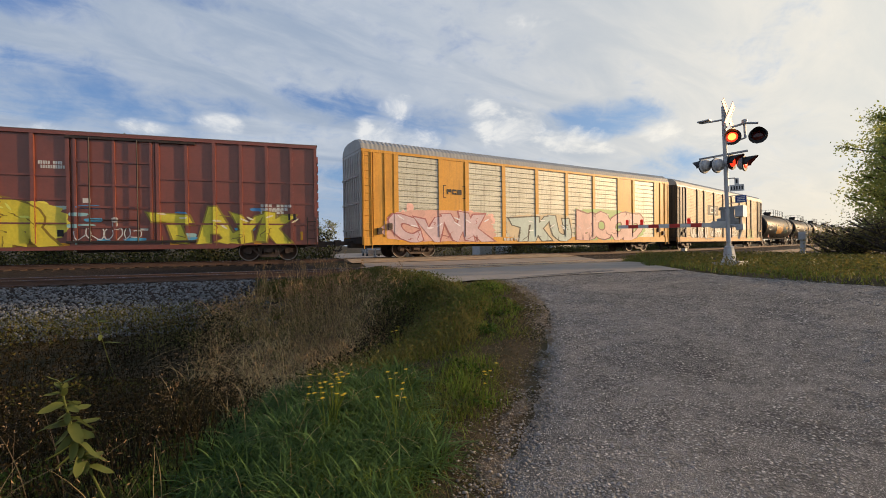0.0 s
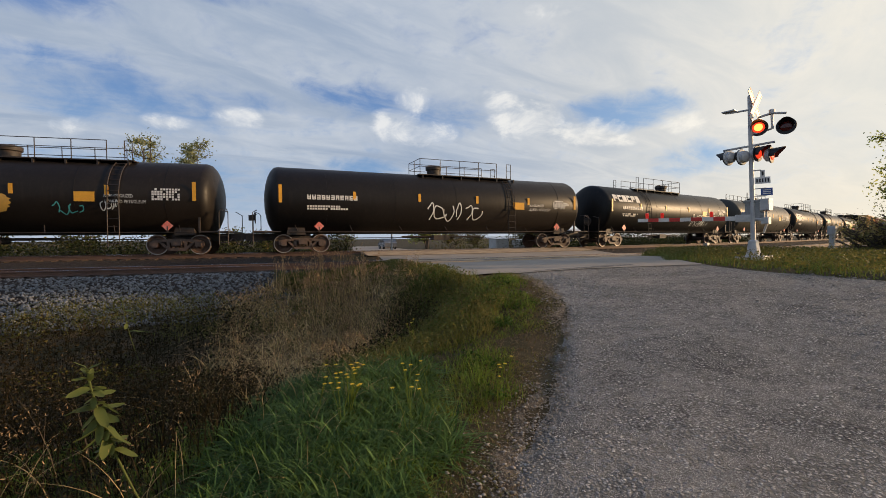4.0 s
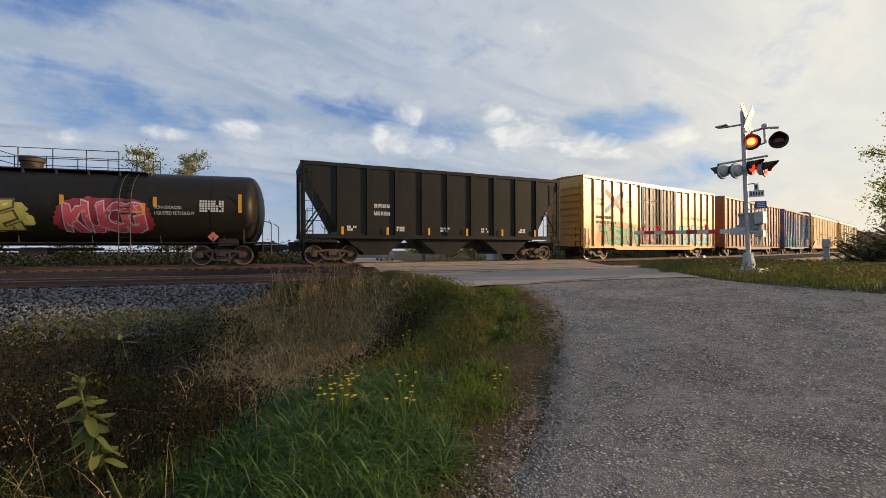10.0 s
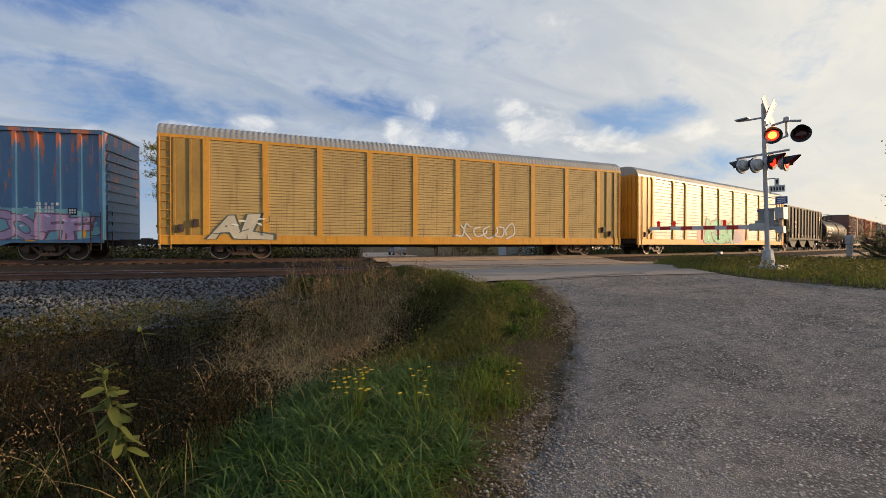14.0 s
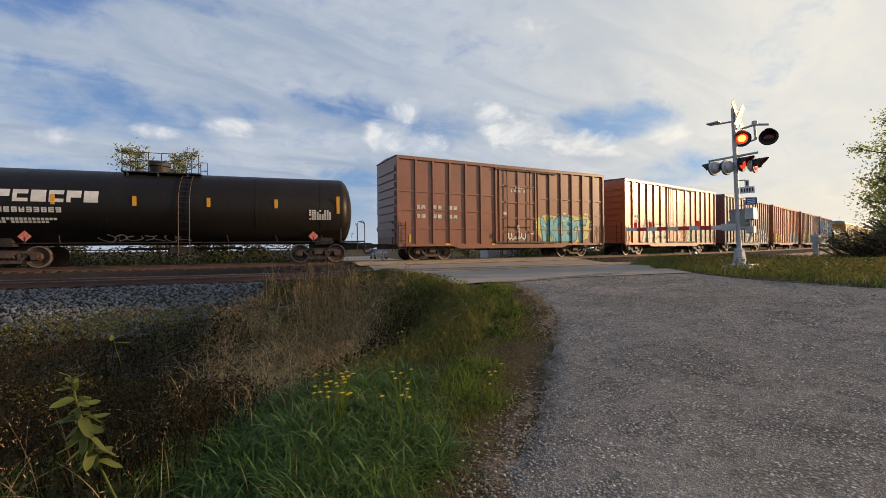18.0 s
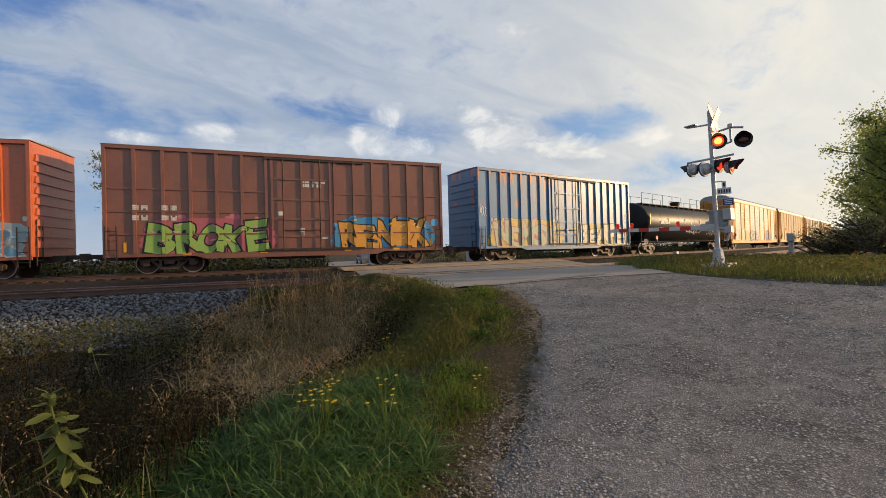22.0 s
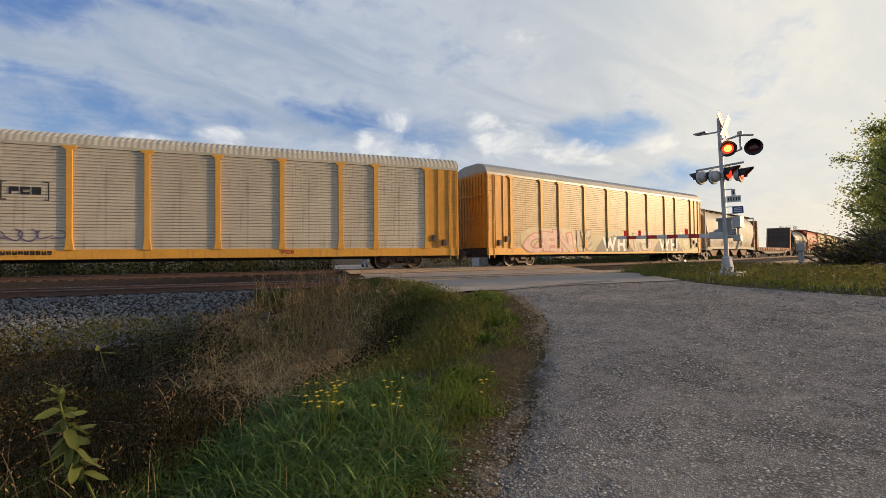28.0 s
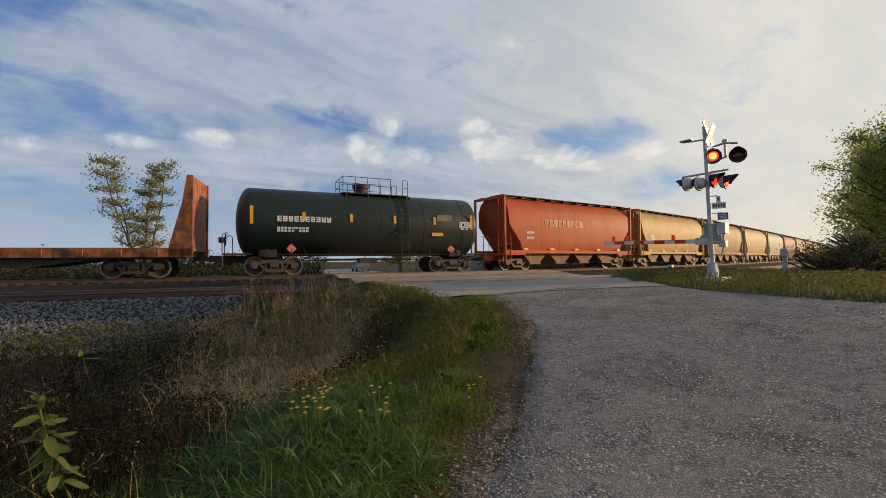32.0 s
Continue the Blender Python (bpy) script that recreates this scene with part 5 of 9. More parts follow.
    w0, w1 = (-h + 0.9, h - 0.9) if long_rail else sorted((ladder_x - 0.5 * near_way, man_x + 1.25 * near_way))
    for y in (-0.95, 0.45):
        part("walkway", Shape().box(w0, w1, y, y + 0.5, zt - 0.10, zt - 0.05).mesh("walkway", M_STEEL), car)
    bearer = shared(("walkway_bearer", zt), lambda: Shape().box(0, 0.06, -0.95, 0.95, zt - 0.3, zt - 0.102).mesh("walkway_bearer", M_STEEL))
    for k in range(int((w1 - w0) / 1.2) + 1):
        part("walkway_bearer", bearer, car, (w0 + 0.2 + k * 1.2, 0, 0))
    for y in (-0.95, 0.95):
        if long_rail:
            runs = [[w0 + (man_x - 1.0 - w0) * k / 4 for k in range(5)], [man_x + 1.0 + (w1 - man_x - 1.0) * k / 4 for k in range(5)]]
        else:
            a, b = ladder_x + 0.55 * near_way, man_x + 1.2 * near_way
            runs = [[a + (b - a) * k / 4 for k in range(5)], [ladder_x - 0.45 * near_way, ladder_x - 0.15 * near_way]]
        for run in runs:
            part("railing", railing([(x, y, zt - 0.05) for x in run], 0.85, 1 if not long_rail else 0).mesh("railing", M_STEEL), car)
    if not long_rail:
        end = man_x + 1.2 * near_way
        part("railing", railing([(end, y, zt - 0.05) for y in (-0.95, 0.0, 0.95)], 0.85, 1).mesh("railing", M_STEEL), car)
    lad = []
    for k in range(12):
        a = radians(8 + k * 8.4)
        lad.append((-(radius + 0.06) * math.sin(a), zc + (radius + 0.06) * math.cos(a)))
    lad = [(y, z) for y, z in lad]
    s = Shape()
    for dx in (-0.22, 0.22):
        s.tube([(ladder_x + dx, y, z) for y, z in lad] + [(ladder_x + dx, -radius - 0.08, zc - 0.2), (ladder_x + dx, -radius - 0.08, 0.45)], 0.022, 5)
    for k, (y, z) in enumerate(lad):
        if k > 2:
            s.tube([(ladder_x - 0.22, y, z), (ladder_x + 0.22, y, z)], 0.014, 5)
    for z in np.arange(0.55, zc - 0.3, 0.36):
        s.tube([(ladder_x - 0.22, -radius - 0.08, z), (ladder_x + 0.22, -radius - 0.08, z)], 0.014, 5)
    part("ladder", s.mesh("ladder", M_STEEL), car)
    # reflectors
    zr = zc + 0.12
    for k in range(6):
        x = -h + 0.62 + k * (L - 1.5) / 5
        hh = 0.85 if k in (0, 5) else 0.42
        y = -math.sqrt(max(0.01, radius ** 2 - (hh / 2 + 0.12) ** 2)) - 0.04
        plate(car, x, zr - hh / 2 + 0.1, 0.15, hh, M_YELLOW, -radius - 0.012, "reflector")
    SURF[car.name] = ([], lambda z: -math.sqrt(max(0.04, radius ** 2 - (z - zc) ** 2)))
    return car, L


def hopper(label, pitch, color, seed, top=5.10, sill=1.5, bays=3, ribs=9, rough=0.5):
    """A ribbed covered hopper with slope sheets and discharge bays."""
    L = pitch - 1.7
    h = L / 2
    m = material("hopper_paint_" + str(seed), color, rough, 0.0, tuple(c * 1.5 + 0.004 for c in color), 0.4, 0.6, 0.05, 7.0, (0.045, 0.034, 0.026), 0.25, spec=0.2)
    car = car_base("hopper_car", label, "hopper car", L, h - 1.55, pitch)
    slope = 1.75
    prof = [(-h, top), (h, top), (h - 0.15, top - 0.55), (h - slope, sill + 0.15), (h - slope, sill), (-h + slope, sill), (-h + slope, sill + 0.15), (-h + 0.15, top - 0.55)]
    part("body", Shape().prism(prof, -HALF + 0.05, HALF - 0.05).mesh("body", m), car)
    part("top_chord", Shape().box(-h, h, -HALF, -HALF + 0.08, top - 0.18, top).box(-h, h, HALF - 0.08, HALF, top - 0.18, top).mesh("top_chord", m), car)
    for way in (-1, 1):
        post = shared(("hopper_post", m.name, top), lambda: Shape().box(-0.07, 0.07, -0.06, 0.06, sill - 0.2, top - 0.1).mesh("corner_post", m))
        brace = shared(("hopper_brace", m.name, top), lambda: Shape().tube([(0, 0, sill), (-1.0, 0.0, sill + 1.5)], 0.04, 6).mesh("end_brace", m))
        for y in (-HALF + 0.06, HALF - 0.06):
            part("corner_post", post, car, (way * (h - 0.09), y, 0))
            part("end_brace", brace, car, (way * (h - 0.12), y, 0), rz=0 if way > 0 else math.pi)
        grab = shared(("hopper_cage", m.name), lambda: Shape().tube([(-0.5, 0, 0), (-0.5, 0, 1.25), (0.35, 0, 1.25), (0.35, 0, 0)], 0.022, 5).tube([(-0.5, 0, 0.65), (0.35, 0, 0.65)], 0.018, 5).mesh("hand_rail", m))
        part("hand_rail", grab, car, (way * (h - 0.75), -HALF + 0.02, sill))
    part("side_sill", Shape().box(-h, h, -HALF, -HALF + 0.12, sill - 0.22, sill).box(-h, h, HALF - 0.12, HALF, sill - 0.22, sill).mesh("side_sill", m), car)
    roof = Shape().along([(-HALF, top), (-0.6, top + 0.14), (0.6, top + 0.14), (HALF, top)], -h + 0.05, h - 0.05)
    part("roof", roof.mesh("roof", m), car)
    hatch = shared(("hatch", m.name), lambda: Shape().box(-0.45, 0.45, -0.5, 0.5, top + 0.12, top + 0.22, 0.03).mesh("hatch", m))
    for k in range(9):
        part("hatch", hatch, car, (-h + 1.0 + k * (L - 2) / 8, 0, 0))
    for k in range(ribs):
        x = -h + slope + 0.02 + k * (L - 2 * slope - 0.04) / (ribs - 1)
        rib = shared(("hrib", m.name), lambda: Shape().box(-0.075, 0.075, -0.08, 0.05, sill, top - 0.15).mesh("rib", m))
        for y in (-HALF + 0.02, HALF - 0.02):
            part("rib", rib, car, (x, y, 0))
    for way in (-1, 1):
        part("corner_post", Shape().box(way * h - 0.06, way * h + 0.06, -HALF, -HALF + 0.1, 1.05, top).mesh("corner_post", m), car)
        part("end_platform", shared(("hplat", m.name), lambda: Shape().box(-1.7, 0.1, -HALF, HALF, 1.08, 1.2).box(-1.8, 0.5, -0.3, 0.3, 0.62, 1.1).mesh("end_platform", m)), car, (way * h, 0, 0), rz=0 if way > 0 else math.pi)
        ladder(car, way * (h - 0.3), -HALF - 0.02, 0.45, top - 0.3, 0.42, 9, mat=m)
        end_ladder(car, way * (h + 0.05), -HALF + 0.4, 0.5, top - 0.3, way, m)
        rail = shared(("hrail", m.name), lambda: Shape().tube([(-0.9, -HALF + 0.05, 1.2), (-0.9, -HALF + 0.05, 2.3), (-0.05, -HALF + 0.05, 2.3)], 0.022).tube([(-0.9, -HALF + 0.05, 1.75), (-0.05, -HALF + 0.05, 1.75)], 0.018).tube([(-0.5, -HALF + 0.05, 1.2), (-0.5, -HALF + 0.05, 2.9)], 0.018).mesh("end_rail", m))
        part("end_rail", rail, car, (way * h, 0, 0), rz=0 if way > 0 else math.pi)
    step = (L - 2 * slope) / bays
    for k in range(bays):
        x = -h + slope + (k + 0.5) * step
        bay = shared(("bay", m.name, round(step, 2)), lambda: Shape().prism([(-step * 0.48, sill), (step * 0.48, sill), (step * 0.16, 0.52), (-step * 0.16, 0.52)], -1.25, 1.25).box(-step * 0.17, step * 0.17, -1.3, 1.3, 0.42, 0.53).mesh("discharge_bay", m))
        part("discharge_bay", bay, car, (x, 0, 0))
    part("center_sill", Shape().box(-h, h, -0.2, 0.2, 0.75, 1.1).mesh("center_sill", M_STEEL), car)
    for k in range(6):
        plate(car, -h + 1.9 + k * (L - 3.9) / 5, sill - 0.02, 0.12, 0.40, M_YELLOW, -HALF - 0.066, "reflector")
    zones = []
    for k in range(ribs):
        x = -h + slope + 0.02 + k * (L - 2 * slope - 0.04) / (ribs - 1)
        zones.append((x - 0.075, x + 0.075, sill, top, 0.11))
    SURF[car.name] = (zones, lambda z: -HALF + 0.05)
    return car, L


def round_hopper(label, pitch, color, seed, top=4.92, bays=4, rough=0.58, dirt=(0.2, 0.14, 0.1)):
    """A smooth-sided covered hopper with bulging walls, sloped ends and a walkway on the roof."""
    L = pitch - 1.4
    h = L / 2
    m = material("grain_paint_" + str(seed), color, rough, 0.0, tuple(c * 0.72 for c in color), 0.5, 0.6, 0.05, 7.0, dirt, 0.4, spec=0.22)
    car = car_base("covered_hopper", label, "hopper car", L, h - 1.55, pitch)
    sill = 1.28
    ring = [(-HALF + 0.10, sill), (-HALF, sill + 0.5), (-HALF - 0.02, 2.9), (-HALF + 0.06, 3.9), (-HALF + 0.35, 4.4), (-0.75, top), (0.75, top), (HALF - 0.35, 4.4), (HALF - 0.06, 3.9), (HALF + 0.02, 2.9), (HALF, sill + 0.5), (HALF - 0.10, sill)]
    n = len(ring)
    s = Shape()
    cut = lambda z: 0.35 + 1.25 * max(0.0, min(1.0, (3.0 - z) / 1.5)) if z < 3.0 else 0.35
    vs = [(-h + cut(z), y, z) for y, z in ring] + [(h - cut(z), y, z) for y, z in ring]
    s.add(vs, [tuple(range(n)), tuple(range(2 * n - 1, n - 1, -1))] + [(i, i + n, (i + 1) % n + n, (i + 1) % n) for i in range(n)])
    part("body", s.mesh("body", m, True), car)
    for k in range(1, 6):
        x = -h + 1.6 + k * (L - 3.2) / 6
        seam = shared(("gseam", m.name), lambda: Shape().add([(dx, y * 1.004, z + (0.012 if z > 4 else 0)) for dx in (-0.025, 0.025) for y, z in ring], [(i, i + 1, i + 1 + n, i + n) for i in range(n - 1)]).mesh("seam", m))
        part("seam", seam, car, (x, 0, 0))
    part("side_sill", Shape().box(-h + 0.1, h - 0.1, -HALF - 0.02, -HALF + 0.14, 1.08, sill).box(-h + 0.1, h - 0.1, HALF - 0.14, HALF + 0.02, 1.08, sill).mesh("side_sill", m), car)
    walk_me = Shape().box(-h + 0.2, h - 0.2, -1.15, -0.7, top + 0.05, top + 0.09).box(-h + 0.2, h - 0.2, 0.7, 1.15, top + 0.05, top + 0.09).box(-h + 0.5, h - 0.5, -0.4, 0.4, top, top + 0.16)
    for k in range(10):
        x = -h + 0.6 + k * (L - 1.2) / 9
        walk_me.box(x - 0.04, x + 0.04, -1.15, 1.15, top - 0.05, top + 0.06)
    part("running_board", walk_me.mesh("running_board", M_STEEL), car)
    for way in (-1, 1):
        part("corner_post", shared(("gpost", m.name), lambda: Shape().box(-0.07, 0.07, -HALF, -HALF + 0.1, 1.0, top - 0.05).box(-0.07, 0.07, HALF - 0.1, HALF, 1.0, top - 0.05).box(-0.07, 0.07, -HALF, HALF, top - 0.15, top + 0.02).mesh("corner_post", m)), car, (way * (h - 0.08), 0, 0))
        part("end_platform", shared(("gplat", m.name), lambda: Shape().box(-1.8, 0.1, -HALF, HALF, 0.98, 1.08).box(-2.0, 0.7, -0.3, 0.3, 0.62, 1.0).box(-0.2, 0.05, -HALF - 0.02, -HALF + 0.16, 1.0, 1.3).mesh("end_platform", m)), car, (way * (h - 0.05), 0, 0), rz=0 if way > 0 else math.pi)
        end_ladder(car, way * h, -HALF + 0.32, 0.5, top, way, m)
        ladder(car, way * (h - 0.28), -HALF - 0.01, 0.45, 2.2, 0.4, 5, mat=m)
        air = shared("air_tank", lambda: Shape().lathe([(-0.45, 0.05), (-0.40, 0.17), (0.40, 0.17), (0.45, 0.05)], "x", 14).mesh("air_tank", M_STEEL, True))
        part("air_tank", air, car, (way * (h - 0.75), -0.6, 1.5))
    step = (L - 3.4) / bays
    bm = material("bay_rust_" + str(seed), (0.24, 0.13, 0.07), 0.75, 0, (0.14, 0.07, 0.045), 1.5, 0.7, 0.15)
    for k in range(bays):
        x = -h + 1.7 + (k + 0.5) * step
        bay = shared(("gbay", round(step, 2), m.name), lambda: Shape().prism([(-step * 0.47, 1.1), (step * 0.47, 1.1), (step * 0.17, 0.48), (-step * 0.17, 0.48)], -1.2, 1.2).box(-step * 0.2, step * 0.2, -1.25, 1.25, 0.38, 0.49).mesh("discharge_bay", bm))
        part("discharge_bay", bay, car, (x, 0, 0))
    for k in range(5):
        plate(car, -h + 1.6 + k * (L - 3.6) / 4, 1.30, 0.40, 0.12, M_YELLOW, -HALF - 0.035, "reflector")
    SURF[car.name] = ([], lambda z: float(np.interp(z, [sill, sill + 0.5, 2.9, 3.9, 4.4], [-HALF + 0.10, -HALF, -HALF - 0.02, -HALF + 0.06, -HALF + 0.35])))
    return car, L


def bulkhead_flat(label, pitch, color, seed):
    """A flat car with tapered end bulkheads."""
    L = pitch - 1.3
    h = L / 2
    m = material("flat_paint_" + str(seed), color, 0.65, 0, (0.07, 0.032, 0.02), 2.2, 0.95, 0.15, 9.0, (0.05, 0.025, 0.018), 0.85)
    car = car_base("bulkhead_flat_car", label, "flat car", L, h - 2.4, pitch)
    part("side_sill", Shape().box(-h, h, -HALF, -HALF + 0.12, 0.92, 1.30).box(-h, h, HALF - 0.12, HALF, 0.92, 1.30).mesh("side_sill", m), car)
    part("underframe", Shape().prism([(-h + 0.3, 0.86), (-h + 3.6, 0.84), (-h + 6.2, 0.50), (h - 6.2, 0.50), (h - 3.6, 0.84), (h - 0.3, 0.86), (h - 0.3, 1.2), (-h + 0.3, 1.2)], -1.25, 1.25).mesh("underframe", M_STEEL), car)
    deckm = material("deck_timber", (0.16, 0.12, 0.09), 0.85, 0, (0.10, 0.07, 0.05), 2, 0.6, 0.3, piece=0.5)
    plank = shared("plank", lambda: Shape().box(-0.12, 0.12, -HALF + 0.02, HALF - 0.02, 1.26, 1.335).mesh("deck_plank", deckm))
    for k in range(int((L - 1.6) / 0.26)):
        part("deck_plank", plank, car, (-h + 0.9 + k * 0.26, 0, 0))
    pocket = shared(("pocket", m.name), lambda: Shape().box(-0.11, 0.11, -0.09, 0, 0.98, 1.26, 0.02).mesh("stake_pocket", m))
    for k in range(15):
        part("stake_pocket", pocket, car, (-h + 1.4 + k * (L - 2.8) / 14, -HALF, 0))
    for way in (-1, 1):
        bh = Shape()
        for y in (-HALF, HALF - 0.16):
            bh.prism([(0.0, 0.95), (-0.95, 0.95), (-0.95, 1.3), (-0.42, 3.4), (-0.24, 4.62), (0.0, 4.62)], y, y + 0.16)
        bh.box(-0.22, -0.06, -HALF + 0.16, HALF - 0.16, 1.2, 4.62)
        part("bulkhead", bh.mesh("bulkhead", m), car, (way * h, 0, 0), rz=0 if way > 0 else math.pi)
        pl = shared("bh_plank", lambda: Shape().box(-0.30, -0.225, -HALF + 0.2, HALF - 0.2, -0.14, 0.14).mesh("bulkhead_plank", deckm))
        for k in range(11):
            part("bulkhead_plank", pl, car, (way * h, 0, 1.5 + k * 0.29), rz=0 if way > 0 else math.pi)
        ladder(car, way * (h - 0.3), -HALF - 0.02, 0.45, 1.3, 0.4, 3)
    return car, L


# ---- the train, car by car ----
UNIT, SPEED = 18.647, 20.693      # metres of one unit of the plan; metres a second
TRAIN = []
BROWN, YEL = (0.235, 0.062, 0.036), (0.70, 0.345, 0.042)
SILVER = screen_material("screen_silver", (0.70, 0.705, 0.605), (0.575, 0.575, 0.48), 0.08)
TAN = screen_material("screen_tan", (0.598, 0.429, 0.169), (0.468, 0.325, 0.13), 0.0)
BEIGE = screen_material("screen_beige", (0.65, 0.572, 0.442), (0.52, 0.455, 0.351), 0.0)
BARK = screen_material("screen_brown", (0.598, 0.442, 0.234), (0.468, 0.345, 0.182), 0.0)
RD = -HALF - 0.108       # paint over ribs and posts
TK = -1.67               # paint on a tank's flank


def add(u0, u1, make, *args, **more):
    car, length = make(args[0], (u1 - u0) * UNIT, *args[1:], **more)
    TRAIN.append((car, (u0 + u1) / 2 * UNIT, (u1 - u0) * UNIT))
    return car, length / 2


def build_train():
    W, K = (0.75, 0.74, 0.70), (0.012, 0.012, 0.014)
    c, h = add(-0.62, 0.435, boxcar, "red-brown ribbed boxcar covered in yellow and blue graffiti", BROWN, seed=1, cross=True)
    graffiti(c, "TASER", -h + 0.4, -1.9, 0.80, 2.5, (0.80, 0.66, 0.05), (0.30, 0.20, 0.02), (0.80, 0.68, 0.08), None, RD, 3, fat=0.09)
    dash = random.Random(77)
    for k in range(44):
        x, z, w = dash.uniform(-2.2, h - 1.6), dash.uniform(0.82, 2.4), dash.uniform(0.4, 0.95)
        s = Shape()
        blob(s, x, x + w, z, z + 0.16, RD + 0.016 + 0.0002 * k, dash, 3, 16)
        paint_on("graffiti_dash", s, paint(((0.08, 0.30, 0.62), (0.36, 0.62, 0.62), (0.10, 0.42, 0.66), (0.45, 0.60, 0.52))[k % 4]), c, RD)
    graffiti(c, "TAXK", 1.9, h - 1.2, 0.85, 2.3, (0.80, 0.70, 0.06), (0.35, 0.26, 0.04), None, (0.9, 0.85, 0.6), RD, 4, fat=0.08)
    tag(c, -1.2, 1.2, 1.0, 1.6, W, RD, 4)
    stencil(c, -2.4, 4.0, 1.0, 0.35, 12, 2, seed=3)
    stencil(c, h - 2.6, 2.2, 1.6, 0.5, 9, 3, seed=4)

    c, h = add(0.435, 1.965, autorack, "yellow auto rack with silver screen panels and pink graffiti", YEL, SILVER, YEL, 2, "thin", (1, 7), pitch_z=0.30)
    graffiti(c, "CVVK", -h + 1.6, -5.2, 0.85, 2.35, (0.66, 0.50, 0.54), (0.40, 0.14, 0.14), (0.72, 0.42, 0.36), None, RD, 5, fat=0.09)
    graffiti(c, "TKU", -3.4, 1.6, 0.85, 2.35, (0.50, 0.62, 0.58), (0.07, 0.07, 0.06), (0.66, 0.55, 0.36), None, RD, 6, fat=0.07)
    graffiti(c, "BOOD", 2.5, 9.6, 0.9, 2.85, (0.74, 0.46, 0.42), (0.20, 0.06, 0.06), (0.30, 0.50, 0.16), (0.75, 0.55, 0.55), RD, 7, fat=0.09)
    csx_mark(c, -h + 4.85, 3.35, 1.45)
    stencil(c, -4.2, 0.84, 2.4, 0.22, 9, 1, RD + 0.02, seed=5)

    c, h = add(1.965, 3.476, autorack, "brown-grey weathered auto rack with dark posts and orange sill", (0.085, 0.062, 0.045), BARK, (0.03, 0.027, 0.026), 3, "wide", (), sill=(0.55, 0.26, 0.05))
    graffiti(c, "GONKO", -h + 3.0, -h + 7.4, 1.05, 2.35, (0.55, 0.52, 0.46), (0.08, 0.07, 0.06), None, None, RD, 8)
    graffiti(c, "GEMS", -h + 8.0, -h + 11.2, 1.2, 2.2, (0.60, 0.57, 0.50), (0.10, 0.08, 0.07), None, None, RD, 9)
    graffiti(c, "LUDY", 0.9, 3.9, 1.3, 2.3, (0.52, 0.50, 0.40), (0.10, 0.10, 0.07), None, None, RD, 10)
    graffiti(c, "LR", 7.0, 9.6, 1.0, 2.0, (0.30, 0.36, 0.10), (0.55, 0.45, 0.18), None, None, RD, 11)
    plate(c, -h + 7.4, 3.3, 2.9, 0.95, M_BLACKP, RD + 0.02, "marking", "black panel with a white emblem")
    cn_mark(c, -h + 8.0, 3.48, 1.7, 0.6, M_WHITE, RD)
    stencil(c, -h + 6.6, 0.86, 2.4, 0.2, 9, 1, RD + 0.02, seed=6)
    plate(c, h - 0.9, 1.8, 0.6, 0.22, M_YELLOW, RD + 0.02)

    tanks = [(3.476, 4.58, (0.013, 0.010, 0.008), 11, 5.3), (4.58, 5.72, (0.014, 0.011, 0.009), 12, 4.0), (5.72, 6.842, (0.008, 0.008, 0.008), 13, -4.2),
             (6.842, 7.97, (0.060, 0.058, 0.048), 14, -4.1), (7.97, 9.094, (0.007, 0.007, 0.008), 15, 3.7), (9.094, 10.224, (0.010, 0.009, 0.008), 16, -4.2), (10.224, 11.345, (0.015, 0.013, 0.010), 17, 4.0)]
    for u0, u1, col, seed, lx in tanks:
        c, h = add(u0, u1, tank_car, "long black tank car with yellow reflector strips" if col[0] < 0.02 else "long dusty grey-brown tank car with yellow reflectors", col, seed, ladder_x=lx, man_x=0.5 if lx < 0 else (0.6 if seed == 11 else -0.3))
        stencil(c, -h + 1.9, 2.55, 2.5, 0.30, 11, 1, TK, seed=seed)
        stencil(c, -h + 1.9, 2.1, 2.0, 0.24, 16, 2, TK, seed=seed)
        stencil(c, h - 2.5, 2.42, 1.25, 0.55, 11, 5, TK, seed=seed + 1)
        plate(c, h - 5.4, 2.36, 0.75, 0.42, M_YELLOW, TK)
        words(c, "LIQUEFIED PETROLEUM", h - 4.3, 2.3, 1.6, 0.15, M_WHITE, TK)
        words(c, "NON-ODORIZED", h - 4.3, 2.55, 1.1, 0.15, M_WHITE, TK)
        if seed == 11:
            graffiti(c, "CHREIS", -2.2, 1.1, 1.75, 2.5, (0.62, 0.27, 0.03), (0.30, 0.10, 0.02), (0.65, 0.36, 0.06), None, TK, 21)
            tag(c, -3.2, -2.5, 1.6, 2.4, (0.08, 0.35, 0.55), TK, 22, 3)
            tag(c, 3.0, 4.2, 1.8, 2.3, (0.08, 0.42, 0.40), TK, 23, 4)
            tag(c, 4.8, 5.5, 2.0, 2.4, W, TK, 24, 4)
        elif seed == 12:
            tag(c, -1.5, 2.0, 1.6, 2.6, W, TK, 25, 6, 0.03)
        elif seed == 13:
            blocks(c, -h + 1.0, 3.15, 3.2, 0.48, 6, M_WHITE, TK + 0.28)
            graffiti(c, "HOMC", 2.5, 5.2, 1.55, 2.45, (0.018, 0.018, 0.018), W, None, None, TK, 26, fat=0.0)
        elif seed == 15:
            blocks(c, -h + 1.3, 3.05, 3.1, 0.46, 6, M_WHITE, TK + 0.24)
        elif seed == 16:
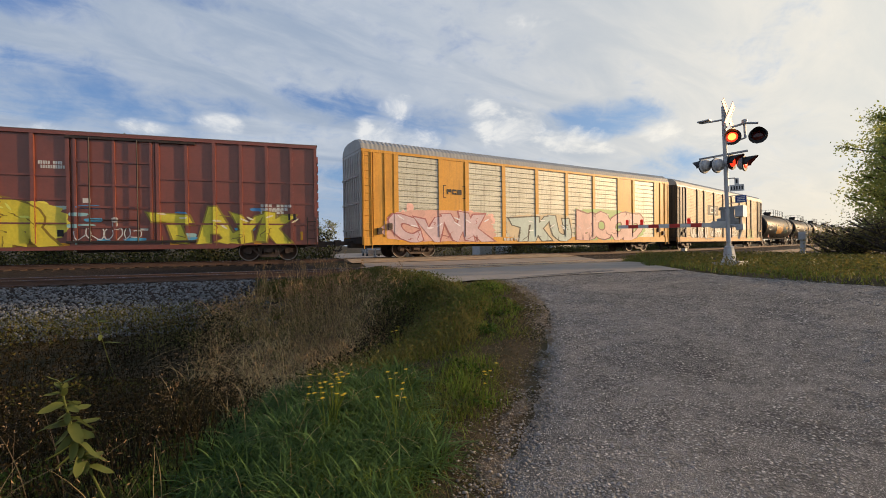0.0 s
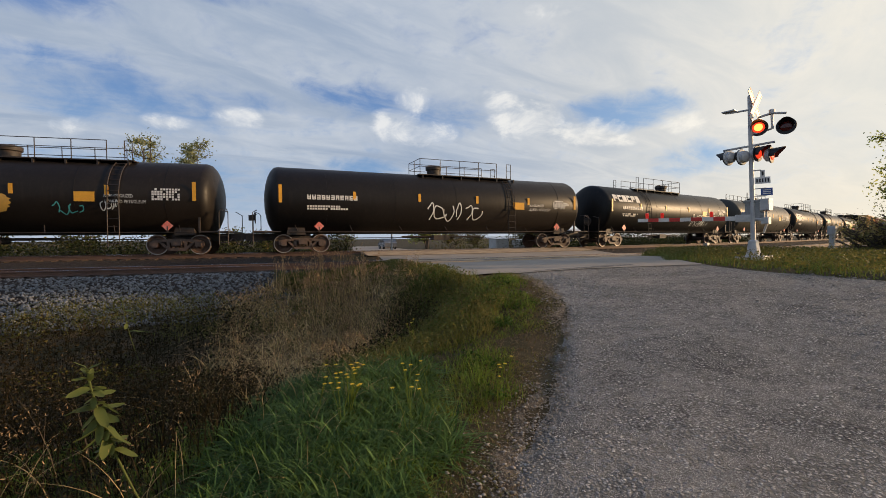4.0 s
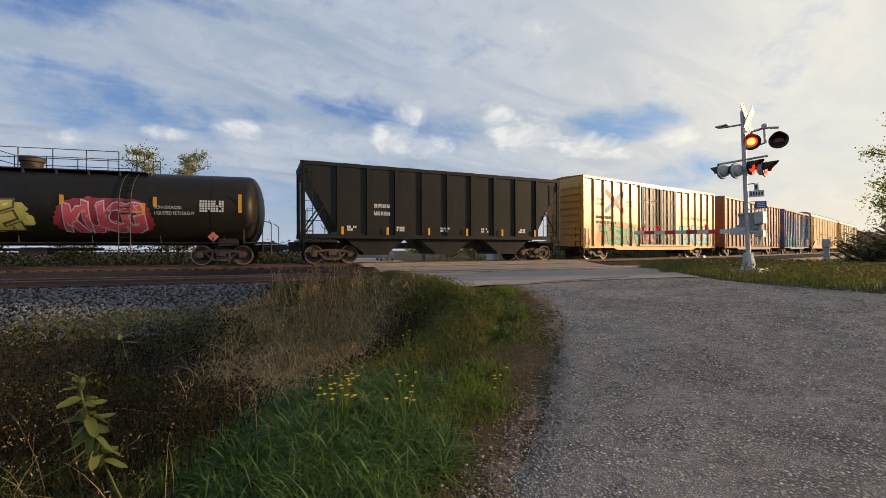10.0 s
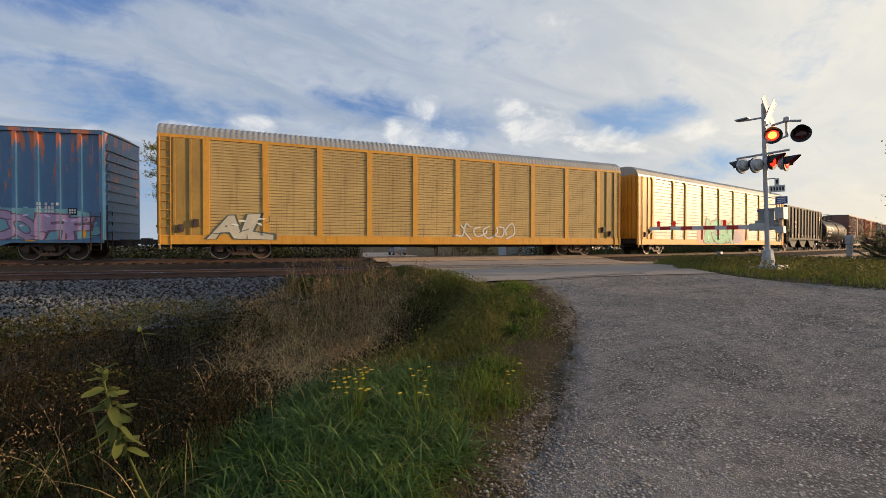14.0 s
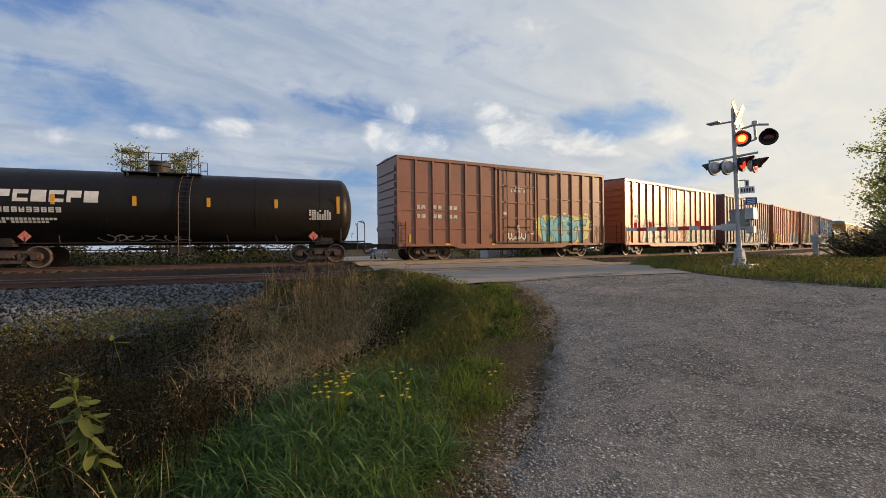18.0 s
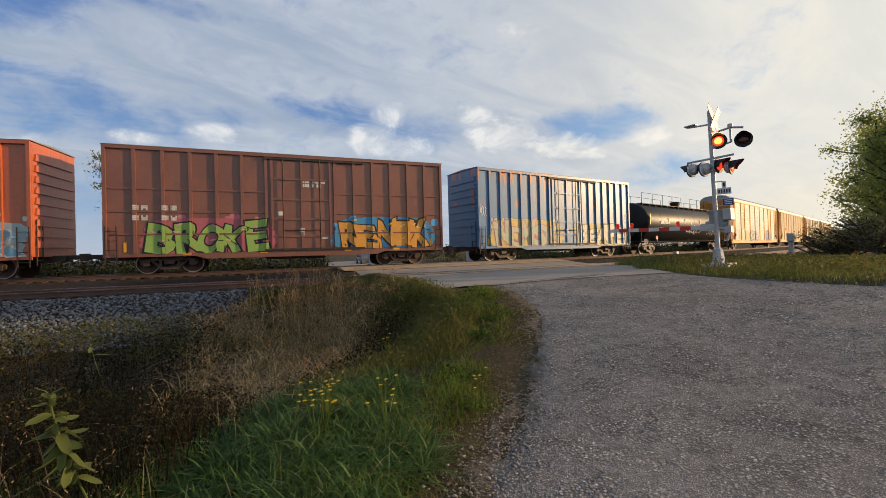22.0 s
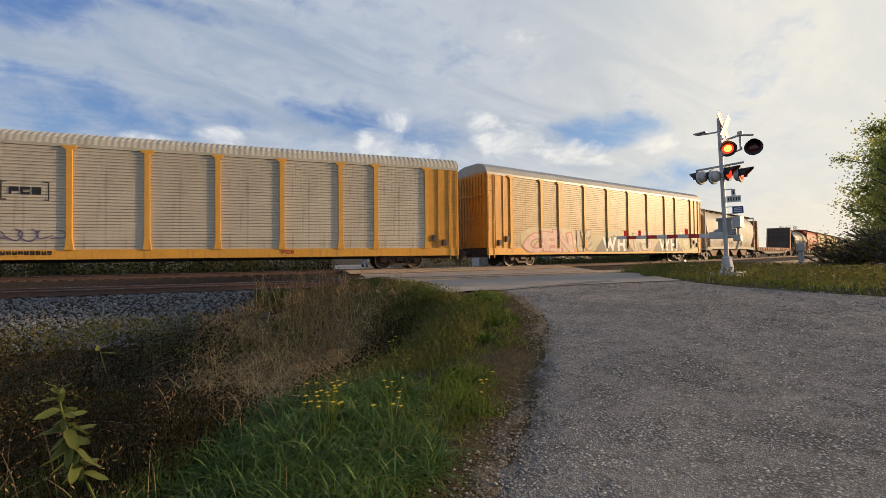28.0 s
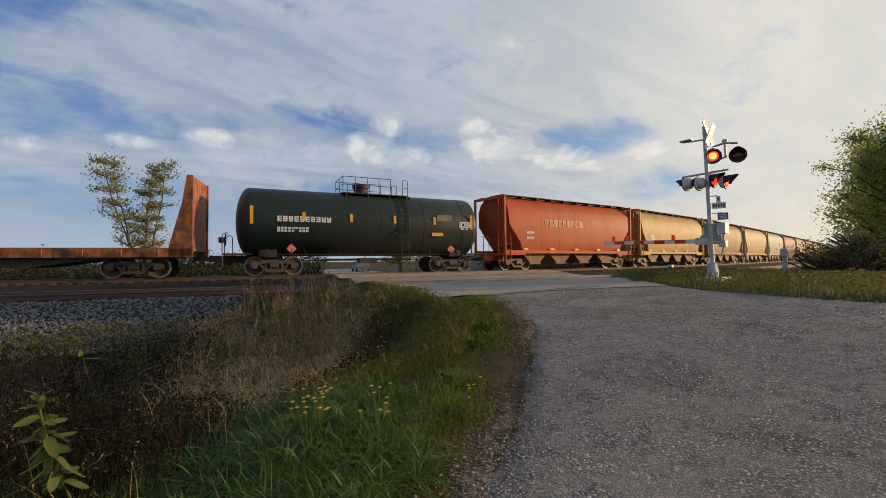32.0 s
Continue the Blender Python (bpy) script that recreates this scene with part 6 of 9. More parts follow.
            graffiti(c, "AVATER", 0.4, 4.2, 1.45, 2.4, (0.02, 0.019, 0.018), W, None, None, TK, 27, fat=0.01)
        elif seed == 17:
            graffiti(c, "SIDE", -3.3, 0.0, 1.5, 2.6, (0.62, 0.52, 0.12), (0.10, 0.08, 0.04), (0.55, 0.5, 0.12), None, TK, 28)
            graffiti(c, "KUCG", 1.8, 4.6, 1.5, 2.7, (0.66, 0.10, 0.13), (0.7, 0.6, 0.6), (0.35, 0.03, 0.05), None, TK, 29)

    c, h = add(11.345, 12.278, hopper, "black ribbed hopper car with hatches and open ends", (0.016, 0.015, 0.013), 31)
    stencil(c, -h + 3.6, 2.85, 0.9, 0.26, 4, 1, seed=31)
    stencil(c, -h + 3.6, 2.45, 0.9, 0.26, 5, 1, seed=32)
    for k in range(5):
        stencil(c, -h + 2.2 + k * 2.6, 1.65, 0.6, 0.28, 6, 2, seed=33 + k)

    c, h = add(12.278, 13.38, boxcar, "yellow boxcar with black double doors and green graffiti", (0.62, 0.3, 0.045), second=(0.52, 0.24, 0.035), dirt=(0.25, 0.10, 0.03), streak=0.3, seed=41, door="double", door_mat=material("door_black", (0.022, 0.022, 0.024), 0.5, 0, (0.07, 0.06, 0.05), 1.5, 0.6, 0.05))
    graffiti(c, "TUERON", -h + 1.9, -2.6, 1.05, 2.35, (0.03, 0.38, 0.20), K, (0.70, 0.24, 0.05), (0.05, 0.5, 0.3), RD, 41)
    graffiti(c, "DALE", 3.4, h - 0.9, 1.1, 2.4, (0.10, 0.50, 0.60), (0.03, 0.15, 0.25), (0.75, 0.28, 0.06), None, RD, 42)
    graffiti(c, "ER", -2.4, -0.6, 1.1, 2.0, (0.45, 0.10, 0.12), K, None, None, RD - 0.03, 43)
    words(c, "next", -h + 1.5, 4.05, 0.75, 0.22, M_BLACKP, RD + 0.03)
    words(c, "load", -h + 1.5, 3.75, 0.75, 0.22, M_BLACKP, RD + 0.03)
    words(c, "any", -h + 4.9, 4.05, 0.65, 0.22, M_BLACKP, RD + 0.03)
    words(c, "road", -h + 4.9, 3.75, 0.75, 0.22, M_BLACKP, RD + 0.03)
    words(c, "Railcar Pooling Experts", 3.6, 3.15, 4.6, 0.26, M_BLACKP, RD + 0.03)
    cross_mark(c, -h + 2.6, 3.4, 1.9, 1.3, RD + 0.03)
    stencil(c, -h + 1.4, 2.75, 1.7, 0.24, 6, 1, RD + 0.03, M_BLACKP, 43)
    stencil(c, -h + 1.4, 2.40, 2.3, 0.24, 6, 1, RD + 0.03, M_BLACKP, 44)
    stencil(c, -1.7, 4.0, 1.1, 0.3, 10, 2, RD - 0.03, seed=45)

    c, h = add(13.38, 14.485, boxcar, "brown boxcar with double doors and white emblem", (0.25, 0.093, 0.05), seed=42, door="double")
    stencil(c, -h + 1.0, 2.75, 0.95, 0.28, 3, 1, seed=46)
    stencil(c, -h + 1.0, 2.30, 2.0, 0.28, 6, 1, seed=47)
    graffiti(c, "KHAN", h - 6.4, h - 3.2, 0.9, 2.5, (0.62, 0.60, 0.52), (0.08, 0.06, 0.05), None, None, RD, 44, fat=0.02)
    cn_mark(c, h - 2.27, 3.85, 1.55, 0.66, M_WHITE, RD + 0.03)
    stencil(c, h - 2.35, 3.50, 1.65, 0.2, 9, 1, RD + 0.03, seed=48)
    stencil(c, -1.9, 3.9, 1.0, 0.5, 9, 3, RD - 0.03, seed=49)
    stencil(c, 0.6, 3.7, 1.0, 0.5, 9, 3, RD - 0.03, seed=50)
    tag(c, -3.9, -3.0, 1.5, 2.0, W, RD, 45, 4)
    tag(c, -h + 0.2, -h + 0.9, 4.0, 4.8, W, RD, 46, 4)

    c, h = add(14.485, 15.42, boxcar, "blue boxcar faded to orange rust with turquoise graffiti", (0.0414, 0.145, 0.304), second=(0.0345, 0.0966, 0.193), dirt=(0.30, 0.11, 0.05), streak=0.25, seed=43, ribs=7, bands=(3.0, 5.3, (0.52, 0.14, 0.04)))
    graffiti(c, "DANCR", -h + 0.9, -1.0, 0.85, 2.3, (0.08, 0.55, 0.58), (0.03, 0.10, 0.16), (0.46, 0.36, 0.55), (0.7, 0.85, 0.75), RD, 47)
    graffiti(c, "MCOFF", 2.2, h - 0.6, 0.90, 1.95, (0.50, 0.34, 0.52), (0.22, 0.10, 0.16), (0.20, 0.42, 0.50), None, RD, 48)
    for k, x in enumerate((-h + 1.1, -h + 2.2)):
        plate(c, x, 2.55, 0.75, 0.3, M_BLACKP, RD + 0.03)
        stencil(c, x + 0.04, 2.58, 0.66, 0.24, 2, 1, RD + 0.02, seed=51 + k)
        stencil(c, x + 0.04, 2.15, 0.66, 0.24, 3, 1, RD + 0.02, seed=53 + k)

    c, h = add(15.42, 16.94, autorack, "golden tan auto rack with grey roof", YEL, TAN, (0.42, 0.26, 0.06), 4, "thin", ())
    graffiti(c, "AL", -h + 2.2, -h + 5.0, 0.95, 2.0, (0.62, 0.58, 0.45), (0.10, 0.12, 0.10), None, None, RD, 49)
    tag(c, 1.0, 5.0, 1.0, 1.9, W, RD, 50, 6, 0.04)
    c, h = add(16.94, 18.54, autorack, "silver and yellow auto rack with green and red graffiti", YEL, SILVER, YEL, 5, "wide", (), pitch_z=0.24)
    bay = (2 * h - 3.8) / 8.3
    g0, g1 = -h + 1.9 + 2.85 * bay, -h + 1.9 + 4.75 * bay
    r, sh, sp = random.Random(57), Shape(), Shape()
    blob(sh, g1 - 0.8, g1 + 2.3, 0.74, 2.2, RD + 0.0075, r, 7)
    blob(sh, g0 - 1.5, g0 + 0.6, 0.74, 2.2, RD + 0.0072, r, 6)
    for k in range(9):
        q = r.uniform(0.07, 0.2)
        bx, bz = g1 + 1.3 + 0.22 * k + r.uniform(-0.2, 0.2), 2.3 - 0.13 * k + r.uniform(-0.2, 0.2)
        blob(sh, bx - q, bx + q, bz - q, bz + q, RD + 0.007 - 0.0002 * k, r, 4, 14)
    paint_on("graffiti_cloud", sh, paint((0.85, 0.24, 0.22)), c, RD)["kind"] = "stuff"
    sh = Shape()
    blob(sh, g0 + 0.1, g1 + 1.5, 0.76, 2.1, RD + 0.004, r, 9)
    paint_on("graffiti_shade", sh, paint((0.24, 0.15, 0.27)), c, RD)
    graffiti(c, "KCBR", g0, g1, 0.78, 2.5, (0.03, 0.42, 0.25), K, (0.85, 0.24, 0.22), (0.25, 0.62, 0.48), RD, 51, fat=0.075)
    for k in range(16):
        q, bx, bz = r.uniform(0.05, 0.13), r.uniform(g0 + 0.2, g1 + 0.4), r.uniform(0.85, 2.3)
        blob(sp, bx - q, bx + q, bz - q, bz + q, RD - 0.016 - 0.0002 * k, r, 3, 14)
    paint_on("graffiti_bubbles", sp, paint((0.30, 0.62, 0.50)), c, RD)["kind"] = "stuff"
    stencil(c, -h + 9.6, 0.85, 2.4, 0.22, 9, 1, RD + 0.02, M_BLACKP, 55)
    blocks(c, 8.6, 0.85, 0.9, 0.2, 3, paint((0.45, 0.06, 0.03)), RD + 0.02)

    c, h = add(18.54, 19.51, hopper, "black ribbed hopper car with yellow reflectors", (0.012, 0.012, 0.012), 32, ribs=10)
    stencil(c, -h + 3.0, 3.10, 1.05, 0.36, 3, 1, seed=61)
    stencil(c, -h + 3.0, 2.60, 1.0, 0.36, 4, 1, seed=62)
    plate(c, h - 1.4, 3.9, 0.6, 0.5, M_YELLOW, RD + 0.02)
    for k in range(6):
        stencil(c, -h + 2.2 + k * 2.1, 1.62, 0.55, 0.28, 6, 3, seed=63 + k)

    c, h = add(19.51, 20.478, tank_car, "dusty black tank car with a white block emblem", (0.014, 0.011, 0.009), 18, ladder_x=0.4, man_x=-1.0, radius=1.71, zc=2.64)
    blocks(c, -h + 1.6, 2.75, 3.6, 0.5, 6, M_WHITE, TK - 0.02)
    stencil(c, -h + 1.7, 2.25, 2.2, 0.28, 9, 1, TK - 0.02, seed=70)
    stencil(c, -h + 1.7, 1.85, 2.0, 0.24, 14, 2, TK - 0.02, seed=71)
    stencil(c, h - 2.2, 2.1, 1.3, 0.5, 11, 5, TK - 0.02, seed=72)
    tag(c, -3.0, 0.5, 1.1, 1.4, W, TK + 0.15, 53, 7)

    c, h = add(20.478, 21.434, boxcar, "red-brown boxcar with yellow and turquoise graffiti", (0.25, 0.088, 0.046), seed=44, cross=True, ribs=6)
    graffiti(c, "MCBT", 2.1, 6.0, 1.0, 2.5, (0.15, 0.48, 0.52), (0.03, 0.15, 0.20), (0.62, 0.56, 0.14), (0.55, 0.72, 0.5), RD, 54)
    for k, x in enumerate((-h + 1.1, -h + 2.1, -h + 3.1)):
        stencil(c, x, 2.75, 0.62, 0.28, 2, 1, RD + 0.03, seed=73 + k)
        stencil(c, x, 2.25, 0.62, 0.28, 2, 1, RD + 0.03, seed=76 + k)
    stencil(c, -0.3, 4.0, 1.2, 0.4, 11, 2, RD - 0.02, seed=79)
    tag(c, -0.5, 0.8, 1.1, 1.7, W, RD, 55, 5, 0.04)

    c, h = add(21.434, 22.378, boxcar, "orange-brown boxcar with pale green bubble graffiti", (0.469, 0.131, 0.0414), second=(0.373, 0.0994, 0.0345), seed=45, ribs=6)
    graffiti(c, "APEL", -h + 2.6, -1.4, 0.9, 2.25, (0.58, 0.58, 0.46), (0.07, 0.10, 0.08), (0.42, 0.27, 0.20), None, RD, 56)
    graffiti(c, "CURO", 2.2, h - 0.5, 0.95, 2.2, (0.16, 0.24, 0.17), (0.52, 0.56, 0.44), (0.45, 0.25, 0.20), None, RD, 57)
    stencil(c, -h + 1.2, 2.75, 0.9, 0.26, 3, 1, RD + 0.03, seed=80)
    stencil(c, -h + 1.2, 2.4, 0.8, 0.26, 3, 1, RD + 0.03, seed=81)
    stencil(c, -h + 2.8, 2.4, 0.8, 0.26, 3, 1, RD + 0.03, seed=82)
    tag(c, 0.3, 1.6, 1.1, 1.8, W, RD - 0.03, 58, 4)

    c, h = add(22.378, 23.329, boxcar, "dark navy boxcar with big white and black graffiti", (0.0414, 0.0469, 0.0718), second=(0.069, 0.0662, 0.0759), seed=46, ribs=7)
    graffiti(c, "UENK", -h + 1.6, -0.2, 0.85, 2.3, K, (0.70, 0.66, 0.55), (0.58, 0.52, 0.42), None, RD, 59, fat=0.06)
    graffiti(c, "SGAGS", 0.1, h - 0.3, 0.85, 2.2, (0.62, 0.60, 0.55), K, (0.58, 0.42, 0.32), None, RD, 60)
    for k, x in enumerate((-h + 1.1, -h + 2.0)):
        stencil(c, x, 3.0, 0.65, 0.28, 2, 1, RD + 0.03, seed=83 + k)
    for k, x in enumerate((-h + 1.1, -h + 2.0, -h + 3.0)):
        stencil(c, x, 2.55, 0.65, 0.28, 2, 1, RD + 0.03, seed=85 + k)
    stencil(c, 0.5, 4.2, 0.9, 0.3, 9, 2, RD - 0.03, seed=88)

    c, h = add(23.329, 24.27, boxcar, "bright red-brown boxcar with faded white lettering", (0.497, 0.117, 0.0359), second=(0.4, 0.0938, 0.0304), seed=47, ribs=6, door="slide")
    graffiti(c, "ENOUGS", -h + 1.5, -1.6, 0.95, 2.0, (0.62, 0.46, 0.08), (0.10, 0.06, 0.03), None, None, RD, 61)
    graffiti(c, "SUCR", 2.4, h - 0.5, 0.9, 2.05, (0.18, 0.42, 0.55), (0.62, 0.66, 0.66), (0.40, 0.52, 0.55), None, RD, 62)
    cn_mark(c, 3.2, 2.2, 3.4, 1.25, material("faded_white", (0.46, 0.36, 0.31), 0.6), RD + 0.03)
    stencil(c, -h + 1.2, 3.25, 2.6, 0.3, 8, 1, RD + 0.03, material("faded_white", (0.46, 0.36, 0.31), 0.6), 89)
    stencil(c, -h + 1.2, 2.85, 2.6, 0.3, 8, 1, RD + 0.03, material("faded_white", (0.46, 0.36, 0.31), 0.6), 90)
    stencil(c, -h + 1.2, 2.4, 2.6, 0.26, 8, 1, RD + 0.03, seed=91)

    c, h = add(24.27, 25.235, boxcar, "dark red-brown boxcar with green and yellow graffiti", (0.235, 0.084, 0.046), seed=48, cross=True, ribs=6)
    graffiti(c, "BROKE", -h + 1.7, -1.4, 0.9, 2.2, (0.30, 0.48, 0.10), K, (0.45, 0.12, 0.14), (0.7, 0.35, 0.3), RD, 63)
    graffiti(c, "RENIK", 2.1, h - 0.9, 0.95, 2.3, (0.72, 0.34, 0.05), K, (0.06, 0.30, 0.55), (0.8, 0.6, 0.2), RD, 64)
    for k, x in enumerate((-h + 1.0, -h + 2.1)):
        stencil(c, x, 2.75, 0.65, 0.28, 2, 1, RD + 0.03, seed=92 + k)
        stencil(c, x, 2.3, 0.65, 0.28, 2, 1, RD + 0.03, seed=94 + k)
    stencil(c, 0.3, 4.0, 1.1, 0.4, 10, 2, RD - 0.03, seed=96)

    c, h = add(25.235, 26.154, boxcar, "faded blue boxcar with yellow and pastel graffiti", (0.0621, 0.2, 0.386), second=(0.0552, 0.152, 0.276), dirt=(0.32, 0.11, 0.05), streak=0.25, seed=49, ribs=7, bands=(3.6, 5.6, (0.46, 0.15, 0.06)))
    graffiti(c, "NOMSG", -h + 1.2, -0.6, 0.85, 2.3, (0.45, 0.50, 0.36), (0.52, 0.22, 0.26), (0.60, 0.46, 0.12), (0.65, 0.4, 0.4), RD, 65)
    graffiti(c, "BEAFE", 1.4, h - 0.8, 0.85, 2.1, (0.72, 0.68, 0.50), (0.12, 0.12, 0.10), (0.55, 0.42, 0.12), None, RD, 66)
    for k, x in enumerate((-h + 0.9, -h + 1.8)):
        stencil(c, x, 2.35, 0.6, 0.26, 2, 1, RD + 0.03, seed=97 + k)
        stencil(c, x, 1.95, 0.6, 0.26, 3, 1, RD + 0.03, seed=99 + k)
    tag(c, -h + 0.1, -h + 0.7, 2.6, 3.4, W, RD, 67, 4)
    tag(c, h - 0.8, h - 0.1, 2.6, 3.3, W, RD, 68, 4)

    c, h = add(26.154, 27.3, tank_car, "long glossy black tank car with full-length top railing", (0.012, 0.012, 0.013), 19, long_rail=True, ladder_x=h * 0.0 + 7.6)
    stencil(c, -h + 2.6, 2.45, 1.9, 0.3, 8, 1, TK, seed=101)
    stencil(c, -h + 2.6, 2.0, 1.8, 0.24, 14, 2, TK, seed=102)
    tag(c, -1.3, 2.2, 1.7, 2.6, W, TK, 69, 6, 0.04)
    tag(c, 4.0, 6.6, 1.6, 2.2, W, TK, 70, 6, 0.025)
    plate(c, 3.4, 2.45, 0.7, 0.4, M_YELLOW, TK)
    stencil(c, h - 1.8, 2.4, 1.1, 0.5, 10, 5, TK, seed=103)

    c, h = add(27.3, 28.80, autorack, "orange-yellow auto rack with silver panels and a white emblem", (0.8, 0.373, 0.0414), SILVER, (0.64, 0.27, 0.03), 6, "thin", (1, 7), pitch_z=0.24)
    cn_mark(c, -h + 4.8, 4.05, 1.6, 0.6, M_WHITE, RD)
    stencil(c, -h + 4.8, 3.75, 1.6, 0.18, 9, 1, RD, seed=104)
    graffiti(c, "AENA", -h + 3.6, -h + 8.5, 0.9, 2.1, (0.66, 0.46, 0.08), (0.30, 0.50, 0.52), (0.35, 0.52, 0.50), None, RD, 71)
    graffiti(c, "CSCKS", -h + 8.7, -h + 13.6, 0.95, 2.15, (0.50, 0.46, 0.40), K, None, None, RD, 72, fat=0.0)
    graffiti(c, "BDB", 5.1, 8.2, 1.0, 2.2, (0.04, 0.16, 0.45), K, (0.60, 0.26, 0.06), None, RD, 73)
    stencil(c, -h + 10.0, 0.84, 2.6, 0.2, 9, 1, RD + 0.02, seed=105)
    c, h = add(28.80, 30.35, autorack, "golden auto rack with tan panels and yellow posts", YEL, TAN, (0.60, 0.28, 0.04), 7, "thin", (2,))
    tag(c, 2.0, 6.0, 1.1, 2.0, W, RD, 74, 6)
    c, h = add(30.35, 31.91, autorack, "pale silver auto rack with wide yellow posts", YEL, BEIGE, (0.64, 0.30, 0.03), 8, "wide", (), roof_tone=(0.55, 0.49, 0.36))
    csx_mark(c, -h + 7.1, 3.2, 1.55)
    stencil(c, -h + 6.9, 0.86, 1.9, 0.2, 10, 1, RD + 0.02, M_BLACKP, 106)
    tag(c, -h + 6.8, -h + 9.2, 1.5, 2.0, (0.10, 0.07, 0.20), RD, 75, 5)
    tag(c, -h + 2.0, -h + 5.4, 1.0, 2.1, (0.20, 0.09, 0.07), RD, 76, 6, 0.07)
    blocks(c, 4.2, 0.87, 0.6, 0.18, 3, paint((0.45, 0.06, 0.03)), RD + 0.02)
    c, h = add(31.91, 33.408, autorack, "brown auto rack with yellow posts and black-white graffiti", YEL, BARK, (0.62, 0.28, 0.03), 9, "wide", ())
    graffiti(c, "GEN", -h + 3.2, -h + 7.6, 0.85, 2.2, (0.60, 0.38, 0.32), (0.50, 0.16, 0.14), (0.52, 0.42, 0.24), (0.6, 0.58, 0.4), RD, 77)
    for x in (-0.5, 7.2):
        s = Shape()
        blob(s, x - 3.2, x - 0.9, 0.84, 2.0, RD + 0.012, random.Random(5), 1, 40)
        blob(s, x - 1.8, x + 1.8, 0.84, 2.45, RD + 0.0115, random.Random(6), 1, 40)
        blob(s, x + 0.9, x + 3.2, 0.84, 2.1, RD + 0.011, random.Random(7), 1, 40)
        paint_on("graffiti_cloud", s, paint((0.36, 0.33, 0.17)), c, RD)
        s = Shape()
        s.add([(x - 2.5, RD + 0.005, 0.84), (x + 2.5, RD + 0.005, 0.84), (x + 1.5, RD + 0.005, 1.75), (x, RD + 0.005, 2.1), (x - 1.5, RD + 0.005, 1.75)], [(0, 1, 2, 3, 4)])
        paint_on("graffiti_cloud", s, paint(K), c, RD)
        words(c, "WH", x - 1.5, 0.95, 3.0, 1.0, paint(W), RD, 0.04, "graffiti_lettering")
    graffiti(c, "LYE", -h + 8.2, -3.4, 0.9, 2.3, (0.45, 0.40, 0.28), (0.20, 0.14, 0.09), None, (0.6, 0.4, 0.34), RD, 79)
    graffiti(c, "MO", 2.2, 4.4, 0.9, 2.2, (0.50, 0.48, 0.36), (0.16, 0.12, 0.08), (0.5, 0.3, 0.26), None, RD, 83)
    graffiti(c, "CO", h - 3.4, h - 1.2, 0.95, 2.1, (0.30, 0.40, 0.12), (0.58, 0.36, 0.30), (0.5, 0.42, 0.3), None, RD, 78)

    c, h = add(33.408, 34.393, round_hopper, "pale grey covered hopper with black tags and rusty bays", (0.50, 0.46, 0.37), 51)
    stencil(c, -h + 2.2, 2.65, 1.1, 0.24, 5, 1, RD, material("faded_black", (0.10, 0.09, 0.08), 0.6), 110)
    stencil(c, -h + 2.2, 2.25, 1.3, 0.22, 6, 1, RD, material("faded_black", (0.10, 0.09, 0.08), 0.6), 111)
    tag(c, -h + 4.6, -h + 6.0, 1.4, 2.0, K, RD, 79, 4, 0.03)
    tag(c, -h + 6.2, -h + 8.4, 1.4, 1.9, K, RD, 80, 6, 0.03)
    tag(c, 1.2, 2.2, 1.5, 1.9, (0.15, 0.4, 0.6), RD, 81, 4, 0.03)
    tag(c, 4.4, 5.6, 1.5, 1.9, K, RD, 82, 4, 0.025)
    plate(c, 2.8, 1.5, 0.42, 0.75, material("rust_patch", RUST, 0.8), RD + 0.01)

    c, h = add(34.393, 35.655, bulkhead_flat, "empty rusty orange flat car with tapered bulkheads", (0.42, 0.13, 0.03), 61)
    stencil(c, -1.0, 1.0, 2.8, 0.2, 9, 1, RD + 0.03, seed=112)

    c, h = add(35.655, 36.48, tank_car, "dark green short tank car with white marks", (0.024, 0.034, 0.028), 20, ladder_x=1.7, man_x=-0.3, radius=1.73, zc=2.68)
    stencil(c, -h + 1.8, 2.55, 2.6, 0.34, 10, 1, TK - 0.04, seed=113)
    stencil(c, -h + 1.8, 2.1, 2.0, 0.26, 12, 2, TK - 0.04, seed=114)
    plate(c, h - 3.3, 2.05, 0.7, 0.28, M_YELLOW, TK - 0.04)
    plate(c, h - 3.0, 2.75, 0.95, 0.5, material("panel_ochre", (0.22, 0.17, 0.09), 0.5), TK - 0.04)
    stencil(c, h - 1.6, 2.4, 0.9, 0.5, 9, 4, TK - 0.04, seed=115)

    c, h = add(36.48, 37.28, round_hopper, "red-orange covered hopper with faded white lettering", (0.46, 0.085, 0.025), 52, top=4.75)
    stencil(c, -h + 1.9, 2.3, 0.7, 0.22, 4, 1, RD, seed=116)
    stencil(c, -h + 1.9, 1.95, 0.7, 0.22, 4, 1, RD, seed=117)
    blocks(c, -h + 3.6, 2.9, 3.9, 0.45, 9, material("faded_pink", (0.50, 0.20, 0.12), 0.6), RD)
    tones = [(0.46, 0.30, 0.10), (0.34, 0.22, 0.10), (0.44, 0.33, 0.17), (0.42, 0.37, 0.27), (0.30, 0.13, 0.06), (0.36, 0.27, 0.14), (0.30, 0.12, 0.06), (0.42, 0.31, 0.14), (0.38, 0.30, 0.18), (0.33, 0.2, 0.1), (0.4, 0.3, 0.15), (0.36, 0.25, 0.12)]
    for k, col in enumerate(tones):
        u = 37.28 + 0.81 * k
        c, h = add(u, u + 0.81, round_hopper, "weathered ochre covered hopper", col, 53 + k, top=4.75)
        stencil(c, -h + 1.9, 2.2, 0.8, 0.5, 5, 2, RD, seed=120 + k)


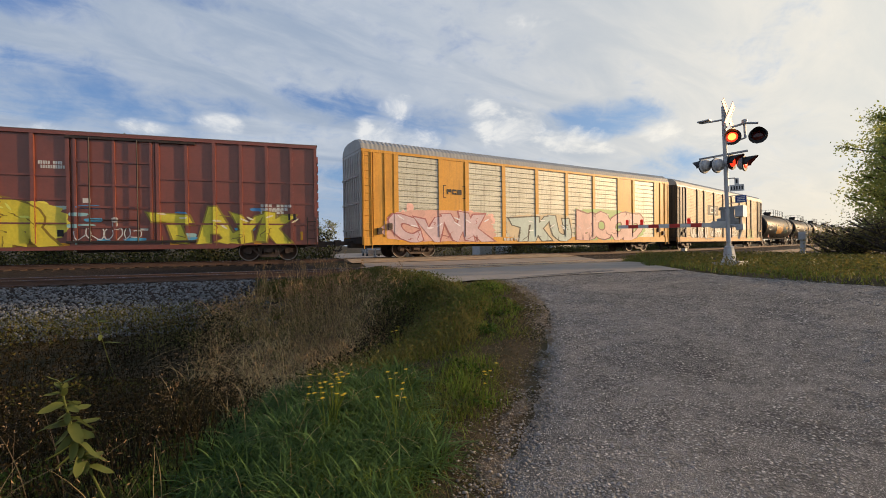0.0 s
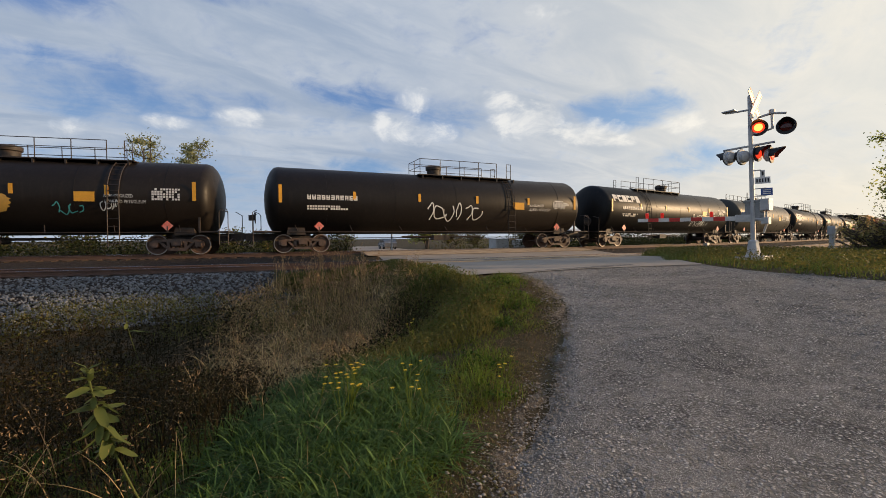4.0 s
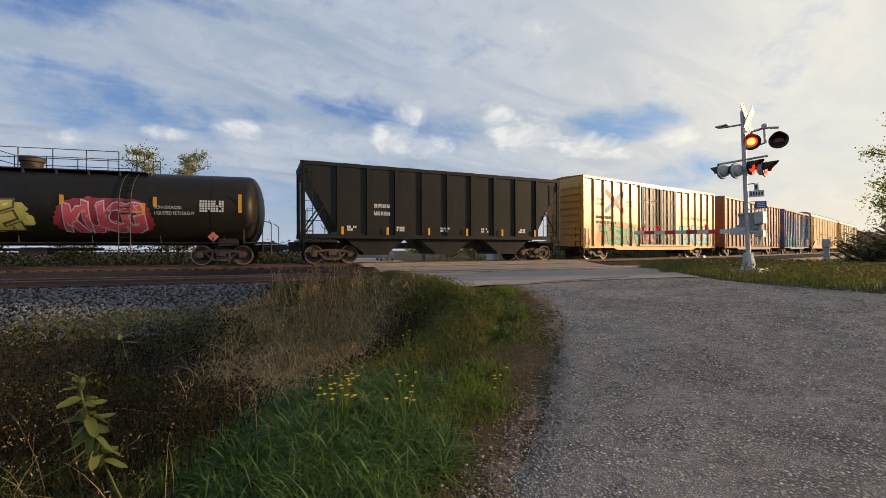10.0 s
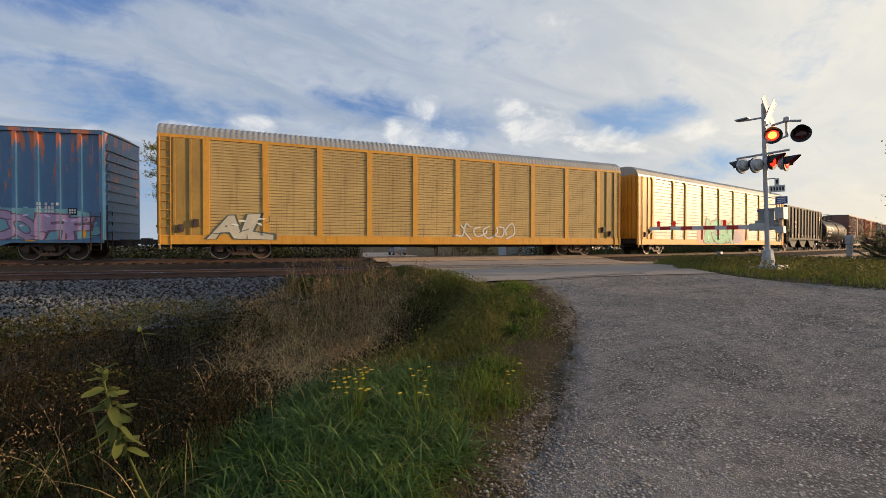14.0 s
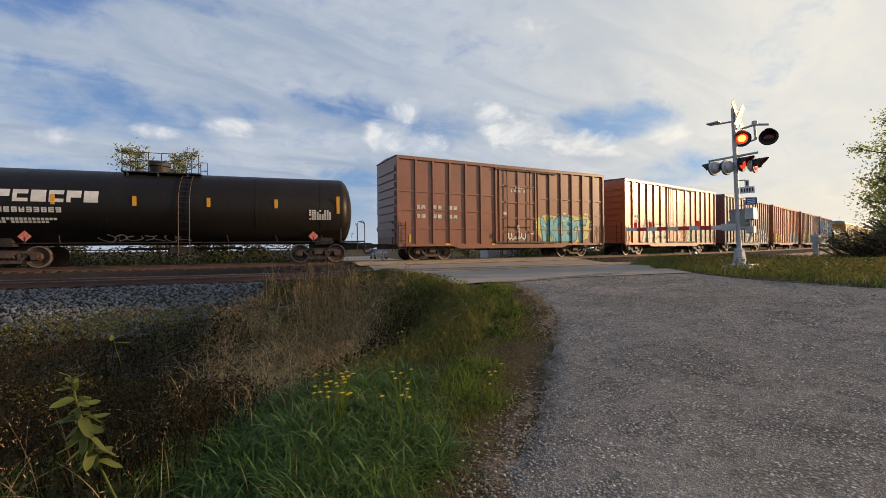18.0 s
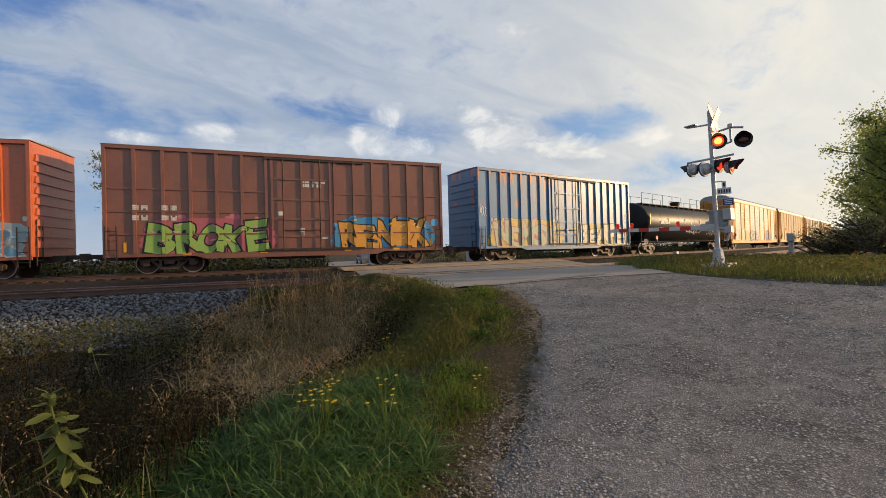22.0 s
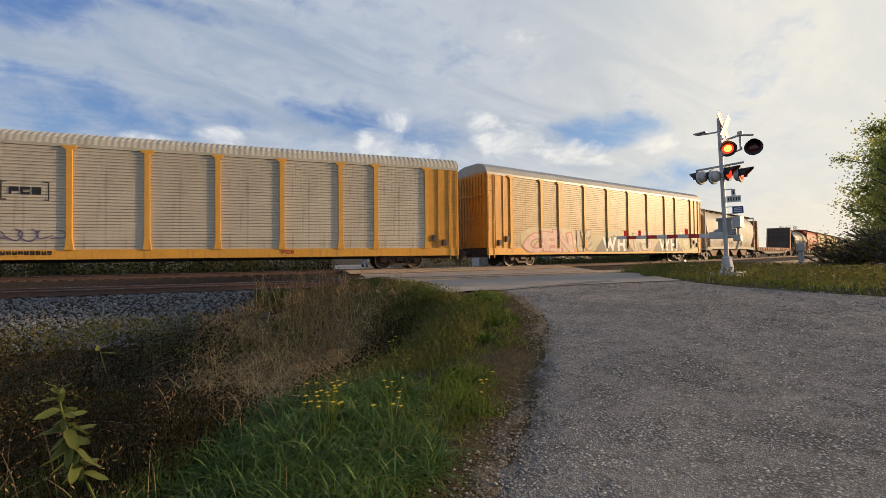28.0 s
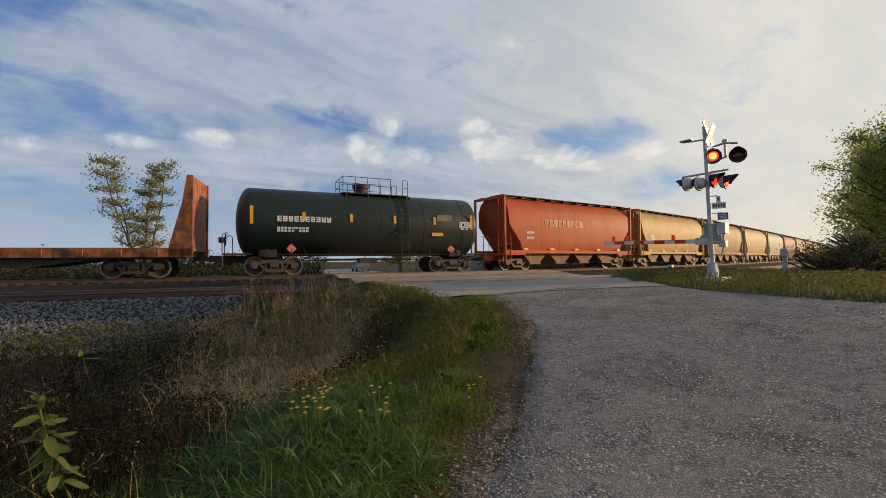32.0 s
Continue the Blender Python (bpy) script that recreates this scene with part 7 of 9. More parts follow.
def blocks(car, x, z, w, h, n, mat, y):
    """An emblem as a row of solid blocks."""
    s = Shape()
    cw = w / n
    for k in range(n):
        x0, x1 = x + k * cw + cw * 0.08, x + (k + 1) * cw - cw * 0.08
        t = cw * 0.24
        s.prism([(x0, z), (x1, z), (x1, z + h), (x0, z + h)], y - 0.003, y + 0.003) if k % 3 == 2 else None
        if k % 3 != 2:
            s.prism([(x0, z), (x0 + t, z), (x0 + t, z + h), (x0, z + h)], y - 0.003, y + 0.003)
            s.prism([(x0 + t, z + h - t * 1.2), (x1, z + h - t * 1.2), (x1, z + h), (x0 + t, z + h)], y - 0.003, y + 0.003)
            s.prism([(x0 + t, z + (0 if k % 2 else h * 0.4)), (x1, z + (0 if k % 2 else h * 0.4)), (x1, z + (0 if k % 2 else h * 0.4) + t), (x0 + t, z + (0 if k % 2 else h * 0.4) + t)], y - 0.003, y + 0.003)
    paint_on("emblem", s, mat, car, y)


def ribbon(s, pts, r, y):
    for (ax, az), (bx, bz) in zip(pts[:-1], pts[1:]):
        d = math.hypot(bx - ax, bz - az) or 1
        ux, uz = (bx - ax) / d * r, (bz - az) / d * r
        s.add([(ax - uz - ux, y, az + ux - uz), (bx - uz + ux, y, bz + ux + uz), (bx + uz + ux, y, bz - ux + uz), (ax + uz - ux, y, az - ux - uz)], [(0, 1, 2, 3)])
        y -= 0.0003


def cn_mark(car, x, z, w, h, mat, y):
    """A looping ribbon emblem."""
    s = Shape()
    r = h * 0.11
    ribbon(s, [(x + w * 0.45, z + h - r), (x + w * 0.12, z + h - r), (x + r, z + h * 0.75), (x + r, z + h * 0.25), (x + w * 0.12, z + r), (x + w * 0.48, z + r), (x + w * 0.55, z + h * 0.3),
               (x + w * 0.55, z + h * 0.8), (x + w * 0.62, z + h - r), (x + w * 0.90, z + r), (x + w - r, z + h * 0.3), (x + w - r, z + h)], r, y)
    paint_on("emblem", s, mat, car, y)


def csx_mark(car, x, z, w):
    s = Shape()
    y, h, r = RD - 0.02, w * 0.48, w * 0.014
    ribbon(s, [(x + 0.15, z), (x, z), (x, z + h), (x + 0.15, z + h)], r, y)
    ribbon(s, [(x + w - 0.15, z), (x + w, z), (x + w, z + h), (x + w - 0.15, z + h)], r, y)
    paint_on("emblem_bracket", s, M_BLACKP, car, y)
    blocks(car, x + w * 0.14, z + h * 0.3, w * 0.72, h * 0.42, 3, M_BLACKP, y)


def cross_mark(car, x, z, w, h, y):
    s = Shape()
    ribbon(s, [(x, z), (x + w, z + h)], 0.16, y)
    paint_on("emblem", s, paint((0.10, 0.13, 0.30)), car, y)
    s = Shape()
    ribbon(s, [(x, z + h), (x + w, z)], 0.16, y - 0.004)
    paint_on("emblem", s, paint((0.42, 0.06, 0.05)), car, y)


build_train()

# ---- crossing signal ----


def lamp_unit(parent, at, face, lit, hot=True):
    """A round signal lamp: backboard, hood, lens; face is the bearing it looks to, in degrees from +x."""
    rz = radians(face) + math.pi / 2
    board = part("backboard", shared("backboard", lambda: Shape().lathe([(-0.012, 0.05), (-0.012, 0.218), (0.012, 0.222), (0.03, 0.05)], "y", 28).mesh("backboard", M_BLACKP, True)), parent, at, rz=rz)
    part("lamp_housing", shared("housing", lambda: Shape().lathe([(0.01, 0.17), (0.12, 0.16), (0.17, 0.08), (0.18, 0.02)], "y", 18).mesh("lamp_housing", M_GALV, True)), board)
    def hood():
        s = Shape()
        vs, n = [], 15
        for k in range(n):
            a = radians(-20 + 220 * k / (n - 1))
            for r in (0.172, 0.165):
                d = 0.11 + 0.21 * max(0, math.sin(a))
                vs += [(r * math.cos(a), -0.01, r * math.sin(a)), (r * math.cos(a), -d, r * math.sin(a))]
        fs = []
        for k in range(n - 1):
            b = k * 4
            fs += [(b, b + 4, b + 5, b + 1), (b + 2, b + 3, b + 7, b + 6), (b + 1, b + 5, b + 7, b + 3)]
        return s.add(vs, fs).mesh("hood", M_BLACKP)
    part("rear_plate", shared("rear_plate", lambda: Shape().lathe([(0.013, 0.208), (0.034, 0.206), (0.042, 0.15)], "y", 28).mesh("rear_plate", material("lamp_rear_grey", (0.62, 0.62, 0.60), 0.55, 0, (0.5, 0.5, 0.48), 5, 0.4, 0.02), True)), board, label="pale grey rear of the lamp")
    part("hood", shared("hood", hood), board)
    lens = shared(("lens", lit), lambda: Shape().lathe([(-0.012, 0.145), (-0.03, 0.135), (-0.045, 0.09), (-0.05, 0.03)], "y", 24).mesh("lens", M_RED_ON if lit else M_RED_OFF, True))
    part("lens", lens, board, label="glowing red lens" if lit else "dark red lens")
    if lit and hot:
        part("bulb_glow", shared("bulb_glow", lambda: Shape().lathe([(-0.048, 0.10), (-0.056, 0.07), (-0.06, 0.01)], "y", 20).mesh("bulb_glow", M_HOT, True)), board, label="bright orange lamp centre")
    return board


def signal_mast(name, at, label, gate=True, facing=206.0, cross=269.0):
    """Crossbuck, two pairs of flashing lamps, signs, gate motor and arm on one mast."""
    m = thing(name, label, "crossing signal", "crossing signals", at=at)
    part("mast", Shape().lathe([(0.35, 0.060), (4.42, 0.052), (4.46, 0.02)], "z", 16).mesh("mast", M_GALV, True), m)
    ped = Shape().lathe([(-0.25, 0.30), (0.0, 0.30), (0.03, 0.20), (0.10, 0.17), (0.36, 0.13), (0.42, 0.13), (0.46, 0.085)], "z", 8)
    part("pedestal", ped.mesh("pedestal", M_GALV), m)
    part("base_plate", Shape().box(-0.34, 0.34, -0.34, 0.34, -0.12, 0.02, 0.02).mesh("base_plate", M_GALV), m)
    for a in range(4):
        part("anchor_bolt", shared("anchor", lambda: Shape().lathe([(0, 0.03), (0.10, 0.03), (0.12, 0.012)], "z", 6).mesh("anchor_bolt", M_STEEL)), m, (0.27 * (1 if a % 2 else -1), 0.27 * (1 if a // 2 else -1), 0.0))
    # crossbuck: two crossed boards, edge-on to the lane
    cb = radians(cross)
    wm = material("board_white", (0.62, 0.60, 0.56), 0.5, 0, (0.5, 0.47, 0.42), 3, 0.5, 0.03)
    rim = M_REDP
    for k, tilt in enumerate((48, -48)):
        b = Shape().box(-0.54, 0.54, -0.006, 0.006, -0.10, 0.10).turned(Matrix.Rotation(radians(tilt), 4, "Y"))
        board = part("crossbuck_board", b.mesh("crossbuck_board", wm), m, (0.12 * math.cos(cb), 0.12 * math.sin(cb), 4.12), rz=cb + math.pi / 2)
        board.location += Vector((math.cos(cb), math.sin(cb), 0)) * 0.014 * k
        for dz in (-0.09, 0.09):
            e = Shape().box(-0.54, 0.54, -0.010, -0.0065, dz - 0.016, dz + 0.016).turned(Matrix.Rotation(radians(tilt), 4, "Y"))
            part("red_border", e.mesh("red_border", rim), board)
    part("bell_arm", Shape().tube([(0, 0, 4.05), (-0.12, 0.35, 4.05), (-0.14, 0.55, 4.07)], 0.025).box(-0.22, -0.02, 0.30, 0.62, 4.09, 4.12).mesh("bell_arm", M_GALV), m)
    # lamp pairs
    fx, fy = math.cos(radians(facing)), math.sin(radians(facing))
    sx, sy = -fy, fx
    if gate:
        arm = part("lamp_arm", Shape().tube([(0, 0, 3.38), (0.10, -0.25, 3.40), (0.16, -0.45, 3.45), (0.16, -0.45, 3.84)], 0.035).tube([(0.0, 0.0, 3.62), (0.09, -0.2, 3.62)], 0.03)
                   .tube([(0.07, -0.16, 3.80), (0.16, -0.45, 3.86), (0.25, -0.74, 3.80)], 0.03).lathe([(3.84, 0.07), (3.95, 0.07), (3.97, 0.03)], "z", 10, (0.16, -0.45, 0)).mesh("lamp_arm", M_GALV), m)
        lamp_unit(m, (0.05, -0.17, 3.52), 196, True)
        lamp_unit(m, (0.23, -0.73, 3.46), 196, False)
        part("lamp_arm", Shape().tube([(-0.16, 0.62, 3.02), (0.0, 0.0, 3.05), (0.16, -0.50, 3.08)], 0.03).mesh("lamp_arm", M_GALV), m)
        lamp_unit(m, (-0.17, 0.50, 2.80), 74, False)
        lamp_unit(m, (-0.08, 0.20, 2.77), 74, False)
        lamp_unit(m, (0.05, -0.14, 2.82), 260, True, False)
        lamp_unit(m, (0.14, -0.42, 2.74), 272, True, False)
    else:
        part("lamp_arm", Shape().tube([(-0.36, 0, 2.75), (0.36, 0, 2.75)], 0.03).mesh("lamp_arm", M_GALV), m)
        lamp_unit(m, (-0.33, -0.1, 2.62), facing, True)
        lamp_unit(m, (0.33, -0.1, 2.62), facing, False)
    # signs
    br = part("sign_bracket", Shape().tube([(0, 0, 2.36), (0.06, -0.2, 2.36)], 0.015).tube([(0, 0, 1.86), (0.10, -0.3, 1.86)], 0.012).tube([(0, 0, 1.66), (0.10, -0.3, 1.66)], 0.012).mesh("sign_bracket", M_GALV), m)
    sg = part("track_sign", Shape().box(-0.17, 0.17, -0.006, 0.006, -0.09, 0.09).box(-0.05, 0.05, -0.006, 0.006, 0.09, 0.28).mesh("track_sign", M_WHITE), m, (0.10, -0.22, 2.08), "white track-count sign", rz=radians(facing) + math.pi / 2)
    for k in range(5):
        part("sign_bar", shared("sign_bar", lambda: Shape().box(-0.017, 0.017, -0.009, -0.0065, -0.05, 0.05).mesh("sign_bar", M_BLACKP)), sg, (-0.124 + 0.062 * k, 0, 0))
    part("sign_bar", shared("sign_bar2", lambda: Shape().box(-0.02, 0.02, -0.009, -0.0065, 0.13, 0.24).mesh("sign_bar", M_BLACKP)), sg)
    bl = part("notice_sign", Shape().box(-0.13, 0.13, -0.006, 0.006, -0.10, 0.10).mesh("notice_sign", material("sign_blue", (0.02, 0.07, 0.28), 0.4)), m, (0.12, -0.30, 1.76), "small blue notice sign", rz=radians(facing) + math.pi / 2)
    for k in range(3):
        part("sign_bar", shared("sign_bar3", lambda: Shape().box(-0.09, 0.09, -0.009, -0.0065, -0.012, 0.012).mesh("sign_bar", M_WHITE)), bl, (0, 0, 0.05 - 0.05 * k))
    if gate:
        box = part("gate_motor", Shape().box(-0.16, 0.16, -0.02, 0.34, 0.98, 1.52, 0.03).box(-0.20, 0.20, -0.05, 0.37, 1.50, 1.56, 0.01).lathe([(-0.26, 0.10), (-0.16, 0.12), (0.16, 0.12), (0.26, 0.10)], "x", 14, (0, 0.1, 1.14)).mesh("gate_motor", material("galvanised_dull", (0.30, 0.30, 0.29), 0.55, 0.2, (0.2, 0.2, 0.19), 4, 0.6, 0.06)), m, rz=-1.2)
        part("motor_door", Shape().box(-0.12, 0.12, 0.342, 0.352, 1.04, 1.46, 0.02).mesh("motor_door", M_GALV), box)
        part("junction_box", Shape().box(-0.15, 0.15, -0.10, 0.10, 1.30, 1.62, 0.02).tube([(0, 0, 1.30), (0.02, 0.02, 0.9), (0.0, 0.08, 0.7)], 0.03).mesh("junction_box", M_GALV), m, (0.14, -0.28, -0.05))
        part("counterweight", Shape().box(-0.09, 0.09, -0.24, -0.06, 0.88, 1.06, 0.02).tube([(-0.10, 0.3, 1.1), (-0.05, -0.15, 0.98)], 0.04).mesh("counterweight", M_GALV), m, (0.10, -0.12, 0.0))
    return m


def gate_arm(at, end):
    """The lowered red and white barrier arm with its lamps."""
    a, b = Vector(at), Vector(end)
    d = b - a
    L = d.length
    g = thing("gate_arm", "lowered red and white striped barrier arm with lamps", "barrier", at=at)
    g.rotation_euler[2] = math.atan2(d.y, d.x)
    n = 9
    for k in range(n):
        x0, x1 = 0.15 + (L - 0.15) * k / n, 0.15 + (L - 0.15) * (k + 1) / n
        w = 0.060 - 0.012 * k / n
        part("stripe", Shape().box(x0, x1 - 0.001, -0.02, 0.02, -w, w).mesh("stripe", M_REDP if k % 2 else material("arm_white", (0.66, 0.64, 0.60), 0.5, 0, (0.5, 0.48, 0.44), 4, 0.5, 0.02)), g)
    part("arm_bracket", Shape().box(-0.25, 0.18, -0.035, 0.035, -0.10, 0.10, 0.02).mesh("arm_bracket", M_GALV), g)
    for x in (0.75, 2.0, L - 0.25):
        lm = part("arm_lamp", shared("arm_lamp", lambda: Shape().lathe([(0.06, 0.03), (0.08, 0.045), (0.15, 0.045), (0.165, 0.02)], "z", 12).box(-0.04, 0.04, -0.03, 0.03, 0.0, 0.08).mesh("arm_lamp", material("arm_lamp_red", (0.55, 0.02, 0.012), 0.3, emit=0.5), True)), g, (x, 0, 0.05))


MAST = (13.71, 4.72, 0.10)
mast = signal_mast("crossing_signal", MAST, "galvanised crossing signal mast with crossbuck and flashing red lamps")
mast.rotation_euler = (radians(-1.8), 0, 0)
gate_arm((13.60, 4.95, 1.16), (12.18, 7.19, 1.16))
signal_mast("crossing_signal", (15.1, 28.4, -0.55), "galvanised crossing signal beyond the tracks, one lamp glowing", gate=False, facing=225.0, cross=240.0)


# ---- plants ----
def blades_mesh(name, pos, h, w, lean, mat, seed, segs=3, droop=0.5):
    """Many tapering blades of grass at the given feet."""
    r = np.random.RandomState(seed)
    n = len(pos)
    az = r.rand(n) * 2 * np.pi
    la = lean * (0.3 + r.rand(n))
    d = np.stack([np.cos(az), np.sin(az)], 1)
    side = np.stack([-np.sin(az + r.randn(n) * 0.5), np.cos(az)], 1)
    side /= np.linalg.norm(side, axis=1)[:, None]
    rows = []
    for k in range(segs + 1):
        t = k / segs
        out = la * h * (t ** 1.8)
        z = h * (t - droop * la * t * t * 0.6)
        c = pos + np.concatenate([d * out[:, None], z[:, None]], 1)
        ww = w * (1 - t) ** 0.7 * 0.5
        if k == segs:
            rows.append(c[:, None, :])
        else:
            off = np.concatenate([side * ww[:, None], np.zeros((n, 1))], 1)
            rows.append(np.stack([c - off, c + off], 1))
    v = np.concatenate(rows, 1)
    m = v.shape[1]
    base = (np.arange(n) * m)[:, None]
    faces = []
    for k in range(segs - 1):
        faces.append(base + np.array([[2 * k, 2 * k + 1, 2 * k + 3, 2 * k + 2]]))
    quads = np.concatenate(faces, 0) if faces else np.zeros((0, 4), int)
    tris = base + np.array([[2 * (segs - 1), 2 * (segs - 1) + 1, 2 * segs]])
    return raw_mesh(name, v.reshape(-1, 3), quads, tris, mat)


def raw_mesh(name, v, quads, tris, mat, flat=False):
    me = bpy.data.meshes.new(name)
    nq, nt = len(quads), len(tris)
    me.vertices.add(len(v))
    me.vertices.foreach_set("co", np.asarray(v, np.float32).ravel())
    me.loops.add(nq * 4 + nt * 3)
    me.loops.foreach_set("vertex_index", np.concatenate([np.asarray(quads, np.int32).ravel(), np.asarray(tris, np.int32).ravel()]))
    me.polygons.add(nq + nt)
    me.polygons.foreach_set("loop_start", np.concatenate([np.arange(nq) * 4, nq * 4 + np.arange(nt) * 3]).astype(np.int32))
    me.materials.append(mat)
    me.update(calc_edges=True)
    if not flat:
        me.polygons.foreach_set("use_smooth", np.ones(nq + nt, bool))
    return me


def leaves_mesh(name, pos, size, mat, seed, flatten=0.0, aspect=0.55):
    """Many small pointed leaves, each folded a little along its rib."""
    r = np.random.RandomState(seed)
    n = len(pos)
    a = r.randn(n, 3)
    a[:, 2] *= (1 - flatten)
    a /= np.linalg.norm(a, axis=1)[:, None]
    b = r.randn(n, 3)
    b -= a * (a * b).sum(1)[:, None]
    b /= np.linalg.norm(b, axis=1)[:, None]
    c = np.cross(a, b)
    s = (size * (0.6 + 0.8 * r.rand(n)))[:, None]
    v = np.stack([pos - a * s * 0.5, pos + b * s * aspect * 0.5 + c * s * 0.1, pos + a * s * 0.5, pos - b * s * aspect * 0.5 + c * s * 0.1], 1)
    base = (np.arange(n) * 4)[:, None]
    tris = np.concatenate([base + np.array([[0, 1, 2]]), base + np.array([[0, 2, 3]])], 0)
    return raw_mesh(name, v.reshape(-1, 3), np.zeros((0, 4), int), tris, mat, True)


def scatter(n, box, seed, keep=None, sink=0.01):
    r = np.random.RandomState(seed)
    x0, x1, y0, y1 = box
    x, y = x0 + (x1 - x0) * r.rand(n), y0 + (y1 - y0) * r.rand(n)
    if keep is not None:
        k = keep(x, y, r)
        x, y = x[k], y[k]
    return np.stack([x, y, height(x, y) - sink], 1), np.random.RandomState(seed + 1)


def stuff(name, label, category, me, parent=None):
    return thing(name, label, category, kind="stuff", me=me)


G_FRESH = leafy("grass_fresh", (0.040, 0.075, 0.009), (0.21, 0.25, 0.042))
G_LIGHT = leafy("grass_light", (0.09, 0.16, 0.020), (0.23, 0.29, 0.045))
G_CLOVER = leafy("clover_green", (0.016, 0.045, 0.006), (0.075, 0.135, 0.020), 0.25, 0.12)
G_THATCH = leafy("thatch_brown", (0.13, 0.085, 0.045), (0.22, 0.16, 0.085), 0.2)
G_RUSSET = leafy("grass_russet", (0.10, 0.065, 0.032), (0.30, 0.21, 0.115), 0.3)
G_STEM = leafy("stem_tan", (0.04, 0.028, 0.016), (0.13, 0.10, 0.065), 0.1)
G_LONG = leafy("grass_long", (0.012, 0.038, 0.006), (0.17, 0.265, 0.07), 0.35, 0.15)
G_VERGE = leafy("grass_verge", (0.060, 0.115, 0.022), (0.235, 0.26, 0.06), 0.45)
G_DULL = leafy("grass_dull", (0.085, 0.10, 0.023), (0.255, 0.21, 0.062), 0.42)
G_DRY = leafy("grass_dry", (0.38, 0.25, 0.10), (0.80, 0.58, 0.275))
# the ditch's dark, brown and sprig tones hold its shade in their colour
G_DITCH_SHADE = leafy("weed_dark", (0.015, 0.014, 0.006), (0.034, 0.024, 0.011), 0.2, 0.05)
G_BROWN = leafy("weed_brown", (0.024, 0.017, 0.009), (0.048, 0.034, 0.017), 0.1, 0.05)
G_SEED = leafy("seed_brown", (0.18, 0.11, 0.055), (0.50, 0.335, 0.175), 0.3)
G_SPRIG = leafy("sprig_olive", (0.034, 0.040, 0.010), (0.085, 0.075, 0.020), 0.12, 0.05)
L_TREE = leafy("leaf_green", (0.20, 0.27, 0.075), (0.46, 0.45, 0.14), 0.72)
L_PALE = leafy("leaf_willow", (0.20, 0.23, 0.11), (0.36, 0.34, 0.17), 0.5)
L_BUSH = leafy("leaf_bush", (0.06, 0.085, 0.022), (0.20, 0.155, 0.045), 0.45)
L_HEDGE = leafy("leaf_hedge", (0.020, 0.026, 0.008), (0.075, 0.065, 0.02), 0.3)
L_SCRUB = leafy("leaf_scrub", (0.20, 0.20, 0.07), (0.42, 0.33, 0.15), 0.72)
L_MILK = leafy("leaf_milkweed", (0.070, 0.115, 0.035), (0.20, 0.19, 0.05), 0.4)
M_BARK = material("bark", (0.10, 0.075, 0.055), 0.9, 0, (0.06, 0.045, 0.035), 4, 0.7, 0.6, 22)


# plan outlines of what grows where on the bank
STRAW_ZONE = [(0.85, 4.0), (1.45, 4.1), (2.8, 5.4), (4.4, 7.3), (5.7, 9.8), (6.0, 12.4), (3.2, 14.2), (1.7, 12.2), (1.2, 8.5), (0.5, 5.2)]
LUSH_ZONE = [(0.1, 2.0), (0.85, 1.75), (1.55, 2.35), (2.1, 3.2), (2.3, 3.9), (1.9, 4.5), (1.2, 4.5), (0.5, 3.6)]


def inside_by(x, y, poly):
    """Distance inside an outline; negative outside."""
    d = poly_dist(x, y, poly)
    return np.where(in_poly(x, y, poly), d, -d)


def tufts(centres, per, spread, r):
    c = np.repeat(centres, per, 0)
    off = r.randn(len(c), 2) * spread
    q = np.concatenate([c[:, :2] + off, np.zeros((len(c), 1))], 1)
    q[:, 2] = height(q[:, 0], q[:, 1]) - 0.01
    return q


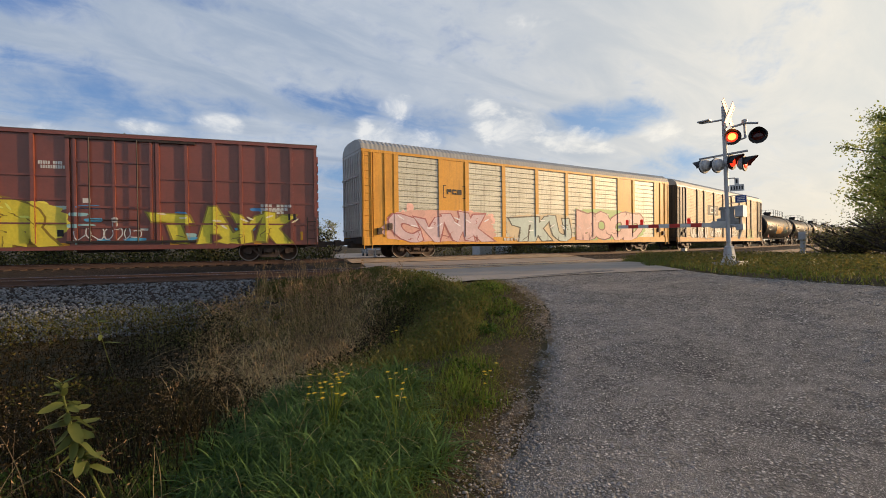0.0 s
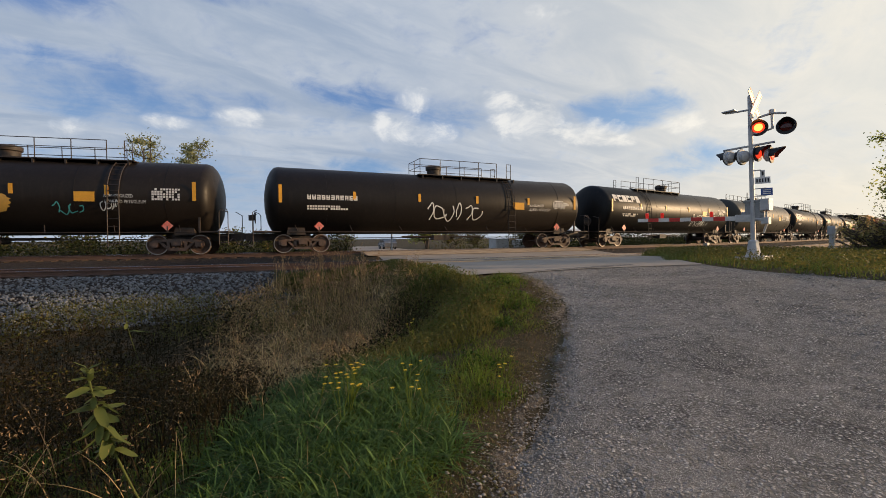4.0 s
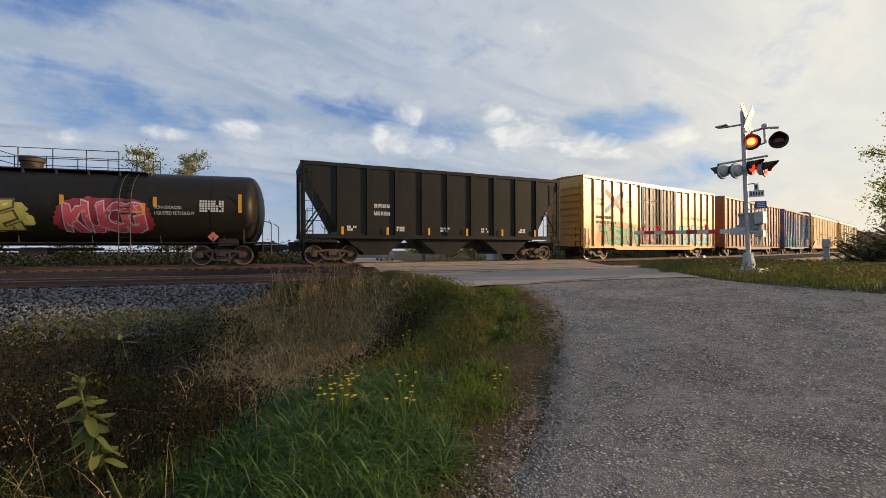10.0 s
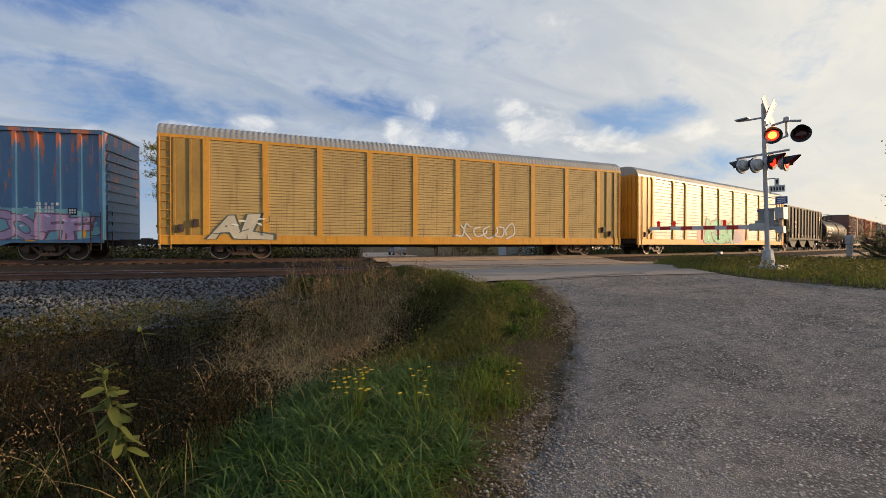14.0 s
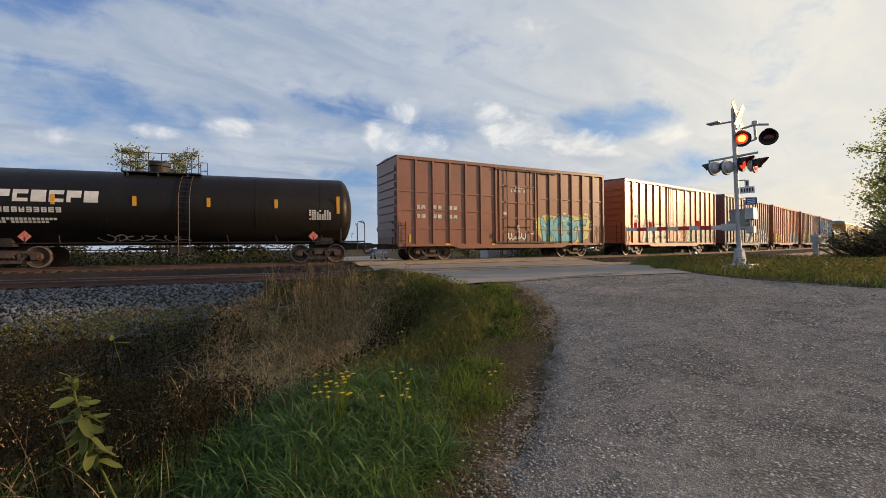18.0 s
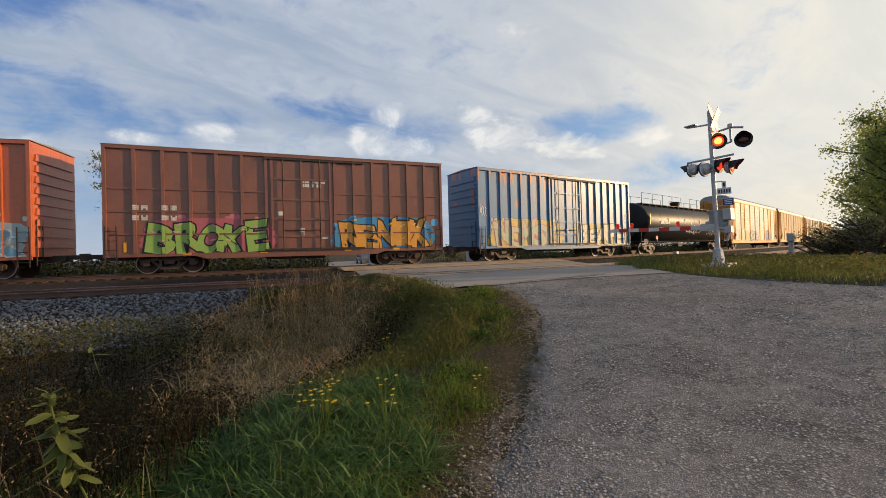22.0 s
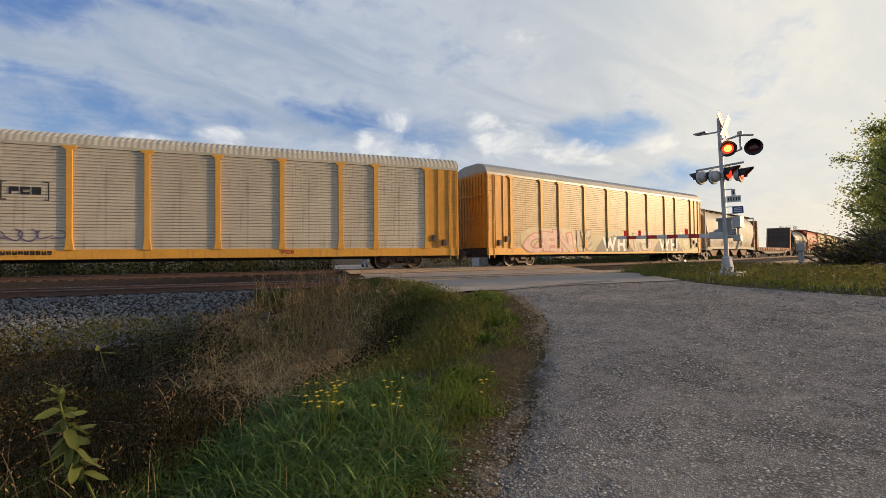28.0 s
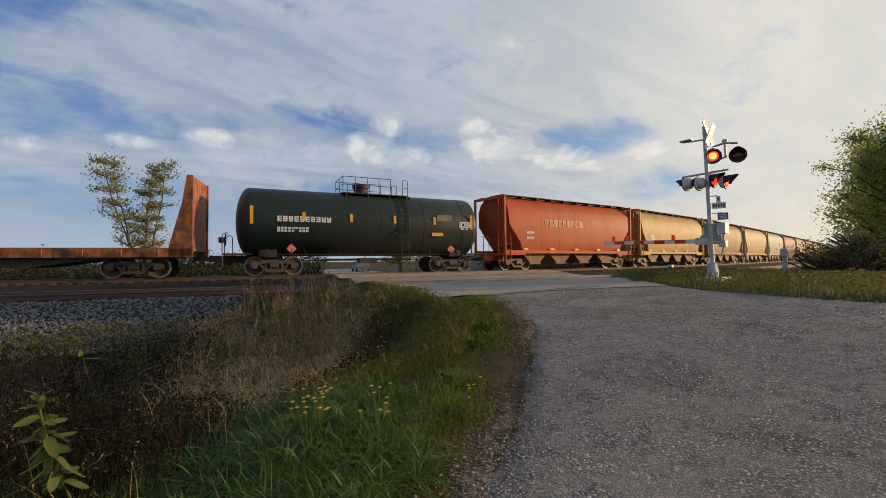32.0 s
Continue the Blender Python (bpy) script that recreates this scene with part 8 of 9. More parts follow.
def build_bank():
    """The grassy bank between the lane and the ditch: worn turf, lush tufts, straw."""
    def turf(x, y, r):
        d = lane_left(x, y)
        _, off = line_coords(x, y)
        ac, al = road_coords(x, y)
        w = 0.14 * waves(x, y, 2.6, 11) + 0.08 * waves(x, y, 9.0, 12)
        d = np.minimum(d, np.where(y > 6.5, np.maximum(-ac, 0), 99))
        ok = (d - w > 0.03) & (off < -7.0) & ((ac < -0.2) | (y < 6.9)) & (x * 0.8 - y * 0.6 < 2.6) & (d < 4.6)
        ok &= inside_by(x, y, STRAW_ZONE) < 0.25 * waves(x, y, 2.5, 13) - 0.1
        return ok & (r.rand(len(x)) < smooth(d - w, 0.0, 0.45) * 0.75 + 0.25)
    p, r = scatter(330000, (-1.2, 8.2, 0.6, 13.5), 101, turf)
    near = np.hypot(p[:, 0], p[:, 1])
    p = p[r.rand(len(p)) < np.clip(1.15 - near / 13, 0.35, 1)]
    big, mid, small = waves(p[:, 0], p[:, 1], 1.5, 41), waves(p[:, 0], p[:, 1], 3.6, 42), waves(p[:, 0], p[:, 1], 9.0, 43)
    edge = smooth(lane_left(p[:, 0], p[:, 1]), 0.05, 0.55)
    green = 0.55 * big + 0.8 * mid + 0.5 * small + 0.55 * edge - 0.30
    wide = np.maximum(1, np.hypot(p[:, 0], p[:, 1]) / 4.5)
    rnd = r.rand(len(p))
    # worn brown thatch where the turf is thin
    k = (green < 0.10) & (rnd < 0.55)
    stuff("thatch", "short brown thatch in the worn turf", "grass", blades_mesh("thatch", p[k], 0.02 + 0.05 * r.rand(k.sum()), (0.006 + 0.006 * r.rand(k.sum())) * wide[k], 1.6, G_THATCH, 4, 2))
    k = green >= 0.02
    hh = (0.035 + 0.085 * r.rand(len(p))) * (0.65 + 0.8 * smooth(green, 0.0, 0.8)) * (0.6 + 0.5 * edge) * (1 + 0.35 * smooth(p[:, 1], 5, 8))
    a = k & (rnd < 0.62)
    stuff("grass", "short green grass in worn patches beside the lane", "grass", blades_mesh("grass", p[a], hh[a], (0.005 + 0.006 * r.rand(a.sum())) * wide[a], 1.0, G_FRESH, 5, 3, 0.8))
    a = k & (rnd > 0.62)
    stuff("dull_grass", "dull olive grass among the green", "grass", blades_mesh("dull_grass", p[a], hh[a] * 1.15, (0.004 + 0.005 * r.rand(a.sum())) * wide[a], 1.0, G_DULL, 6, 3, 0.8))
    # taller upright blades in a few lighter tufts
    c = p[(green > 0.45) & (r.rand(len(p)) < 0.010)]
    q = tufts(c, 26, 0.085, r)
    stuff("light_grass", "light green upright grass tufts", "grass", blades_mesh("light_grass", q, 0.07 + 0.13 * r.rand(len(q)), (0.006 + 0.005 * r.rand(len(q))) * np.maximum(1, np.hypot(q[:, 0], q[:, 1]) / 5), 0.6, G_LIGHT, 27, 3, 0.6))
    # dark leafy mats
    c = p[(mid + 0.5 * small > 0.30) & (big > -0.2) & (r.rand(len(p)) < 0.016)]
    n = 40
    q = (c[:, None, :] + np.stack([r.randn(len(c), n) * 0.075, r.randn(len(c), n) * 0.075, 0.015 + 0.075 * r.rand(len(c), n)], 2)).reshape(-1, 3)
    stuff("clover", "low dark leafy weeds in the grass", "weeds", leaves_mesh("clover", q, 0.017 + 0.004 * np.hypot(q[:, 0], q[:, 1]), G_CLOVER, 8, 0.6, 0.6))

    # thin dry blades creeping over the trodden edge
    def fringe(x, y, r):
        d = lane_left(x, y) + 0.16 * waves(x, y, 2.6, 11) + 0.12 * waves(x, y, 6.0, 17)
        return (r.rand(len(x)) < smooth(d, -0.10, 0.15) * smooth(0.55 - d, 0.0, 0.25) * (0.5 + 0.9 * waves(x, y, 4.5, 18))) & (x * 0.8 - y * 0.6 < 2.7)
    f, rf = scatter(120000, (0.2, 6.6, 0.4, 7.2), 115, fringe)
    pick = rf.rand(len(f))
    fw = np.maximum(1, np.hypot(f[:, 0], f[:, 1]) / 4.5)
    k = pick < 0.55
    stuff("edge_thatch", "flattened dry blades on the trodden edge", "grass", blades_mesh("edge_thatch", f[k], 0.025 + 0.05 * rf.rand(k.sum()), (0.004 + 0.005 * rf.rand(k.sum())) * fw[k], 1.7, G_THATCH, 41, 2))
    stuff("edge_grass", "sparse olive grass on the trodden edge", "grass", blades_mesh("edge_grass", f[~k], 0.03 + 0.06 * rf.rand((~k).sum()), (0.004 + 0.005 * rf.rand((~k).sum())) * fw[~k], 1.1, G_DULL, 42, 3, 0.8))

    # lush arching tufts on the crest of the bank
    def lush(x, y, r):
        return inside_by(x, y, LUSH_ZONE) > 0.18 * waves(x, y, 4.0, 14)
    c, r = scatter(1150, (0.0, 2.4, 1.7, 4.7), 102, lush)
    c = c[waves(c[:, 0], c[:, 1], 5.0, 15) > -0.42]
    q = tufts(c, 26, 0.055, r)
    stuff("long_grass", "lush arching blue-green grass tufts", "grass", blades_mesh("long_grass", q, 0.12 + 0.19 * r.rand(len(q)), 0.007 + 0.013 * r.rand(len(q)), 1.5, G_LONG, 7, 7, 0.95))
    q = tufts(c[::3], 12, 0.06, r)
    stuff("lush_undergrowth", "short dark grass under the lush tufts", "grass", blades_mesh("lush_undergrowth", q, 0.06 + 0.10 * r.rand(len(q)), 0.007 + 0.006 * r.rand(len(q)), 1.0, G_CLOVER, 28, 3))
    c2 = c[r.rand(len(c)) < 0.06]
    q = tufts(c2, 9, 0.05, r)
    stuff("withered_blades", "withered straw blades among the green tufts", "grass", blades_mesh("withered_blades", q, 0.15 + 0.2 * r.rand(len(q)), 0.004 + 0.004 * r.rand(len(q)), 1.3, G_DRY, 29, 6, 0.9))

    # straw with nodding seed heads
    def straw(x, y, r):
        e = inside_by(x, y, STRAW_ZONE) + 0.5 * waves(x, y, 1.6, 16) * 0.8
        return r.rand(len(x)) < smooth(e, -0.55, 0.35)
    p, r = scatter(26000, (-0.3, 6.8, 3.2, 14.8), 104, straw)
    dist = np.hypot(p[:, 0], p[:, 1])
    clump = waves(p[:, 0], p[:, 1], 3.2, 63)
    p = p[r.rand(len(p)) < 0.45 + 0.75 * clump]
    dist = np.hypot(p[:, 0], p[:, 1])
    h = (0.22 + 0.30 * r.rand(len(p))) * (1 + 0.5 * (r.rand(len(p)) < 0.06))
    # the ground falls away towards the ditch, the straw there stands taller
    h = h * (1 + 0.55 * smooth(-height(p[:, 0], p[:, 1]), 0.9, 1.4))
    wide = np.maximum(1, dist / 4.0)
    k = r.rand(len(p)) < 0.78
    stuff("dry_grass", "dry tan grass stalks leaning over the ditch", "grass", blades_mesh("dry_grass", p[k], h[k], (0.0055 + 0.005 * r.rand(k.sum())) * wide[k], 1.5, G_DRY, 9, 6, 0.95))
    stuff("brown_grass", "brown withered grass under the straw", "grass", blades_mesh("brown_grass", p[~k], h[~k] * 0.8, (0.005 + 0.005 * r.rand((~k).sum())) * wide[~k], 1.1, G_RUSSET, 30, 5, 0.9))
    low = tufts(p[::2], 3, 0.10, r)
    stuff("under_grass", "olive grass under the dry stalks", "grass", blades_mesh("under_grass", low, 0.10 + 0.18 * r.rand(len(low)), (0.006 + 0.004 * r.rand(len(low))) * np.maximum(1, np.hypot(low[:, 0], low[:, 1]) / 4.5), 1.0, G_DULL, 11))
    q, hh = p[k][::3], h[k][::3]
    n = 9
    tips = (q[:, None, :] + np.stack([r.randn(len(q), n) * 0.045, r.randn(len(q), n) * 0.045, hh[:, None] * (0.62 + 0.34 * r.rand(len(q), n))], 2)).reshape(-1, 3)
    stuff("seed_heads", "pinkish-brown seed heads of the dry grass", "grass", leaves_mesh("seed_heads", tips, np.repeat(0.026 + 0.0036 * np.hypot(q[:, 0], q[:, 1]), n), G_SEED, 10, -0.6, 0.17))
    # a few tall stalks standing before the rails
    def reed(x, y, r):
        _, off = line_coords(x, y)
        ac, al = road_coords(x, y)
        return (off < -7.2) & (off > -11.5) & (ac < -1.4) & (ac > -5.2)
    p, r = scatter(620, (3.2, 9.0, 9.5, 15.5), 112, reed)
    p = p[waves(p[:, 0], p[:, 1], 2.0, 64) > -0.1]
    h = 0.65 + 0.6 * r.rand(len(p))
    stuff("tall_stalks", "a few tall pale seed stalks before the rails", "grass", blades_mesh("tall_stalks", p, h, np.full(len(p), 0.017), 0.25, G_DRY, 31, 5, 0.8))
    n = 16
    t = r.rand(len(p), n)
    tips = (p[:, None, :] + np.stack([r.randn(len(p), n) * 0.03, r.randn(len(p), n) * 0.03, h[:, None] * (0.68 + 0.3 * t)], 2)).reshape(-1, 3)
    stuff("stalk_plumes", "pale plumes on the tall stalks", "grass", leaves_mesh("stalk_plumes", tips, np.full(len(tips), 0.075), G_SEED, 32, -0.7, 0.22))
    # mixed rough growth between the straw, the turf and the road
    def rough(x, y, r):
        _, off = line_coords(x, y)
        ac, al = road_coords(x, y)
        d = lane_left(x, y)
        e = inside_by(x, y, STRAW_ZONE)
        return (ac < -0.15) & (off < -6.4) & (d > 0.9) & (e < 0.3) & (e > -2.6) & (y > 4.0) & (x > 0.7 + 0.3 * (y - 5.2)) & (r.rand(len(x)) < 0.85 + 0.5 * waves(x, y, 2.2, 65))
    p, r = scatter(120000, (1.4, 9.0, 4.0, 16.0), 110, rough)
    wide = np.maximum(1, np.hypot(p[:, 0], p[:, 1]) / 5)
    tint = waves(p[:, 0], p[:, 1], 1.9, 66) + 0.5 * r.randn(len(p)) * 0.3
    for nm, lb, sel, mt, seed in (("rough_grass", "rough olive grass beside the road", tint < 0.02, G_DULL, 24), ("rough_green_grass", "rough green grass beside the road", (tint >= 0.02) & (tint < 0.42), G_VERGE, 33), ("straw_grass", "short straw-coloured grass beside the road", tint >= 0.42, G_RUSSET, 25)):
        stuff(nm, lb, "grass", blades_mesh(nm, p[sel], (0.09 + 0.22 * r.rand(sel.sum())) * (1 + 0.5 * smooth(-height(p[sel][:, 0], p[sel][:, 1]), 0.6, 1.3)), (0.006 + 0.006 * r.rand(sel.sum())) * wide[sel], 0.95, mt, seed, 4, 0.8))
    def brink(x, y, r):
        ac, al = road_coords(x, y)
        _, off = line_coords(x, y)
        return (ac < 0.05) & (ac > -1.5) & (off < -6.6) & (lane_left(x, y) > 0.15) & (y > 6.4) & (r.rand(len(x)) < 0.5 + 0.7 * waves(x, y, 3.0, 75))
    q, r2 = scatter(16000, (4.8, 9.0, 6.4, 15.5), 114, brink)
    k = r2.rand(len(q)) < 0.6
    stuff("road_edge_grass", "green grass tufts growing over the road's edge", "grass", blades_mesh("road_edge_grass", q[k], 0.10 + 0.20 * r2.rand(k.sum()), 0.010 + 0.008 * r2.rand(k.sum()), 0.8, G_VERGE, 39, 3, 0.8))
    stuff("road_edge_weeds", "olive weeds along the road's edge", "grass", blades_mesh("road_edge_weeds", q[~k], 0.12 + 0.24 * r2.rand((~k).sum()), 0.009 + 0.008 * r2.rand((~k).sum()), 0.8, G_DULL, 40, 4, 0.8))
    c = p[r.rand(len(p)) < 0.10]
    n = 9
    q = (c[:, None, :] + np.stack([r.randn(len(c), n) * 0.10, r.randn(len(c), n) * 0.10, 0.04 + 0.2 * r.rand(len(c), n)], 2)).reshape(-1, 3)
    stuff("rough_leaves", "leafy weeds in the rough grass", "weeds", leaves_mesh("rough_leaves", q, 0.022 + 0.003 * np.hypot(q[:, 0], q[:, 1]), L_BUSH, 34, 0.3, 0.5))


def build_plants():
    build_bank()
    # low rough grass behind and beside the standpoint
    p, r = scatter(14000, (-12, 1.0, -9, 1.2), 111, lambda x, y, r: (lane_left(x, y) > 0.1) & (np.hypot(x, y) > 0.9))
    stuff("field_grass", "low rough grass on the bank's near end", "grass", blades_mesh("field_grass", p, 0.10 + 0.18 * r.rand(len(p)), 0.02 + 0.015 * r.rand(len(p)), 0.8, G_DULL, 26, 2))

    # weeds of the ditch, leaf colours darkened to stand for its shade
    def ditch(x, y, r):
        d = lane_left(x, y)
        _, off = line_coords(x, y)
        return (off < -9.7) & (d > 2.0) & (x < 4.2) & (inside_by(x, y, STRAW_ZONE) < 0.5) & (inside_by(x, y, LUSH_ZONE) < 0.1)
    p, r = scatter(76000, (-11, 4.2, 0.0, 14.5), 105, ditch)
    near = np.hypot(p[:, 0], p[:, 1])
    p = p[r.rand(len(p)) < np.clip(1.4 - near / 9, 0.22, 1)]
    lump = 0.75 + 0.45 * waves(p[:, 0], p[:, 1], 1.3, 67) + 0.25 * waves(p[:, 0], p[:, 1], 3.5, 68)
    stuff("ditch_weeds", "dark green and brown ditch weeds", "weeds", blades_mesh("ditch_weeds", p, (0.22 + 0.4 * r.rand(len(p))) * lump, 0.007 + 0.008 * r.rand(len(p)), 0.7, G_DITCH_SHADE, 12, 3))
    keep = r.rand(len(p)) < 0.55
    c, lc = p[keep], lump[keep]
    n = 8
    q = (c[:, None, :] + np.stack([r.randn(len(c), n) * 0.10, r.randn(len(c), n) * 0.10, (0.04 + 0.5 * r.rand(len(c), n)) * lc[:, None]], 2)).reshape(-1, 3)
    size = 0.010 + 0.0042 * np.hypot(q[:, 0], q[:, 1])
    patch = waves(q[:, 0], q[:, 1], 1.1, 69) + 0.35 * waves(q[:, 0], q[:, 1], 4.0, 70) + 0.16 * r.randn(len(q))
    for nm, lb, sel, mt, seed in (("ditch_leaves", "dark leaves of the ditch weeds", patch < 0.16, G_DITCH_SHADE, 13), ("withered_leaves", "withered brown leaves in the ditch", (patch >= 0.16) & (patch < 0.42), G_BROWN, 14), ("olive_sprigs", "olive and yellowing sprigs above the dark weeds", patch >= 0.42, G_SPRIG, 23)):
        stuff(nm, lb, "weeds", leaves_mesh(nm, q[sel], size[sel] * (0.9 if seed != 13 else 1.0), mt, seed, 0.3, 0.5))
    # fine stems with small dry heads
    s = p[::60]
    hs = (0.45 + 0.35 * r.rand(len(s)))
    stuff("weed_stems", "thin brown weed stems", "weeds", blades_mesh("weed_stems", s, hs, 0.003 + 0.0008 * np.hypot(s[:, 0], s[:, 1]), 0.6, G_STEM, 15, 5))
    n = 9
    q = (s[:, None, :] + np.stack([r.randn(len(s), n) * 0.04, r.randn(len(s), n) * 0.04, hs[:, None] * (0.7 + 0.3 * r.rand(len(s), n))], 2)).reshape(-1, 3)
    stuff("weed_heads", "small dry seed heads over the ditch", "weeds", leaves_mesh("weed_heads", q, 0.010 + 0.002 * np.hypot(q[:, 0], q[:, 1]), G_STEM, 35, 0.0, 0.5))
    # bent straw stalks at the near end of the ditch
    def nearby(x, y, r):
        return (lane_left(x, y) > 1.9) & (np.hypot(x, y) > 2.3)
    s, r = scatter(240, (-1.3, 0.75, 1.9, 4.0), 113, nearby)
    s = s[waves(s[:, 0], s[:, 1], 4.0, 72) > 0.05]
    hs = 0.3 + 0.45 * r.rand(len(s))
    stuff("bent_stalks", "bent pale straw stalks at the ditch's edge", "grass", blades_mesh("bent_stalks", s, hs, 0.004 + 0.004 * r.rand(len(s)), 0.9, G_DRY, 36, 7, 0.9))
    n = 8
    q = (s[:, None, :] + np.stack([r.randn(len(s), n) * 0.03, r.randn(len(s), n) * 0.03, hs[:, None] * (0.6 + 0.3 * r.rand(len(s), n))], 2)).reshape(-1, 3)
    stuff("stalk_husks", "pale husks on the bent stalks", "grass", leaves_mesh("stalk_husks", q, np.full(len(q), 0.022), G_SEED, 37, -0.3, 0.3))
    # olive golden tufts along the foot of the ballast
    def foot(x, y, r):
        s, off = line_coords(x, y)
        return (off < -8.4) & (off > -11.6) & (s < 6) & (waves(x, y, 1.5, 71) > -0.15)
    p, r = scatter(16000, (-16, 5, 8, 17), 106, foot)
    stuff("ballast_weeds", "olive weeds at the foot of the ballast", "weeds", blades_mesh("ballast_weeds", p, 0.15 + 0.3 * r.rand(len(p)), 0.012 + 0.01 * r.rand(len(p)), 0.7, G_DULL, 16))
    q = (p[::3][:, None, :] + np.stack([r.randn(len(p[::3]), 8) * 0.1, r.randn(len(p[::3]), 8) * 0.1, 0.05 + 0.35 * r.rand(len(p[::3]), 8)], 2)).reshape(-1, 3)
    stuff("ballast_leaves", "yellowing weed leaves by the ballast", "weeds", leaves_mesh("ballast_leaves", q, np.full(len(q), 0.05), L_BUSH, 17, 0.3))
    # island with the signal
    def island(x, y, r):
        d = lane_left(x, y)
        _, off = line_coords(x, y)
        ac, al = road_coords(x, y)
        return (d > 0.02) & (d < 12) & (off < -6.0) & (x * 0.8 - y * 0.6 > 4.0) & (x > 9) & ((ac > road_w(al) - 0.4) | (y < 6.5))
    p, r = scatter(90000, (9, 30, -2.5, 13), 107, island)
    k = r.rand(len(p)) < 0.6
    back = smooth(line_coords(p[:, 0], p[:, 1])[1], -13.0, -9.0)
    lump = 0.55 + 0.9 * smooth(waves(p[:, 0], p[:, 1], 1.1, 76) + 0.5 * waves(p[:, 0], p[:, 1], 3.0, 77), -0.3, 0.6) + 0.6 * back
    stuff("verge_grass", "green verge grass round the signal mast", "grass", blades_mesh("verge_grass", p[k], (0.06 + 0.20 * r.rand(k.sum())) * lump[k], 0.012 + 0.010 * r.rand(k.sum()), 0.9, G_VERGE, 18))
    stuff("verge_weeds", "yellowing verge weeds round the signal mast", "weeds", blades_mesh("verge_weeds", p[~k][::2], (0.10 + 0.30 * r.rand(len(p[~k][::2]))) * lump[~k][::2], 0.014 + 0.01 * r.rand(len(p[~k][::2])), 0.6, G_DULL, 19))
    c = p[r.rand(len(p)) < 0.05]
    q = (c[:, None, :] + np.stack([r.randn(len(c), 12) * 0.12, r.randn(len(c), 12) * 0.12, 0.05 + 0.3 * r.rand(len(c), 12)], 2)).reshape(-1, 3)
    stuff("verge_leaves", "leafy weeds in the verge", "weeds", leaves_mesh("verge_leaves", q, np.full(len(q), 0.06), L_BUSH, 20, 0.3))

    # far side of the tracks: a belt of weeds and brush
    def far(x, y, r):
        s, off = line_coords(x, y)
        ac, al = road_coords(x, y)
        return (off > 5.4) & (off < 26) & ((ac < -0.6) | (ac > road_w(al) + 0.6))
    p, r = scatter(90000, (-45, 75, 22, 62), 108, far)
    _, off = line_coords(p[:, 0], p[:, 1])
    p = p[r.rand(len(p)) < np.clip(1.5 - (off - 5) / 5, 0.10, 1)]
    stuff("far_weeds", "weedy green and straw growth beyond the tracks", "weeds", blades_mesh("far_weeds", p, 0.5 + 0.9 * r.rand(len(p)), 0.05 + 0.04 * r.rand(len(p)), 0.6, L_HEDGE, 21, 2))
    c = p[r.rand(len(p)) < 0.35]
    q = (c[:, None, :] + np.stack([r.randn(len(c), 8) * 0.3, r.randn(len(c), 8) * 0.3, 0.1 + 1.25 * r.rand(len(c), 8)], 2)).reshape(-1, 3)
    c = p[(r.rand(len(p)) < 0.5) & (np.abs(line_coords(p[:, 0], p[:, 1])[1] - 9.5) < 2.8)]
    tall = 1.75 + 0.55 * waves(c[:, 0], c[:, 1], 0.35, 73) + 0.35 * waves(c[:, 0], c[:, 1], 1.2, 74)
    hedge = (c[:, None, :] + np.stack([r.randn(len(c), 9) * 0.35, r.randn(len(c), 9) * 0.35, tall[:, None] * (0.08 + 1.0 * r.rand(len(c), 9) ** 0.8)], 2)).reshape(-1, 3)
    stuff("far_hedge", "dense dark brush along the far side of the tracks", "bushes", leaves_mesh("far_hedge", hedge, np.full(len(hedge), 0.17), L_HEDGE, 38, 0.2))
    stuff("far_brush", "low leafy brush beyond the tracks", "bushes", leaves_mesh("far_brush", q, np.full(len(q), 0.15), L_BUSH, 22, 0.2))


build_plants()


def stones_mesh(name, pos, size, mat, seed, flat=0.7):
    """Angular stones: jittered octahedra cut off at the top."""
    r = np.random.RandomState(seed)
    n = len(pos)
    dirs = np.array([[1, 0, 0.2], [0.45, 0.8, -0.1], [-0.55, 0.75, 0.25], [-1, -0.1, 0], [-0.4, -0.85, 0.2], [0.6, -0.7, -0.1], [0.25, 0.1, 0.9], [-0.25, -0.15, 0.8], [0, 0, -0.8]])
    v = dirs[None] * (0.75 + 0.5 * r.rand(n, 9, 1))
    ang = r.rand(n) * 6.283
    c, s = np.cos(ang)[:, None], np.sin(ang)[:, None]
    st = 0.7 + 0.6 * r.rand(n, 1)
    x, y = v[..., 0] * st, v[..., 1]
    v = np.stack([x * c - y * s, x * s + y * c, v[..., 2] * flat], 2) * (size * 0.5)[:, None, None] + pos[:, None, :]
    tri = np.array([[0, 1, 6], [1, 2, 6], [2, 7, 6], [2, 3, 7], [3, 4, 7], [4, 6, 7], [4, 5, 6], [5, 0, 6], [1, 0, 8], [2, 1, 8], [3, 2, 8], [4, 3, 8], [5, 4, 8], [0, 5, 8]])
    base = (np.arange(n) * 9)[:, None, None]
    return raw_mesh(name, v.reshape(-1, 3), np.zeros((0, 4), int), (base + tri[None]).reshape(-1, 3), mat, True)


